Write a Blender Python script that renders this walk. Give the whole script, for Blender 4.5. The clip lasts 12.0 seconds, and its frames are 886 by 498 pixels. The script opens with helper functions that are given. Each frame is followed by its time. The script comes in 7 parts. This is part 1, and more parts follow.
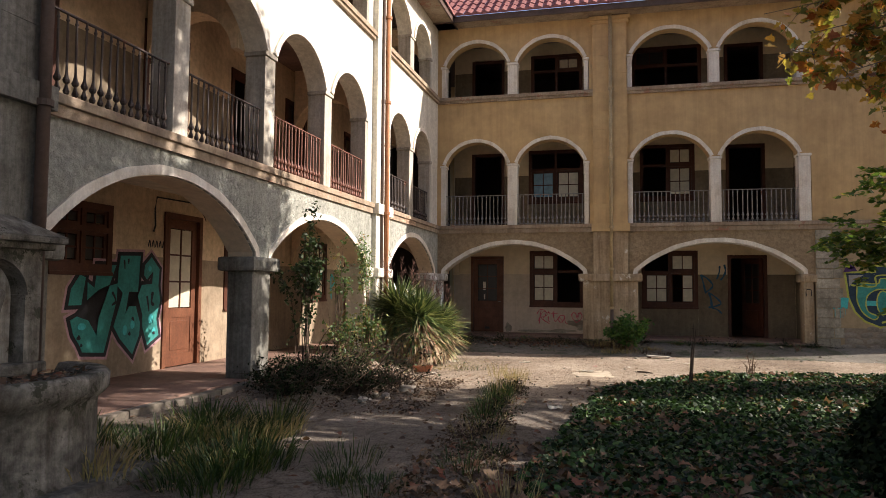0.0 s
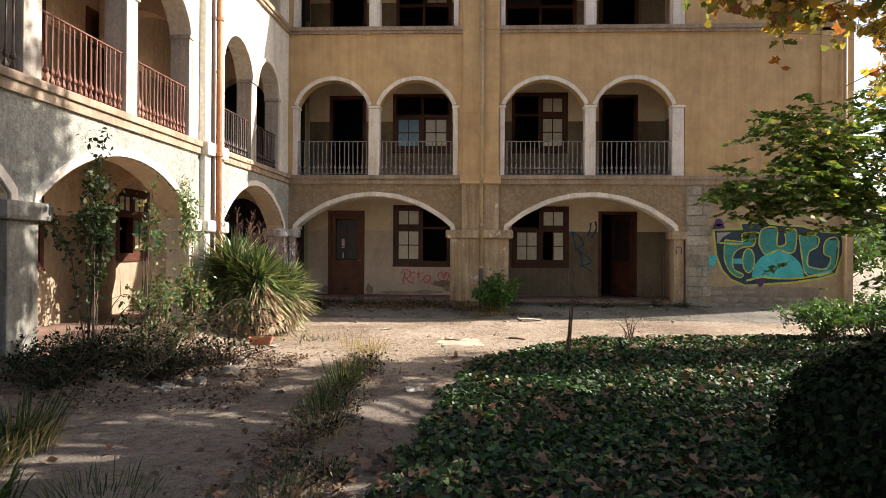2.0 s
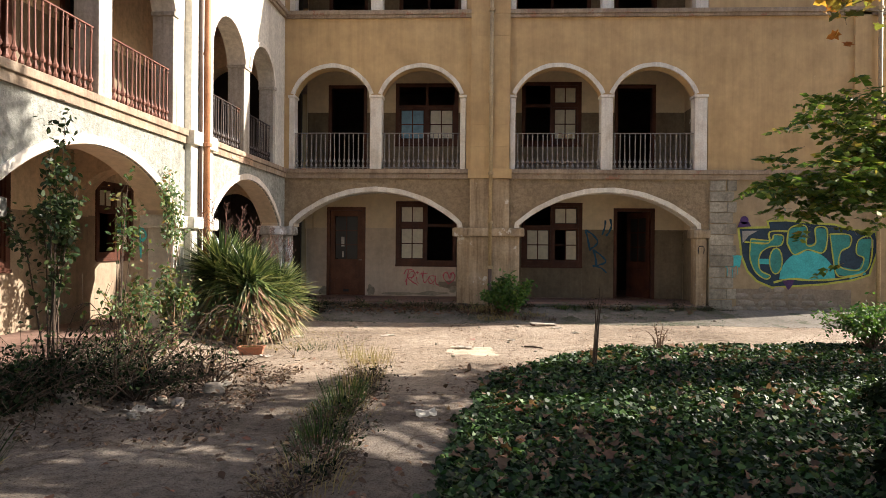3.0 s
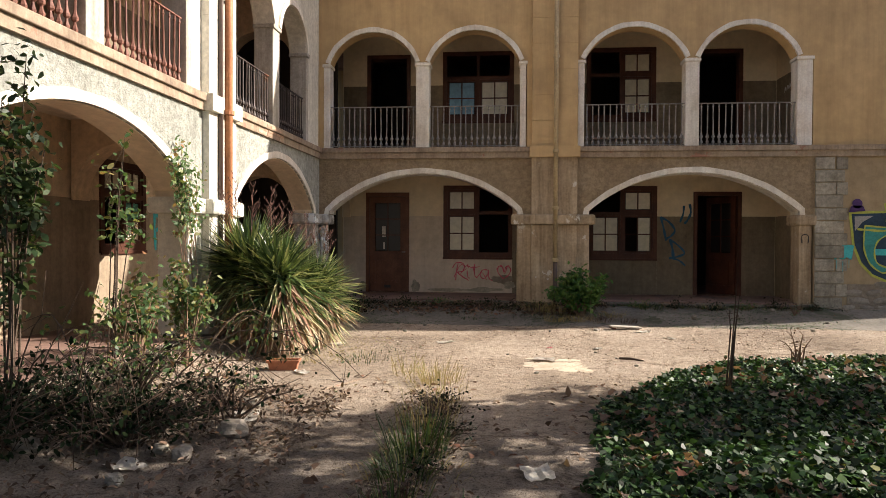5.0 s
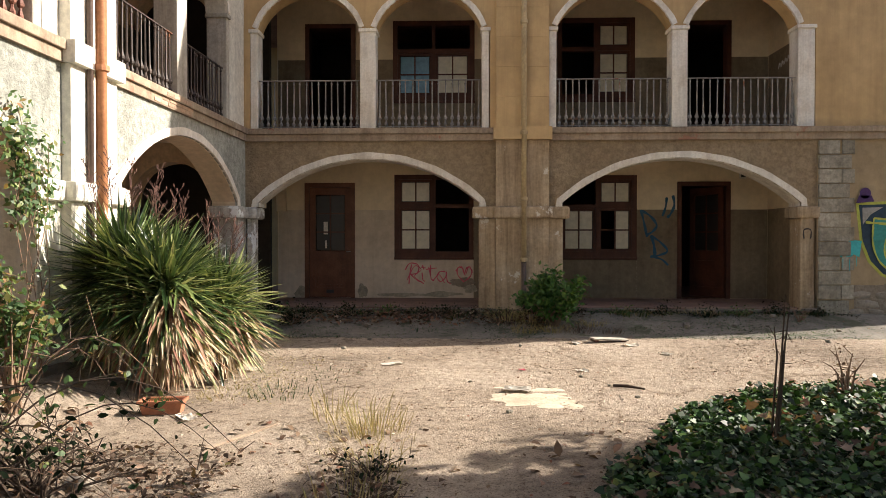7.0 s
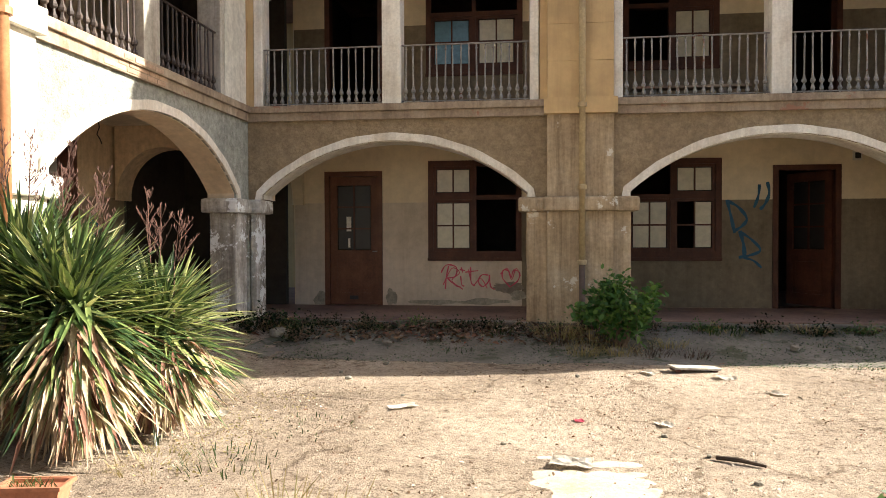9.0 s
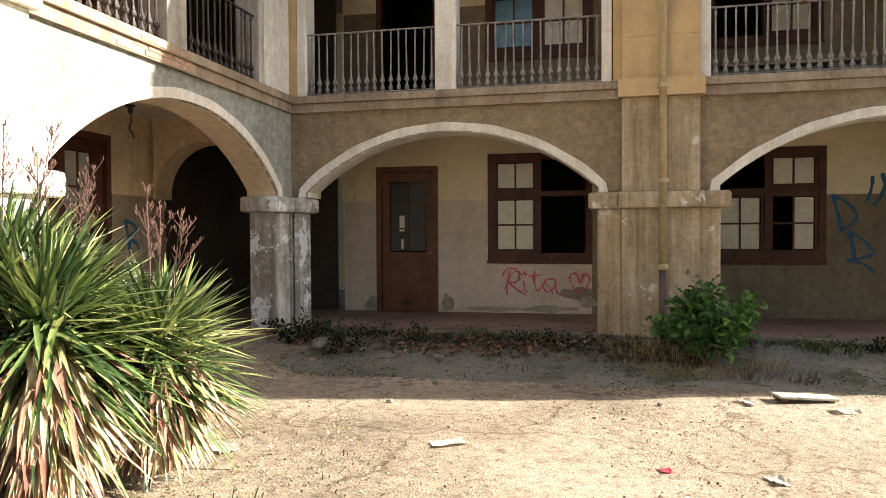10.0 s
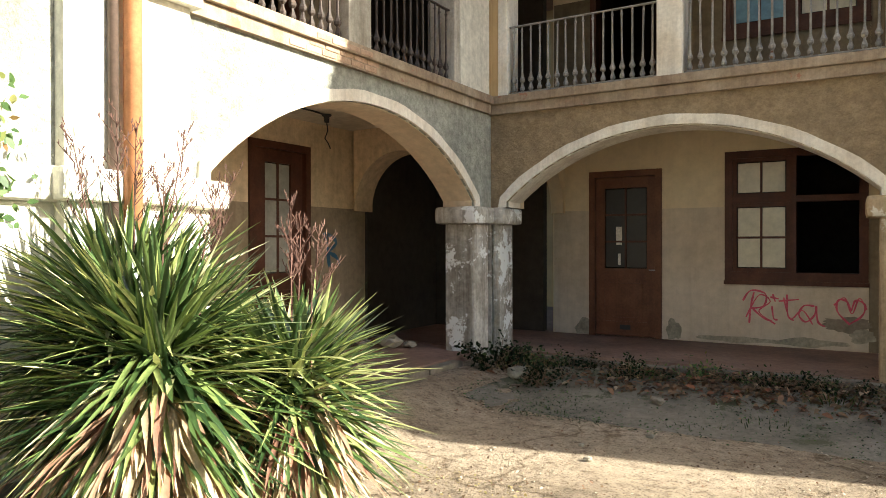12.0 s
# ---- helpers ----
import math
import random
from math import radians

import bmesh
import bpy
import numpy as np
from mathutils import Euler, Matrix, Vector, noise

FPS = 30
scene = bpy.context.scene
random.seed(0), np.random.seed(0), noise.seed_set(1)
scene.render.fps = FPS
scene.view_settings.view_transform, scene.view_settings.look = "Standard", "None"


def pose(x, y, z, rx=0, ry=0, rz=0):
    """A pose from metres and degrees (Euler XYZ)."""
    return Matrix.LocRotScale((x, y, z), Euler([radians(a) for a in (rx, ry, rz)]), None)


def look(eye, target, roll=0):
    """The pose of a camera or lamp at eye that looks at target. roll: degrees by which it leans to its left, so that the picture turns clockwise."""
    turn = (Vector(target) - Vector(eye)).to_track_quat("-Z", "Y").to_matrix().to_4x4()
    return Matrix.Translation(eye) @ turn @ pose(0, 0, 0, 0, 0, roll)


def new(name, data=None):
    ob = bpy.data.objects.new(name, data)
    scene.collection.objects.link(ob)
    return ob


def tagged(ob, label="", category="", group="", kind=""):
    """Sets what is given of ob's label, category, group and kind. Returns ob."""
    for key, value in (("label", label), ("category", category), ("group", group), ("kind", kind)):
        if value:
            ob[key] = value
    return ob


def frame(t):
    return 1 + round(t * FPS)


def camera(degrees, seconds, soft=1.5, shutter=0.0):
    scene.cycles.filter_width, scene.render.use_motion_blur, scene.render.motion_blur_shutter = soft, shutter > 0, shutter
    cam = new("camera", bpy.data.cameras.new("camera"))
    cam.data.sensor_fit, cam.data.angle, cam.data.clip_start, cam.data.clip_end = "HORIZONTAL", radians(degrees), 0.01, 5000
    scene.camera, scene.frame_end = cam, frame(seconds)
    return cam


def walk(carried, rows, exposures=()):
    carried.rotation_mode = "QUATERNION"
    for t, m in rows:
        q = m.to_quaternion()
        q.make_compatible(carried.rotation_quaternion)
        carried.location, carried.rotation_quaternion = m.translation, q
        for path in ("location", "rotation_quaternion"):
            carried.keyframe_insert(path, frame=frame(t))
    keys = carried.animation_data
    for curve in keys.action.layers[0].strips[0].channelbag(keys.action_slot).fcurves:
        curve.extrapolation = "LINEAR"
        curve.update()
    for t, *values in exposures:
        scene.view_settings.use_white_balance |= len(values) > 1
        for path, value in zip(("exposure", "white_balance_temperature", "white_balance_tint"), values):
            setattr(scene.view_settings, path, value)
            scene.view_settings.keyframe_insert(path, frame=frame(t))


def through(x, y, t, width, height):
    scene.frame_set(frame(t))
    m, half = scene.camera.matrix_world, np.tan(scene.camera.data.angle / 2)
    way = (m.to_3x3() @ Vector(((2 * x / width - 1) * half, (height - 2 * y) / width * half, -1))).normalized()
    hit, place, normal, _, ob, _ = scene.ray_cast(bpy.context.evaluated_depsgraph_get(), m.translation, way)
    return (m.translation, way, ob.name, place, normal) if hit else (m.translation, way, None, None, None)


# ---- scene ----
cam = camera(65.1, 12.0, 0.55)
PATH = [
    (0, (-0.409, -0.493, 1.693), (-0.876, 1.448, 1.809), 0.4),
    (0.5, (-0.55, -0.005, 1.683), (-0.815, 1.976, 1.77), 0.5),
    (1, (-0.593, 0.533, 1.65), (-0.711, 2.528, 1.713), 0.5),
    (1.5, (-0.581, 1.098, 1.629), (-0.673, 3.096, 1.665), 0.4),
    (2, (-0.487, 1.63, 1.647), (-0.582, 3.628, 1.649), 0.4),
    (2.5, (-0.5, 2.253, 1.666), (-0.593, 4.251, 1.663), 0.5),
    (3, (-0.708, 2.773, 1.681), (-0.802, 4.771, 1.676), 0.5),
    (3.4, (-0.9, 3.204, 1.651), (-1.005, 5.202, 1.647), 0.2),
    (3.5, (-0.92, 3.326, 1.647), (-1.036, 5.322, 1.636), 0.6),
    (5.5, (-1.524, 5.48, 1.584), (-1.706, 7.472, 1.556), 0.1),
    (6, (-1.529, 6.04, 1.532), (-1.634, 8.037, 1.503), 0.1),
    (6.5, (-1.509, 6.601, 1.537), (-1.568, 8.6, 1.516), 0.0),
    (8.5, (-1.241, 8.893, 1.605), (-1.365, 10.888, 1.556), -0.1),
    (9, (-1.235, 9.451, 1.604), (-1.461, 11.437, 1.564), -0.2),
    (9.5, (-1.229, 9.983, 1.626), (-1.541, 11.958, 1.585), -0.3),
    (10, (-1.249, 10.549, 1.637), (-1.667, 12.504, 1.593), -0.3),
    (10.5, (-1.322, 11.021, 1.613), (-1.886, 12.939, 1.57), -0.2),
    (11, (-1.391, 11.355, 1.646), (-2.038, 13.247, 1.612), -0.3),
    (11.5, (-1.386, 11.749, 1.651), (-2.261, 13.547, 1.63), -0.3),
    (12, (-1.363, 11.787, 1.68), (-2.388, 13.504, 1.669), -0.1),
]
EXPOSURES = [(0.0, 0.86, 6500, 18), (1.0, 1.22, 6500, 17), (2.5, 1.34, 6500, 16), (5.5, 1.12, 6500, 16), (6.5, 1.18, 6500, 15), (8.5, 1.66, 6500, 12), (10.5, 1.94, 6500, 8), (12.0, 1.95, 6500, 4)]
walk(cam, [(t, look(eye, target, roll)) for t, eye, target, roll in PATH], EXPOSURES)

# ---- light ----
SUN_AZ, SUN_EL = 12.6, 30.0          # degrees from +x towards +y, and above the horizon
sun_dir = Vector((math.cos(radians(SUN_AZ)) * math.cos(radians(SUN_EL)), math.sin(radians(SUN_AZ)) * math.cos(radians(SUN_EL)), math.sin(radians(SUN_EL))))
sun_data = bpy.data.lights.new("sun", "SUN")
sun_data.energy, sun_data.angle, sun_data.color = 5.0, radians(0.4), (1.0, 0.93, 0.80)
sun = new("sun", sun_data)
sun.matrix_world = look(sun_dir * 60, (0, 0, 0))
world = bpy.data.worlds.new("sky")
world.use_nodes = True
scene.world = world
wn = world.node_tree.nodes
sky = wn.new("ShaderNodeTexSky")
sky.sky_type, sky.sun_disc = "NISHITA", False
sky.sun_elevation, sky.sun_rotation = radians(SUN_EL), radians(90 - SUN_AZ)
sky.air_density, sky.dust_density, sky.ozone_density = 1.0, 2.0, 1.0
wn["Background"].inputs["Strength"].default_value = 0.103
world.node_tree.links.new(sky.outputs[0], wn["Background"].inputs["Color"])


# ---- materials ----
def node_mat(name):
    m = bpy.data.materials.new(name)
    m.use_nodes = True
    return m, m.node_tree.nodes, m.node_tree.links, m.node_tree.nodes["Principled BSDF"]


def ramp_node(n, stops):
    r = n.new("ShaderNodeValToRGB")
    els = r.color_ramp.elements
    while len(els) < len(stops):
        els.new(0.5)
    for e, (p, c) in zip(els, stops):
        e.position, e.color = p, (*c, 1)
    return r


def noise_node(n, l, co, scale, detail=4.0, rough=0.6, stretch=None):
    t = n.new("ShaderNodeTexNoise")
    t.inputs["Scale"].default_value, t.inputs["Detail"].default_value, t.inputs["Roughness"].default_value = scale, detail, rough
    if stretch:
        mp = n.new("ShaderNodeMapping")
        mp.inputs["Scale"].default_value = stretch
        l.new(co, mp.inputs["Vector"])
        co = mp.outputs[0]
    l.new(co, t.inputs["Vector"])
    return t.outputs["Fac"]


def mix_node(n, l, fac, a, b, mode="MIX"):
    x = n.new("ShaderNodeMix")
    x.data_type, x.blend_type = "RGBA", mode
    for sock, v in ((x.inputs[0], fac), (x.inputs[6], a), (x.inputs[7], b)):
        if isinstance(v, (int, float)):
            sock.default_value = v
        elif isinstance(v, tuple):
            sock.default_value = (*v, 1)
        else:
            l.new(v, sock)
    return x.outputs[2]


def surface(name, base, dark, light=None, rough=0.9, big=0.6, small=14.0, bump=0.25, bump_scale=60.0, streak=0.0, patch=None, patch_at=0.62,
            metal=0.0, vary=0.0, spec=0.3, bump_dist=0.01, grain=0.2):
    """A worn surface: blotches at one scale, grain at another, streaks that run down, patches of another coat, fine relief."""
    m, n, l, b = node_mat(name)
    geo = n.new("ShaderNodeNewGeometry")
    co = geo.outputs["Position"]
    light = light or tuple(min(1, c * 1.15) for c in base)
    f1 = noise_node(n, l, co, big, 6, 0.65)
    r1 = ramp_node(n, [(0.3, dark), (0.5, base), (0.72, light)])
    l.new(f1, r1.inputs[0])
    col = r1.outputs[0]
    f2 = noise_node(n, l, co, small, 5, 0.7)
    r2 = ramp_node(n, [(0.35, (1 - grain,) * 3), (0.65, (1 + grain * 0.5,) * 3)])
    l.new(f2, r2.inputs[0])
    col = mix_node(n, l, 1.0, col, r2.outputs[0], "MULTIPLY")
    if streak:
        f3 = noise_node(n, l, co, 3.0, 5, 0.7, (2.2, 2.2, 0.12))
        r3 = ramp_node(n, [(0.42, (1, 1, 1)), (0.66, (0.45, 0.42, 0.38))])
        l.new(f3, r3.inputs[0])
        col = mix_node(n, l, streak, col, r3.outputs[0], "MULTIPLY")
    if patch:
        f4 = noise_node(n, l, co, 1.7, 8, 0.75)
        r4 = ramp_node(n, [(patch_at, (0, 0, 0)), (patch_at + 0.03, (1, 1, 1))])
        l.new(f4, r4.inputs[0])
        col = mix_node(n, l, r4.outputs[0], col, patch)
    if vary:
        oi = n.new("ShaderNodeObjectInfo")
        mr = n.new("ShaderNodeMapRange")
        mr.inputs[3].default_value, mr.inputs[4].default_value = 1 - vary, 1 + vary
        l.new(oi.outputs["Random"], mr.inputs[0])
        cc = n.new("ShaderNodeCombineColor")
        for k in range(3):
            l.new(mr.outputs[0], cc.inputs[k])
        col = mix_node(n, l, 1.0, col, cc.outputs[0], "MULTIPLY")
    l.new(col, b.inputs["Base Color"])
    b.inputs["Roughness"].default_value, b.inputs["Metallic"].default_value = rough, metal
    b.inputs["Specular IOR Level"].default_value = spec
    if bump:
        f5 = noise_node(n, l, co, bump_scale, 6, 0.7)
        bp = n.new("ShaderNodeBump")
        bp.inputs["Strength"].default_value, bp.inputs["Distance"].default_value = bump, bump_dist
        l.new(f5, bp.inputs["Height"])
        l.new(bp.outputs[0], b.inputs["Normal"])
    return m


def leaf_mat(name, stops, rough=0.55, through=0.35, spec=0.35):
    """Leaves: a colour of its own for each leaf, a little light through the blade."""
    m, n, l, b = node_mat(name)
    geo = n.new("ShaderNodeNewGeometry")
    r = ramp_node(n, stops)
    l.new(geo.outputs["Random Per Island"], r.inputs[0])
    f = noise_node(n, l, geo.outputs["Position"], 30, 3, 0.6)
    r2 = ramp_node(n, [(0.3, (0.75, 0.75, 0.75)), (0.7, (1.15, 1.15, 1.15))])
    l.new(f, r2.inputs[0])
    col = mix_node(n, l, 1.0, r.outputs[0], r2.outputs[0], "MULTIPLY")
    l.new(col, b.inputs["Base Color"])
    b.inputs["Roughness"].default_value = rough
    b.inputs["Specular IOR Level"].default_value = spec
    tr = n.new("ShaderNodeBsdfTranslucent")
    l.new(mix_node(n, l, 1.0, col, (1.3, 1.25, 0.7), "MULTIPLY"), tr.inputs["Color"])
    ms = n.new("ShaderNodeMixShader")
    ms.inputs[0].default_value = through
    l.new(b.outputs[0], ms.inputs[1])
    l.new(tr.outputs[0], ms.inputs[2])
    l.new(ms.outputs[0], n["Material Output"].inputs["Surface"])
    return m


OCHRE = surface("ochre_plaster", (0.55, 0.385, 0.195), (0.47, 0.325, 0.165), (0.60, 0.43, 0.225), big=0.45, small=2.2, bump=0.25, bump_scale=30, streak=0.22, grain=0.14, patch=(0.60, 0.45, 0.26), patch_at=0.66)
TAUPE = surface("roughcast_taupe", (0.335, 0.25, 0.155), (0.28, 0.205, 0.128), (0.39, 0.30, 0.195), big=0.8, small=11, bump=1.0, bump_scale=13, bump_dist=0.05, streak=0.12, grain=0.28)
GREY_CAST = surface("roughcast_grey", (0.39, 0.395, 0.345), (0.30, 0.31, 0.27), (0.48, 0.485, 0.43), big=0.7, small=11, bump=1.0, bump_scale=13, bump_dist=0.05, streak=0.3, grain=0.32)
PALE = surface("pale_plaster", (0.72, 0.685, 0.59), (0.62, 0.58, 0.49), (0.78, 0.75, 0.66), big=0.5, small=12, bump=0.3, bump_scale=40, streak=0.3)
CREAM = surface("cream_paint", (0.80, 0.745, 0.65), (0.66, 0.58, 0.47), (0.86, 0.83, 0.75), big=2.2, small=25, bump=0.35, streak=0.35, grain=0.12, patch=(0.42, 0.36, 0.28), patch_at=0.65)
CREAM_WORN = surface("worn_post_paint", (0.50, 0.46, 0.39), (0.36, 0.33, 0.27), (0.62, 0.58, 0.5), big=1.6, small=20, bump=0.4, streak=0.6, grain=0.2)
SILL = surface("weathered_sill", (0.36, 0.28, 0.2), (0.26, 0.19, 0.14), (0.45, 0.37, 0.28), big=2.0, small=20, bump=0.5, streak=0.5, patch=(0.30, 0.16, 0.11), patch_at=0.6)
PIER = surface("worn_pier", (0.46, 0.35, 0.225), (0.34, 0.25, 0.16), (0.52, 0.42, 0.3), big=1.6, small=18, bump=0.4, streak=0.85, patch=(0.62, 0.58, 0.5), patch_at=0.6)
PIER_WHITE = surface("flaking_white_pier", (0.50, 0.47, 0.42), (0.33, 0.30, 0.26), (0.66, 0.64, 0.60), big=2.2, small=14, bump=0.5, streak=0.95, patch=(0.80, 0.81, 0.80), patch_at=0.52, grain=0.3)
PIER_GREY = surface("worn_grey_pier", (0.235, 0.23, 0.20), (0.14, 0.135, 0.115), (0.33, 0.32, 0.285), big=1.8, small=16, bump=0.5, streak=0.85, patch=(0.42, 0.40, 0.36), patch_at=0.68, grain=0.3)
INNER = surface("inner_cream", (0.70, 0.58, 0.40), (0.61, 0.495, 0.335), (0.74, 0.62, 0.44), big=0.7, small=5, bump=0.1, streak=0.08, grain=0.1)
DADO = surface("inner_dado", (0.215, 0.168, 0.11), (0.16, 0.124, 0.08), (0.27, 0.215, 0.145), big=0.9, small=10, bump=0.15, rough=0.7, streak=0.3)
DADO_LEFT = surface("brown_dado", (0.31, 0.24, 0.165), (0.22, 0.17, 0.115), (0.39, 0.31, 0.22), big=0.9, small=10, bump=0.15, rough=0.7, streak=0.3)
# Cream inner plaster turned tan: warm bounce from the yard is in the colour.
INNER_LEFT = surface("inner_tan", (0.70, 0.545, 0.365), (0.60, 0.46, 0.30), (0.76, 0.60, 0.42), big=0.7, small=9, bump=0.15, streak=0.25)
DADO_PALE = surface("inner_dado_pale", (0.60, 0.50, 0.39), (0.50, 0.415, 0.315), (0.65, 0.55, 0.44), big=0.9, small=6, bump=0.15, rough=0.7, streak=0.2, grain=0.12, patch=(0.36, 0.3, 0.24), patch_at=0.66)
# Raised tan tone also stands in for light bounced up from the yard.
SOFFIT_TAN = surface("soffit_plaster", (0.72, 0.585, 0.43), (0.63, 0.50, 0.36), (0.78, 0.65, 0.49), big=1.2, small=9, bump=0.2, bump_scale=30, streak=0.15, grain=0.12)
CEILING = surface("limewashed_ceiling", (0.62, 0.56, 0.45), (0.5, 0.44, 0.34), big=0.7, small=8, bump=0.1)
FLOOR = surface("arcade_floor", (0.24, 0.15, 0.115), (0.155, 0.10, 0.08), (0.32, 0.215, 0.17), big=1.2, small=15, bump=0.3, rough=0.8)
KERB = surface("old_kerb", (0.17, 0.145, 0.115), (0.10, 0.09, 0.07), (0.25, 0.22, 0.18), big=2, small=25, bump=0.6, bump_scale=40)
WOOD = surface("red_brown_wood", (0.085, 0.030, 0.017), (0.055, 0.02, 0.012), (0.12, 0.045, 0.025), big=3, small=30, bump=0.2, rough=0.55, streak=0.3)
WOOD_LIGHT = surface("worn_door_wood", (0.15, 0.058, 0.03), (0.10, 0.038, 0.02), (0.2, 0.085, 0.045), big=3, small=30, bump=0.2, rough=0.5, streak=0.4)
# Room walls near black: the lack of light is in the colour.
DARK = surface("unlit_room_dark", (0.06, 0.05, 0.042), (0.04, 0.033, 0.03), big=0.8, small=8, bump=0.1)
IRON = surface("painted_iron", (0.25, 0.235, 0.215), (0.15, 0.14, 0.125), (0.34, 0.32, 0.295), big=6, small=50, bump=0.2, rough=0.55, patch=(0.16, 0.07, 0.035), patch_at=0.6)
IRON_DARK = surface("dark_painted_iron", (0.06, 0.047, 0.042), (0.04, 0.03, 0.026), (0.10, 0.07, 0.055), big=6, small=50, bump=0.2, rough=0.55, patch=(0.14, 0.06, 0.03), patch_at=0.62)
# Redder copy of the railing iron, its colour carrying the sun on it.
IRON_SUNLIT = surface("sunlit_red_iron", (0.19, 0.085, 0.06), (0.12, 0.05, 0.035), (0.26, 0.12, 0.09), big=6, small=50, bump=0.2, rough=0.6)
PIPE = surface("ochre_pipe", (0.46, 0.36, 0.21), (0.36, 0.27, 0.15), big=2, small=20, bump=0.1, rough=0.5, streak=0.3)
PIPE_RED = surface("terracotta_pipe", (0.47, 0.21, 0.10), (0.36, 0.15, 0.07), big=2, small=20, bump=0.1, rough=0.5, streak=0.3)
PIPE_DARK = surface("dark_pipe", (0.11, 0.075, 0.06), (0.07, 0.05, 0.04), big=2, small=20, bump=0.1, rough=0.5)
END_WALL = surface("dull_ochre_plaster", (0.38, 0.29, 0.175), (0.31, 0.235, 0.145), (0.43, 0.34, 0.21), big=0.6, small=6, bump=0.3, streak=0.15, grain=0.15)
MORTAR = surface("bare_mortar", (0.25, 0.205, 0.155), (0.18, 0.145, 0.11), (0.31, 0.26, 0.2), big=2, small=14, bump=0.8, bump_scale=20, bump_dist=0.03)
ROOF = surface("maroon_tiles", (0.27, 0.11, 0.10), (0.2, 0.08, 0.075), (0.33, 0.16, 0.14), big=1.2, small=9, bump=0.3, vary=0.2, patch=(0.38, 0.3, 0.25), patch_at=0.66)
STONE = surface("pale_quoin", (0.35, 0.32, 0.255), (0.24, 0.22, 0.175), (0.43, 0.395, 0.32), big=2.2, small=14, bump=0.9, bump_scale=22, bump_dist=0.02, vary=0.2, grain=0.3, streak=0.4)
RUBBLE = surface("rubble_stone", (0.27, 0.235, 0.19), (0.18, 0.155, 0.12), (0.35, 0.31, 0.25), big=2.5, small=18, bump=0.7, bump_scale=25, vary=0.2)
CONCRETE = surface("fountain_stone", (0.20, 0.185, 0.155), (0.06, 0.057, 0.045), (0.36, 0.34, 0.295), big=3.2, small=12, bump=0.9, bump_scale=22, bump_dist=0.02, streak=0.9, patch=(0.06, 0.06, 0.04), patch_at=0.55, grain=0.35)
TERRACOTTA = surface("terracotta", (0.43, 0.18, 0.10), (0.34, 0.13, 0.07), big=3, small=25, bump=0.2)
PAPER = surface("dirty_paper", (0.72, 0.68, 0.6), (0.6, 0.55, 0.47), big=5, small=30, bump=0.2)
CHIP = surface("plaster_chip", (0.56, 0.48, 0.37), (0.38, 0.31, 0.23), (0.66, 0.58, 0.46), big=3, small=30, bump=0.2)
TWIG = surface("dry_twig", (0.20, 0.13, 0.085), (0.13, 0.085, 0.055), (0.28, 0.19, 0.13), big=4, small=40, bump=0.3)
TWIG_DARK = surface("dark_bramble", (0.075, 0.052, 0.036), (0.045, 0.032, 0.022), (0.12, 0.085, 0.06), big=4, small=40, bump=0.3)
BARK = surface("grey_bark", (0.19, 0.155, 0.115), (0.12, 0.095, 0.07), (0.26, 0.22, 0.17), big=3, small=25, bump=0.8, bump_scale=30)
LAMP = surface("dark_fitting", (0.05, 0.05, 0.05), (0.03, 0.03, 0.03), bump=0)


def glass_mat(name, tint, rough, coat_dirt):
    """Window panes with a glossy face: a pale film of dirt or paper, or a dark tint for an unlit room."""
    m, n, l, b = node_mat(name)
    geo = n.new("ShaderNodeNewGeometry")
    f = noise_node(n, l, geo.outputs["Position"], 7, 6, 0.7)
    r = ramp_node(n, [(0.35, tuple(c * coat_dirt for c in tint)), (0.65, tint)])
    l.new(f, r.inputs[0])
    l.new(r.outputs[0], b.inputs["Base Color"])
    b.inputs["Roughness"].default_value = rough
    b.inputs["Specular IOR Level"].default_value = 0.5
    return m


PANE_PALE = glass_mat("papered_pane", (0.66, 0.60, 0.46), 0.25, 0.8)
PANE_BLUE = glass_mat("blue_pane", (0.16, 0.30, 0.38), 0.2, 0.7)
# Opaque near-black pane; darkness of the room behind is in its colour.
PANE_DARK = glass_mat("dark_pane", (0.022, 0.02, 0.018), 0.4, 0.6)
PANE_DUSTY = glass_mat("dusty_pane", (0.34, 0.33, 0.29), 0.35, 0.7)
PANE_GREEN = glass_mat("green_pane", (0.10, 0.28, 0.20), 0.2, 0.5)


def paint_mat(name, c):
    return surface(name, c, tuple(x * 0.75 for x in c), big=4, small=25, bump=0.15, rough=0.6)


SPRAY_TEAL = paint_mat("teal_spray", (0.035, 0.24, 0.22))
SPRAY_BLACK = paint_mat("black_spray", (0.018, 0.018, 0.022))
SPRAY_NAVY = paint_mat("navy_spray", (0.02, 0.045, 0.075))
SPRAY_CYAN = paint_mat("cyan_spray", (0.05, 0.42, 0.44))
SPRAY_BLUE = paint_mat("blue_spray", (0.025, 0.10, 0.17))
SPRAY_LIME = paint_mat("lime_spray", (0.42, 0.45, 0.08))
SPRAY_GREY = paint_mat("grey_spray", (0.30, 0.29, 0.27))
SPRAY_RED = paint_mat("red_spray", (0.62, 0.10, 0.15))
SPRAY_VIOLET = paint_mat("violet_spray", (0.07, 0.03, 0.12))
SPRAY_WHITE = paint_mat("white_spray", (0.7, 0.7, 0.68))
SPRAY_PINK = paint_mat("pink_spray", (0.42, 0.25, 0.28))


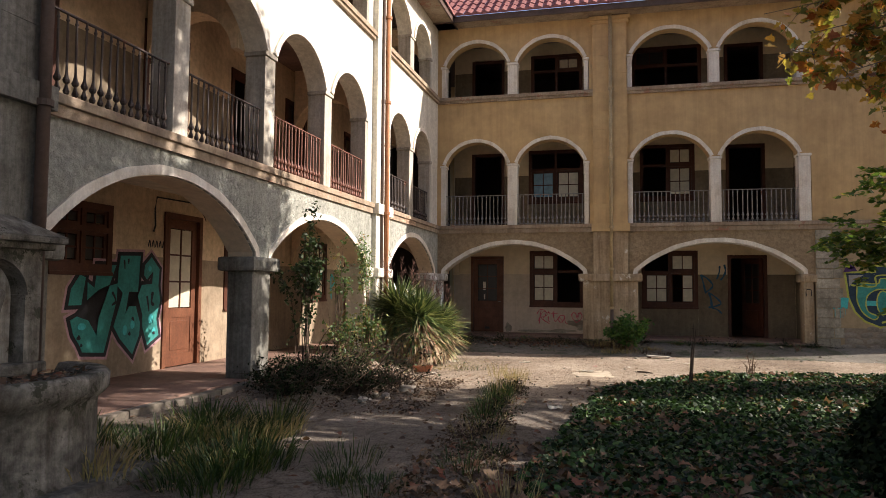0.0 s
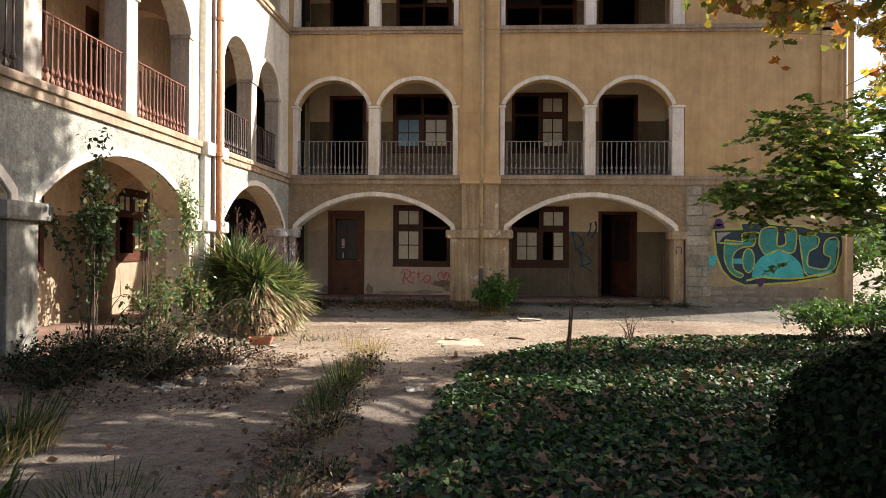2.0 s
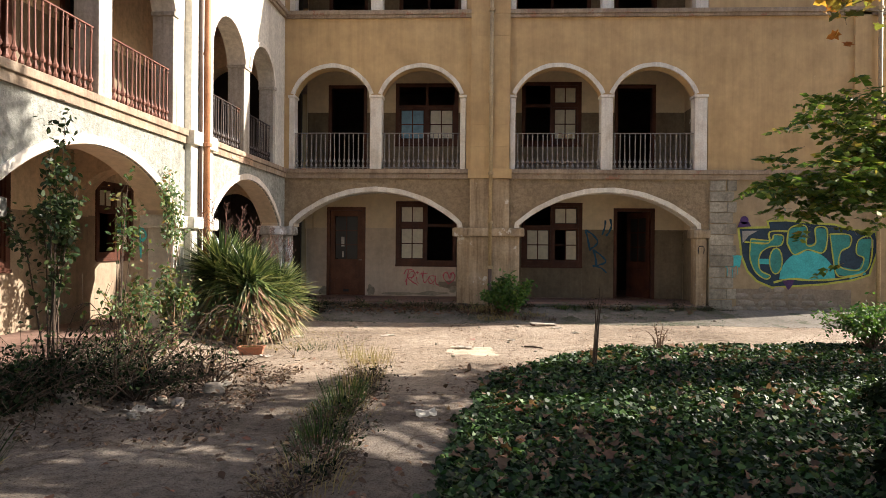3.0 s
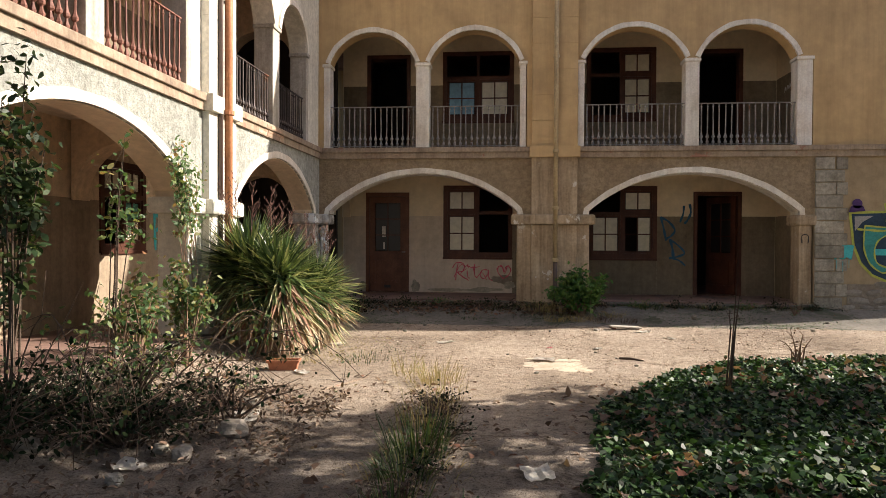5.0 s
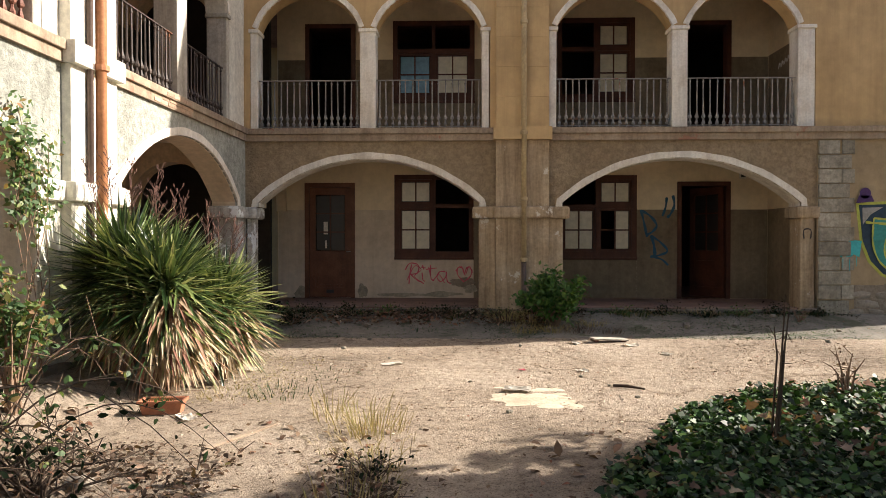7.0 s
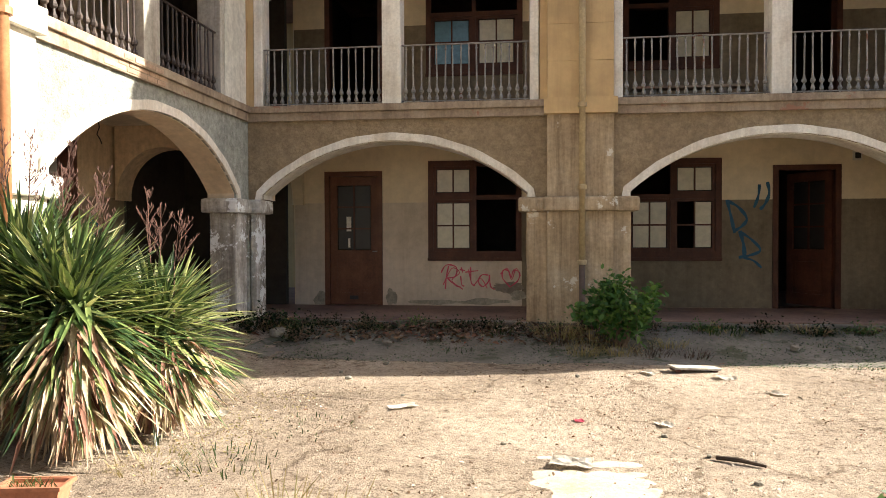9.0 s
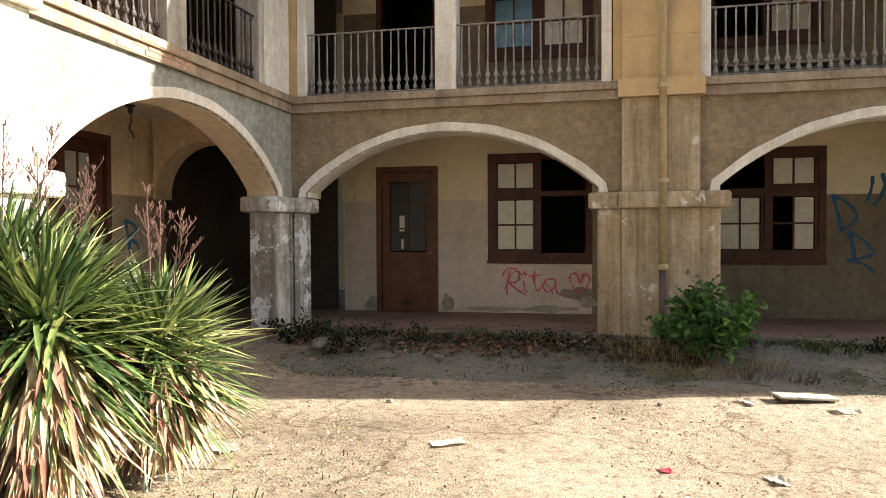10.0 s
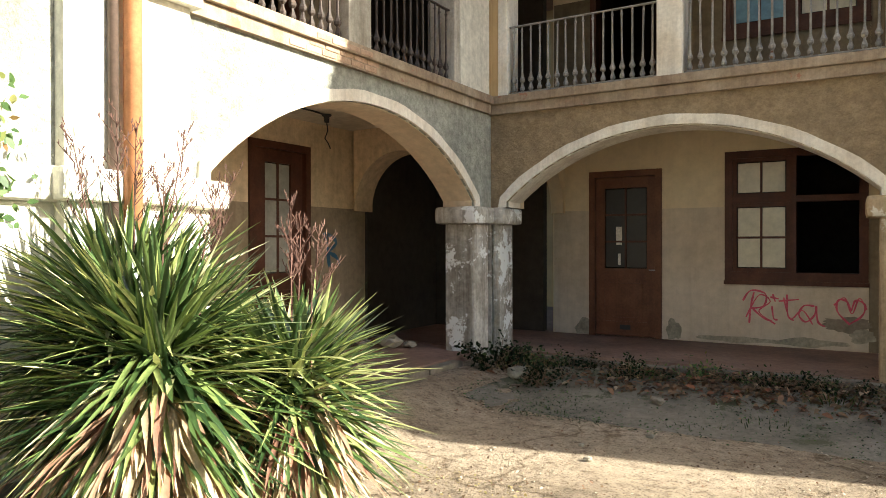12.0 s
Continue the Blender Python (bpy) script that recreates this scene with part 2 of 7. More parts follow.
def ground_mat():
    m, n, l, b = node_mat("dusty_yard")
    geo = n.new("ShaderNodeNewGeometry")
    co = geo.outputs["Position"]
    f1 = noise_node(n, l, co, 0.45, 7, 0.65)
    r1 = ramp_node(n, [(0.28, (0.21, 0.168, 0.126)), (0.48, (0.39, 0.318, 0.242)), (0.7, (0.54, 0.455, 0.36))])
    l.new(f1, r1.inputs[0])
    f2 = noise_node(n, l, co, 9, 8, 0.75)
    r2 = ramp_node(n, [(0.3, (0.34, 0.31, 0.28)), (0.48, (0.95, 0.95, 0.95)), (0.72, (1.32, 1.3, 1.26))])
    l.new(f2, r2.inputs[0])
    col = mix_node(n, l, 1.0, r1.outputs[0], r2.outputs[0], "MULTIPLY")
    f3 = noise_node(n, l, co, 55, 4, 0.7)
    r3 = ramp_node(n, [(0.36, (0.42, 0.37, 0.32)), (0.47, (1, 1, 1)), (0.62, (1, 1, 1)), (0.7, (1.5, 1.45, 1.35))])
    l.new(f3, r3.inputs[0])
    col = mix_node(n, l, 1.0, col, r3.outputs[0], "MULTIPLY")
    vo = n.new("ShaderNodeTexVoronoi")
    vo.feature = "DISTANCE_TO_EDGE"
    vo.inputs["Scale"].default_value = 0.42
    wob = n.new("ShaderNodeVectorMath")
    tn = n.new("ShaderNodeTexNoise")
    tn.inputs["Scale"].default_value, tn.inputs["Detail"].default_value = 1.6, 6
    l.new(co, tn.inputs["Vector"])
    l.new(co, wob.inputs[0])
    l.new(tn.outputs["Color"], wob.inputs[1])
    l.new(wob.outputs[0], vo.inputs["Vector"])
    r4 = ramp_node(n, [(0.0, (0.35, 0.3, 0.25)), (0.012, (1, 1, 1))])
    l.new(vo.outputs["Distance"], r4.inputs[0])
    col = mix_node(n, l, 0.7, col, r4.outputs[0], "MULTIPLY")
    # Near yard: greyer concrete, darkened further to stand in for shade.
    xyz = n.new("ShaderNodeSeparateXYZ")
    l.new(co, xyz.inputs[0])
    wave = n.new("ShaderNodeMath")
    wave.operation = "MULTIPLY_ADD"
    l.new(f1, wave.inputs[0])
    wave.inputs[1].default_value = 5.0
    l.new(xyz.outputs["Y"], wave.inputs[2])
    shade_zone = n.new("ShaderNodeMapRange")
    shade_zone.inputs[1].default_value, shade_zone.inputs[2].default_value = 12.2, 14.2
    l.new(wave.outputs[0], shade_zone.inputs[0])
    col = mix_node(n, l, 1.0, col, mix_node(n, l, shade_zone.outputs[0], (0.64, 0.66, 0.70), (1.04, 1.03, 1.03)), "MULTIPLY")
    l.new(col, b.inputs["Base Color"])
    b.inputs["Roughness"].default_value = 0.95
    b.inputs["Specular IOR Level"].default_value = 0.15
    h = n.new("ShaderNodeMath")
    h.operation = "ADD"
    l.new(f2, h.inputs[0])
    l.new(f3, h.inputs[1])
    bp = n.new("ShaderNodeBump")
    bp.inputs["Strength"].default_value, bp.inputs["Distance"].default_value = 1.0, 0.04
    l.new(h.outputs[0], bp.inputs["Height"])
    l.new(bp.outputs[0], b.inputs["Normal"])
    return m


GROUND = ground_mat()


# ---- builders ----
def finish(bm, name, mat, parent=None, label="", matrix=None, smooth=False):
    bmesh.ops.recalc_face_normals(bm, faces=bm.faces)
    me = bpy.data.meshes.new(name)
    bm.to_mesh(me)
    bm.free()
    me.materials.append(mat)
    if smooth:
        me.polygons.foreach_set("use_smooth", [True] * len(me.polygons))
    ob = new(name, me)
    if parent:
        ob.parent = parent
    if matrix is not None:
        ob.matrix_basis = matrix
    if label:
        ob["label"] = label
    return ob


def part(name, bm, mat, parent, label="", smooth=False):
    return finish(bm, name, mat, parent, label, None, smooth)


def empty(name, matrix, label, category, group="", kind=""):
    e = new(name)
    e.empty_display_size = 0.1
    e.matrix_basis = matrix
    return tagged(e, label, category, group, kind)


def box(bm, x0, x1, y0, y1, z0, z1, bevel=0.0):
    v = [bm.verts.new((x, y, z)) for x in (x0, x1) for y in (y0, y1) for z in (z0, z1)]
    fs = [bm.faces.new([v[i] for i in q]) for q in ((0, 1, 3, 2), (4, 6, 7, 5), (0, 4, 5, 1), (2, 3, 7, 6), (0, 2, 6, 4), (1, 5, 7, 3))]
    if bevel:
        es = {e for f in fs for e in f.edges}
        bmesh.ops.bevel(bm, geom=list(es), offset=bevel, segments=2, profile=0.6, affect="EDGES")
    return bm


def boxes(*items, bevel=0.0):
    bm = bmesh.new()
    for it in items:
        box(bm, *it, bevel=bevel)
    return bm


def tube(bm, pts, radii, sides=8, caps=True):
    """A tube through points with a radius at each."""
    rings = []
    for i, p in enumerate(pts):
        p = Vector(p)
        d = (Vector(pts[min(i + 1, len(pts) - 1)]) - Vector(pts[max(i - 1, 0)])).normalized()
        a = d.cross(Vector((0, 0, 1)) if abs(d.z) < 0.9 else Vector((1, 0, 0))).normalized()
        c = d.cross(a)
        rings.append([bm.verts.new(p + (a * math.cos(2 * math.pi * k / sides) + c * math.sin(2 * math.pi * k / sides)) * radii[i]) for k in range(sides)])
    for r0, r1 in zip(rings, rings[1:]):
        for k in range(sides):
            bm.faces.new((r0[k], r0[(k + 1) % sides], r1[(k + 1) % sides], r1[k]))
    if caps and sides > 2:
        bm.faces.new(rings[0][::-1])
        bm.faces.new(rings[-1])
    return bm


def arc(a, b, zs, zt, n=22):
    """Points of a segmental arch from a to b that springs at zs and rises to zt."""
    w = (b - a) / 2
    stub = 0.07 if zt - zs < 0.6 * w else 0.0
    foot = zs
    zs += stub
    h = zt - zs
    rad = (w * w + h * h) / (2 * h)
    th = math.asin(min(1, w / rad)) if h <= w else math.pi - math.asin(w / rad)
    pts = [((a + b) / 2 + rad * math.sin(-th + 2 * th * i / n), zt - rad + rad * math.cos(-th + 2 * th * i / n)) for i in range(n + 1)]
    return [(a, foot)] + pts + [(b, foot)] if stub else pts


def arched_wall(u0, u1, z0, z1, d0, d1, arches, n=22):
    """A wall from u0 to u1 with arches (a, b, top) that spring at its foot z0; front at d0, back at d1."""
    bm = bmesh.new()
    q = lambda *p: bm.faces.new([bm.verts.new(x) for x in p])
    at = u0
    for a, b, zt in sorted(arches):
        if a > at:
            for d in (d0, d1):
                q((at, d, z0), (a, d, z0), (a, d, z1), (at, d, z1))
            q((at, d0, z0), (a, d0, z0), (a, d1, z0), (at, d1, z0))
        c = arc(a, b, z0, zt, n)
        for (ua, za), (ub, zb) in zip(c, c[1:]):
            for d in (d0, d1):
                if ub - ua > 1e-4:
                    q((ua, d, za), (ub, d, zb), (ub, d, z1), (ua, d, z1))
            q((ua, d0, za), (ub, d0, zb), (ub, d1, zb), (ua, d1, za))
        at = b
    if u1 > at:
        for d in (d0, d1):
            q((at, d, z0), (u1, d, z0), (u1, d, z1), (at, d, z1))
        q((at, d0, z0), (u1, d0, z0), (u1, d1, z0), (at, d1, z0))
    q((u0, d0, z1), (u1, d0, z1), (u1, d1, z1), (u0, d1, z1))
    for u in (u0, u1):
        q((u, d0, z0), (u, d1, z0), (u, d1, z1), (u, d0, z1))
    bmesh.ops.remove_doubles(bm, verts=bm.verts, dist=0.0005)
    return bm


def arch_ring(a, b, zs, zt, width, d0, d1, n=26):
    """The raised band round an arch's mouth."""
    bm = bmesh.new()
    inner = arc(a, b, zs, zt, n)
    n = len(inner) - 1
    outer = []
    for i, (u, z) in enumerate(inner):
        p, r = inner[max(i - 1, 0)], inner[min(i + 1, n)]
        t = Vector((r[0] - p[0], r[1] - p[1])).normalized()
        w = width * (1 + 0.06 * math.sin(i * 1.7 + a * 3))
        outer.append((u - t.y * w, max(z + t.x * w, zs)))
    rows = []
    for (ui, zi), (uo, zo) in zip(inner, outer):
        rows.append([bm.verts.new((ui, d0, zi)), bm.verts.new((uo, d0, zo)), bm.verts.new((uo, d1, zo)), bm.verts.new((ui, d1, zi))])
    for r0, r1 in zip(rows, rows[1:]):
        for k in range(4):
            bm.faces.new((r0[k], r0[(k + 1) % 4], r1[(k + 1) % 4], r1[k]))
    bm.faces.new(rows[0])
    bm.faces.new(rows[-1][::-1])
    return bm


def holed_wall(u0, u1, z0, z1, d0, d1, holes):
    """A wall with rectangular openings (a, b, low, high) right through it."""
    bm = bmesh.new()
    q = lambda *p: bm.faces.new([bm.verts.new(x) for x in p])
    us = sorted({u0, u1, *[h[0] for h in holes], *[h[1] for h in holes]})
    zs = sorted({z0, z1, *[h[2] for h in holes], *[h[3] for h in holes]})
    for ua, ub in zip(us, us[1:]):
        for za, zb in zip(zs, zs[1:]):
            um, zm = (ua + ub) / 2, (za + zb) / 2
            if not any(h[0] < um < h[1] and h[2] < zm < h[3] for h in holes):
                for d in (d0, d1):
                    q((ua, d, za), (ub, d, za), (ub, d, zb), (ua, d, zb))
    for a, b, lo, hi in holes:
        q((a, d0, lo), (b, d0, lo), (b, d1, lo), (a, d1, lo))
        q((a, d0, hi), (b, d0, hi), (b, d1, hi), (a, d1, hi))
        for u in (a, b):
            q((u, d0, lo), (u, d1, lo), (u, d1, hi), (u, d0, hi))
    for u in (u0, u1):
        q((u, d0, z0), (u, d1, z0), (u, d1, z1), (u, d0, z1))
    for z in (z0, z1):
        q((u0, d0, z), (u1, d0, z), (u1, d1, z), (u0, d1, z))
    bmesh.ops.remove_doubles(bm, verts=bm.verts, dist=0.0005)
    return bm


# ---- plan ----
# Each wing has a frame of its own: u along the front, d into the building, z up.
BACK = pose(0, 19.95, 0)                                   # u is the world's x
LEFT = pose(-5.5, 19.95, 0, 0, 0, 89.0)                    # u runs to the corner at 0, from -s
Z_FLOOR, Z_IMP, Z_SPR, Z_BAND, Z_SILL = 0.32, 1.95, 2.17, 3.38, 3.61
Z_CAP1, Z_WALL1, Z_BAND2, Z_SILL2, Z_CAP2, Z_WALL2, Z_EAVE = 5.39, 5.46, 7.36, 7.54, 8.46, 8.53, 9.92
THICK = 0.45
wing_back = dict(m=BACK, ground=[(-5.27, -1.15, 3.055), (0.35, 4.66, 3.06)],
                 upper=[(-5.27, -3.37), (-3.07, -1.12), (0.25, 2.34), (2.63, 4.60)])
wing_left = dict(m=LEFT, ground=[(-14.76, -10.82, 3.08), (-10.30, -6.14, 2.98), (-4.56, -0.46, 3.09)],
                 upper=[(-14.80, -12.86), (-12.54, -10.58), (-10.24, -8.30), (-7.97, -6.15), (-4.60, -2.88), (-2.52, -0.90)])


def structure(name, bm, mat, m, label, smooth=False):
    return tagged(finish(bm, name, mat, None, "", m, smooth), label, "", "", "structure")


# ---- fronts of the two wings ----
structure("wall_back_ground", arched_wall(-5.5, 4.95, Z_SPR, Z_BAND, 0, THICK, wing_back["ground"]), TAUPE, BACK, "taupe roughcast wall above the shallow arches")
structure("wall_back_end", boxes((4.952, 9.20, 0.0, 0.4, -0.05, Z_BAND)), END_WALL, BACK, "dull ochre plaster end wall with graffiti")
structure("wall_left_ground", arched_wall(-20, -0.002, Z_SPR, Z_BAND, 0, THICK, wing_left["ground"]), GREY_CAST, LEFT, "grey roughcast wall above the shallow arches")
for nm, W, u0, u1, mat, lab in (("wall_back", wing_back, -5.5, 9.20, OCHRE, "ochre plaster upper wall of the arcaded wing"),
                                ("wall_left", wing_left, -20, -0.002, PALE, "pale plaster upper wall of the arcaded wing")):
    ups = W["upper"]
    structure(nm + "_first", arched_wall(u0, u1, Z_WALL1, Z_BAND2, 0.02, 0.38, [(a, b, 6.14) for a, b in ups]), mat, W["m"], lab)
    structure(nm + "_second", arched_wall(u0, u1, Z_WALL2, Z_EAVE, 0.02, 0.38, [(a, b, 9.20) for a, b in ups]), mat, W["m"], lab)
    # solid stretches beside the openings
    gaps, at = [], u0
    for a, b in ups:
        if a - at > 0.6:
            gaps.append((at, a - 0.15))
        at = b
    gaps.append((at + 0.32 if nm == "wall_back" else at + 0.2, u1))
    if nm == "wall_back":
        gaps[0] = (-0.97, 0.10)
        gaps = [(-5.5, -5.412)] + [g for g in gaps if g[0] > -1]
    else:
        gaps = [(-20, -14.95), (-6.0, -4.75), (-0.75, -0.002)]
    for z0, z1 in ((Z_SILL, Z_WALL1), (Z_SILL2, Z_WALL2)):
        for a, b in gaps:
            structure(nm + "_solid", boxes((a, b, 0.022, 0.378, z0, z1)), mat, W["m"], lab)
    # floor bands with a drip edge
    for z0, z1, name in ((Z_BAND, Z_SILL, "trim_first"), (Z_BAND2, Z_SILL2, "trim_second")):
        bm = bmesh.new()
        e0 = u0
        e1 = u1 - 0.09 if nm == "wall_left" else u1
        box(bm, e0, e1, -0.05, 0.4, z0, z1 - 0.11)
        box(bm, e0, e1, -0.09, 0.42, z1 - 0.106, z1, bevel=0.012)
        structure(name, bm, SILL, W["m"], "weathered stone band that runs along the floor line")
    for a, b, zt in W["ground"]:
        structure("arch_trim", arch_ring(a, b, Z_SPR, zt, 0.115, -0.025, 0.03), CREAM, W["m"], "cream painted band round a shallow arch")
        lining = SOFFIT_TAN if nm == "wall_left" else CREAM
        structure("arch_soffit", arch_ring(a + 0.012, b - 0.012, Z_SPR + 0.002, zt - 0.012, 0.0115, 0.031, THICK - 0.002), lining, W["m"], "smooth plaster lining under a shallow arch")
    for a, b in ups:
        for zs, zt in ((Z_WALL1, 6.14), (Z_WALL2, 9.20)):
            structure("arch_trim", arch_ring(a, b, zs, zt, 0.10, -0.02, 0.04, 20), CREAM, W["m"], "cream painted band round a round arch")


def capital(bm, u0, u1, d0, d1, z0=Z_IMP, z1=Z_SPR):
    box(bm, u0, u1, d0, d1, z0, z1, bevel=0.05)


def pier(m, u0, u1, mat, label, cap_mat=None, out=0.10):
    p = empty("pier", m @ Matrix.Translation(((u0 + u1) / 2, THICK / 2, 0)), label, "pier", "arcade piers")
    w, t = (u1 - u0) / 2, THICK / 2
    part("shaft", boxes((-w + 0.02, w - 0.02, -t + 0.01, t - 0.01, -0.1, Z_IMP + 0.01), bevel=0.025), mat, p)
    bm = bmesh.new()
    capital(bm, -w - out, w + out, -t - out * 0.8, t + out * 0.8)
    part("capital", bm, cap_mat or mat, p, "rounded stone capital")
    return p


pier(BACK, -5.50, -5.37, PIER_WHITE, "corner pier with flaking white and grey plaster", out=0.09)
pier(BACK, -1.19, 0.39, PIER, "broad pier with stained ochre plaster")
pier(BACK, 4.64, 4.94, PIER, "end pier with stained ochre plaster", out=0.06)
pier(LEFT, -0.46, -0.03, PIER_WHITE, "corner pier with flaking white and grey plaster")
pier(LEFT, -6.14, -4.51, PALE, "broad sunlit pier with pale plaster")
pier(LEFT, -10.86, -10.27, PIER_GREY, "square pier of dark weathered grey plaster", out=0.12)
pier(LEFT, -15.6, -14.70, PIER_GREY, "broad pier of weathered grey plaster")

structure("wall_corner_pier", boxes((-5.96, -5.502, 0.003, 0.44, 0, Z_BAND)), PIER_WHITE, BACK, "core of the corner pier between the wings")
structure("wall_corner_upper", boxes((-5.96, -5.502, 0.004, 0.37, Z_BAND + 0.003, Z_EAVE - 0.1)), OCHRE, BACK, "core of the corner between the wings")
# pilasters that rise to the eaves
for m, u0, u1, mat in ((BACK, -0.86, 0.10, OCHRE), (LEFT, -5.72, -4.80, PALE), (LEFT, -15.55, -14.93, PIER_GREY)):
    bm = bmesh.new()
    box(bm, u0, u1, -0.10, 0.03, 0.0, Z_IMP)
    box(bm, u0 - 0.06, u1 + 0.06, -0.19, 0.03, Z_IMP + 0.004, Z_SPR - 0.004, bevel=0.04)
    box(bm, u0, u1, -0.10, 0.03, Z_SPR, Z_BAND)
    structure("trim_pilaster_foot", bm, PIER if m is BACK else mat, m, "stained plaster foot of a pilaster")
    bm = bmesh.new()
    box(bm, u0 - 0.05, u1 + 0.05, -0.18, 0.03, Z_BAND + 0.003, Z_SILL + 0.003)
    box(bm, u0 + 0.006, u1 - 0.006, -0.093, 0.03, Z_SILL + 0.003, 9.45)
    zb = Z_SILL + 0.005
    while zb < 9.44:
        zt_ = min(zb + 0.544, 9.447)
        box(bm, u0, u1, -0.10, 0.02, zb + 0.003, zt_ - 0.003, bevel=0.004)
        zb = zt_
    box(bm, u0 - 0.05, u1 + 0.05, -0.13, 0.03, 9.45, 9.55)
    box(bm, u0 - 0.10, u1 + 0.10, -0.18, 0.03, 9.551, 9.66)
    structure("trim_pilaster", bm, mat, m, "plaster pilaster with a moulded head")
for u0, u1 in ((8.36, 8.75),):
    structure("trim_pilaster", boxes((u0, u1, -0.05, 0.02, Z_SILL + 0.003, 9.9)), OCHRE, BACK, "ochre plaster pilaster at the end of the wing")


def columns(m, ups, edge_w, mat, group):
    """Square painted posts between the upper openings, with thin caps."""
    posts = []
    for i, (a, b) in enumerate(ups):
        if i == 0 or a - ups[i - 1][1] > 0.6:
            posts.append((a - edge_w, a))
        if i + 1 < len(ups) and ups[i + 1][0] - b <= 0.6:
            posts.append((b, ups[i + 1][0]))
        else:
            posts.append((b, b + (0.31 if m is BACK and i == len(ups) - 1 else edge_w)))
    for z0, zc, z1 in ((Z_SILL, Z_CAP1, Z_WALL1), (Z_SILL2, Z_CAP2, Z_WALL2)):
        for u0, u1 in posts:
            c = empty("column", m @ Matrix.Translation(((u0 + u1) / 2, 0.2, z0)), "square post of flaking cream paint between arcade openings", "column", group)
            w = (u1 - u0) / 2
            part("shaft", boxes((-w + 0.004, w - 0.004, -0.18, 0.17, 0, zc - z0), bevel=0.012), mat, c)
            part("cap", boxes((-w - 0.025, w + 0.025, -0.21, 0.19, zc - z0, z1 - z0), bevel=0.015), mat, c)


columns(BACK, wing_back["upper"], 0.14, CREAM, "posts of the back wing")
columns(LEFT, wing_left["upper"], 0.14, CREAM_WORN, "posts of the side wing")


# ---- iron railings ----
def baluster_mesh(h):
    bm = bmesh.new()
    prof = [(0, 0.013), (0.06, 0.013), (0.075, 0.030), (0.10, 0.034), (0.14, 0.018), (0.17, 0.014), (0.19, 0.034), (0.215, 0.038), (0.25, 0.022), (0.30, 0.0135), (h - 0.08, 0.012), (h - 0.06, 0.02), (h - 0.04, 0.012), (h, 0.012)]
    tube(bm, [(0, 0, z) for z, r in prof], [r for z, r in prof], 6, False)
    me = bpy.data.meshes.new("baluster")
    bm.to_mesh(me)
    bm.free()
    return me


BAL = {}
for mt in (IRON, IRON_SUNLIT, IRON_DARK):
    BAL[mt.name] = baluster_mesh(0.90)
    BAL[mt.name].materials.append(mt)


def railing(m, u0, u1, mat, label):
    r = empty("railing", m @ Matrix.Translation((u0, 0.10, Z_SILL)), label, "railing", "balcony railings")
    w = u1 - u0
    part("top_rail", boxes((0.0, w, -0.02, 0.02, 0.90, 0.918), bevel=0.004), mat, r)
    part("bottom_rail", boxes((0.0, w, -0.012, 0.012, 0.045, 0.06)), mat, r)
    k = max(4, round(w / 0.122))
    for i in range(k):
        b = new("baluster", BAL[mat.name])
        b.parent = r
        b.matrix_basis = pose(w * (i + 0.5) / k, 0, 0, random.uniform(-0.8, 0.8), random.uniform(-0.8, 0.8), 30 * i)


for a, b in wing_back["upper"]:
    railing(BACK, a, b, IRON, "dark wrought-iron balcony railing with turned bars")
# Sunlit middle bays get the redder copy, the others a darker one.
for a, b in wing_left["upper"]:
    railing(LEFT, a, b, IRON_SUNLIT if -11 < a < -6 else IRON_DARK, "rusty wrought-iron balcony railing with turned bars")

# ---- behind the arcades ----
D_IN = 2.05
floor_defs = ((Z_FLOOR, Z_BAND - 0.06), (Z_SILL - 0.08, Z_BAND2 - 0.06), (Z_SILL2 - 0.5, Z_EAVE - 0.1))
# doors and windows: kind, u0, u1, low, high
back_open = [
    [("door", -4.86, -3.78, Z_FLOOR, 2.78), ("window", -2.93, -1.24, 1.16, 2.95), ("window", 0.55, 2.21, 1.16, 2.93), ("doorway", 3.06, 4.17, Z_FLOOR, 2.79)],
    [("doorway", -4.84, -3.76, 3.53, 6.17), ("window", -2.96, -1.22, 4.49, 6.22), ("window", 0.53, 2.16, 4.49, 6.25), ("doorway", 3.07, 4.16, 3.53, 6.19)],
    [("doorway", -4.81, -3.76, 7.04, 9.34), ("window", -2.88, -1.24, 7.9, 9.36), ("window", 0.3, 2.39, 7.7, 9.38), ("doorway", 3.05, 4.15, 7.04, 9.27)]]
left_open = [
    [("window", -12.6, -11.40, 1.88, 2.93), ("door", -10.15, -9.07, Z_FLOOR, 2.98), ("window", -8.30, -7.10, 1.26, 2.85), ("window", -4.80, -3.48, 1.38, 2.86), ("door", -2.25, -1.19, Z_FLOOR, 2.98)],
    [("doorway", -13.6, -12.6, 3.53, 6.1), ("window", -10.8, -9.6, 4.5, 6.1), ("doorway", -8.2, -7.1, 3.53, 6.1), ("window", -5.9, -4.8, 4.5, 6.1), ("doorway", -2.4, -1.4, 3.53, 6.1)],
    [("doorway", -13.6, -12.6, 7.04, 9.3), ("window", -10.8, -9.6, 7.9, 9.3), ("doorway", -8.2, -7.1, 7.04, 9.3), ("window", -4.0, -2.8, 7.9, 9.3)]]
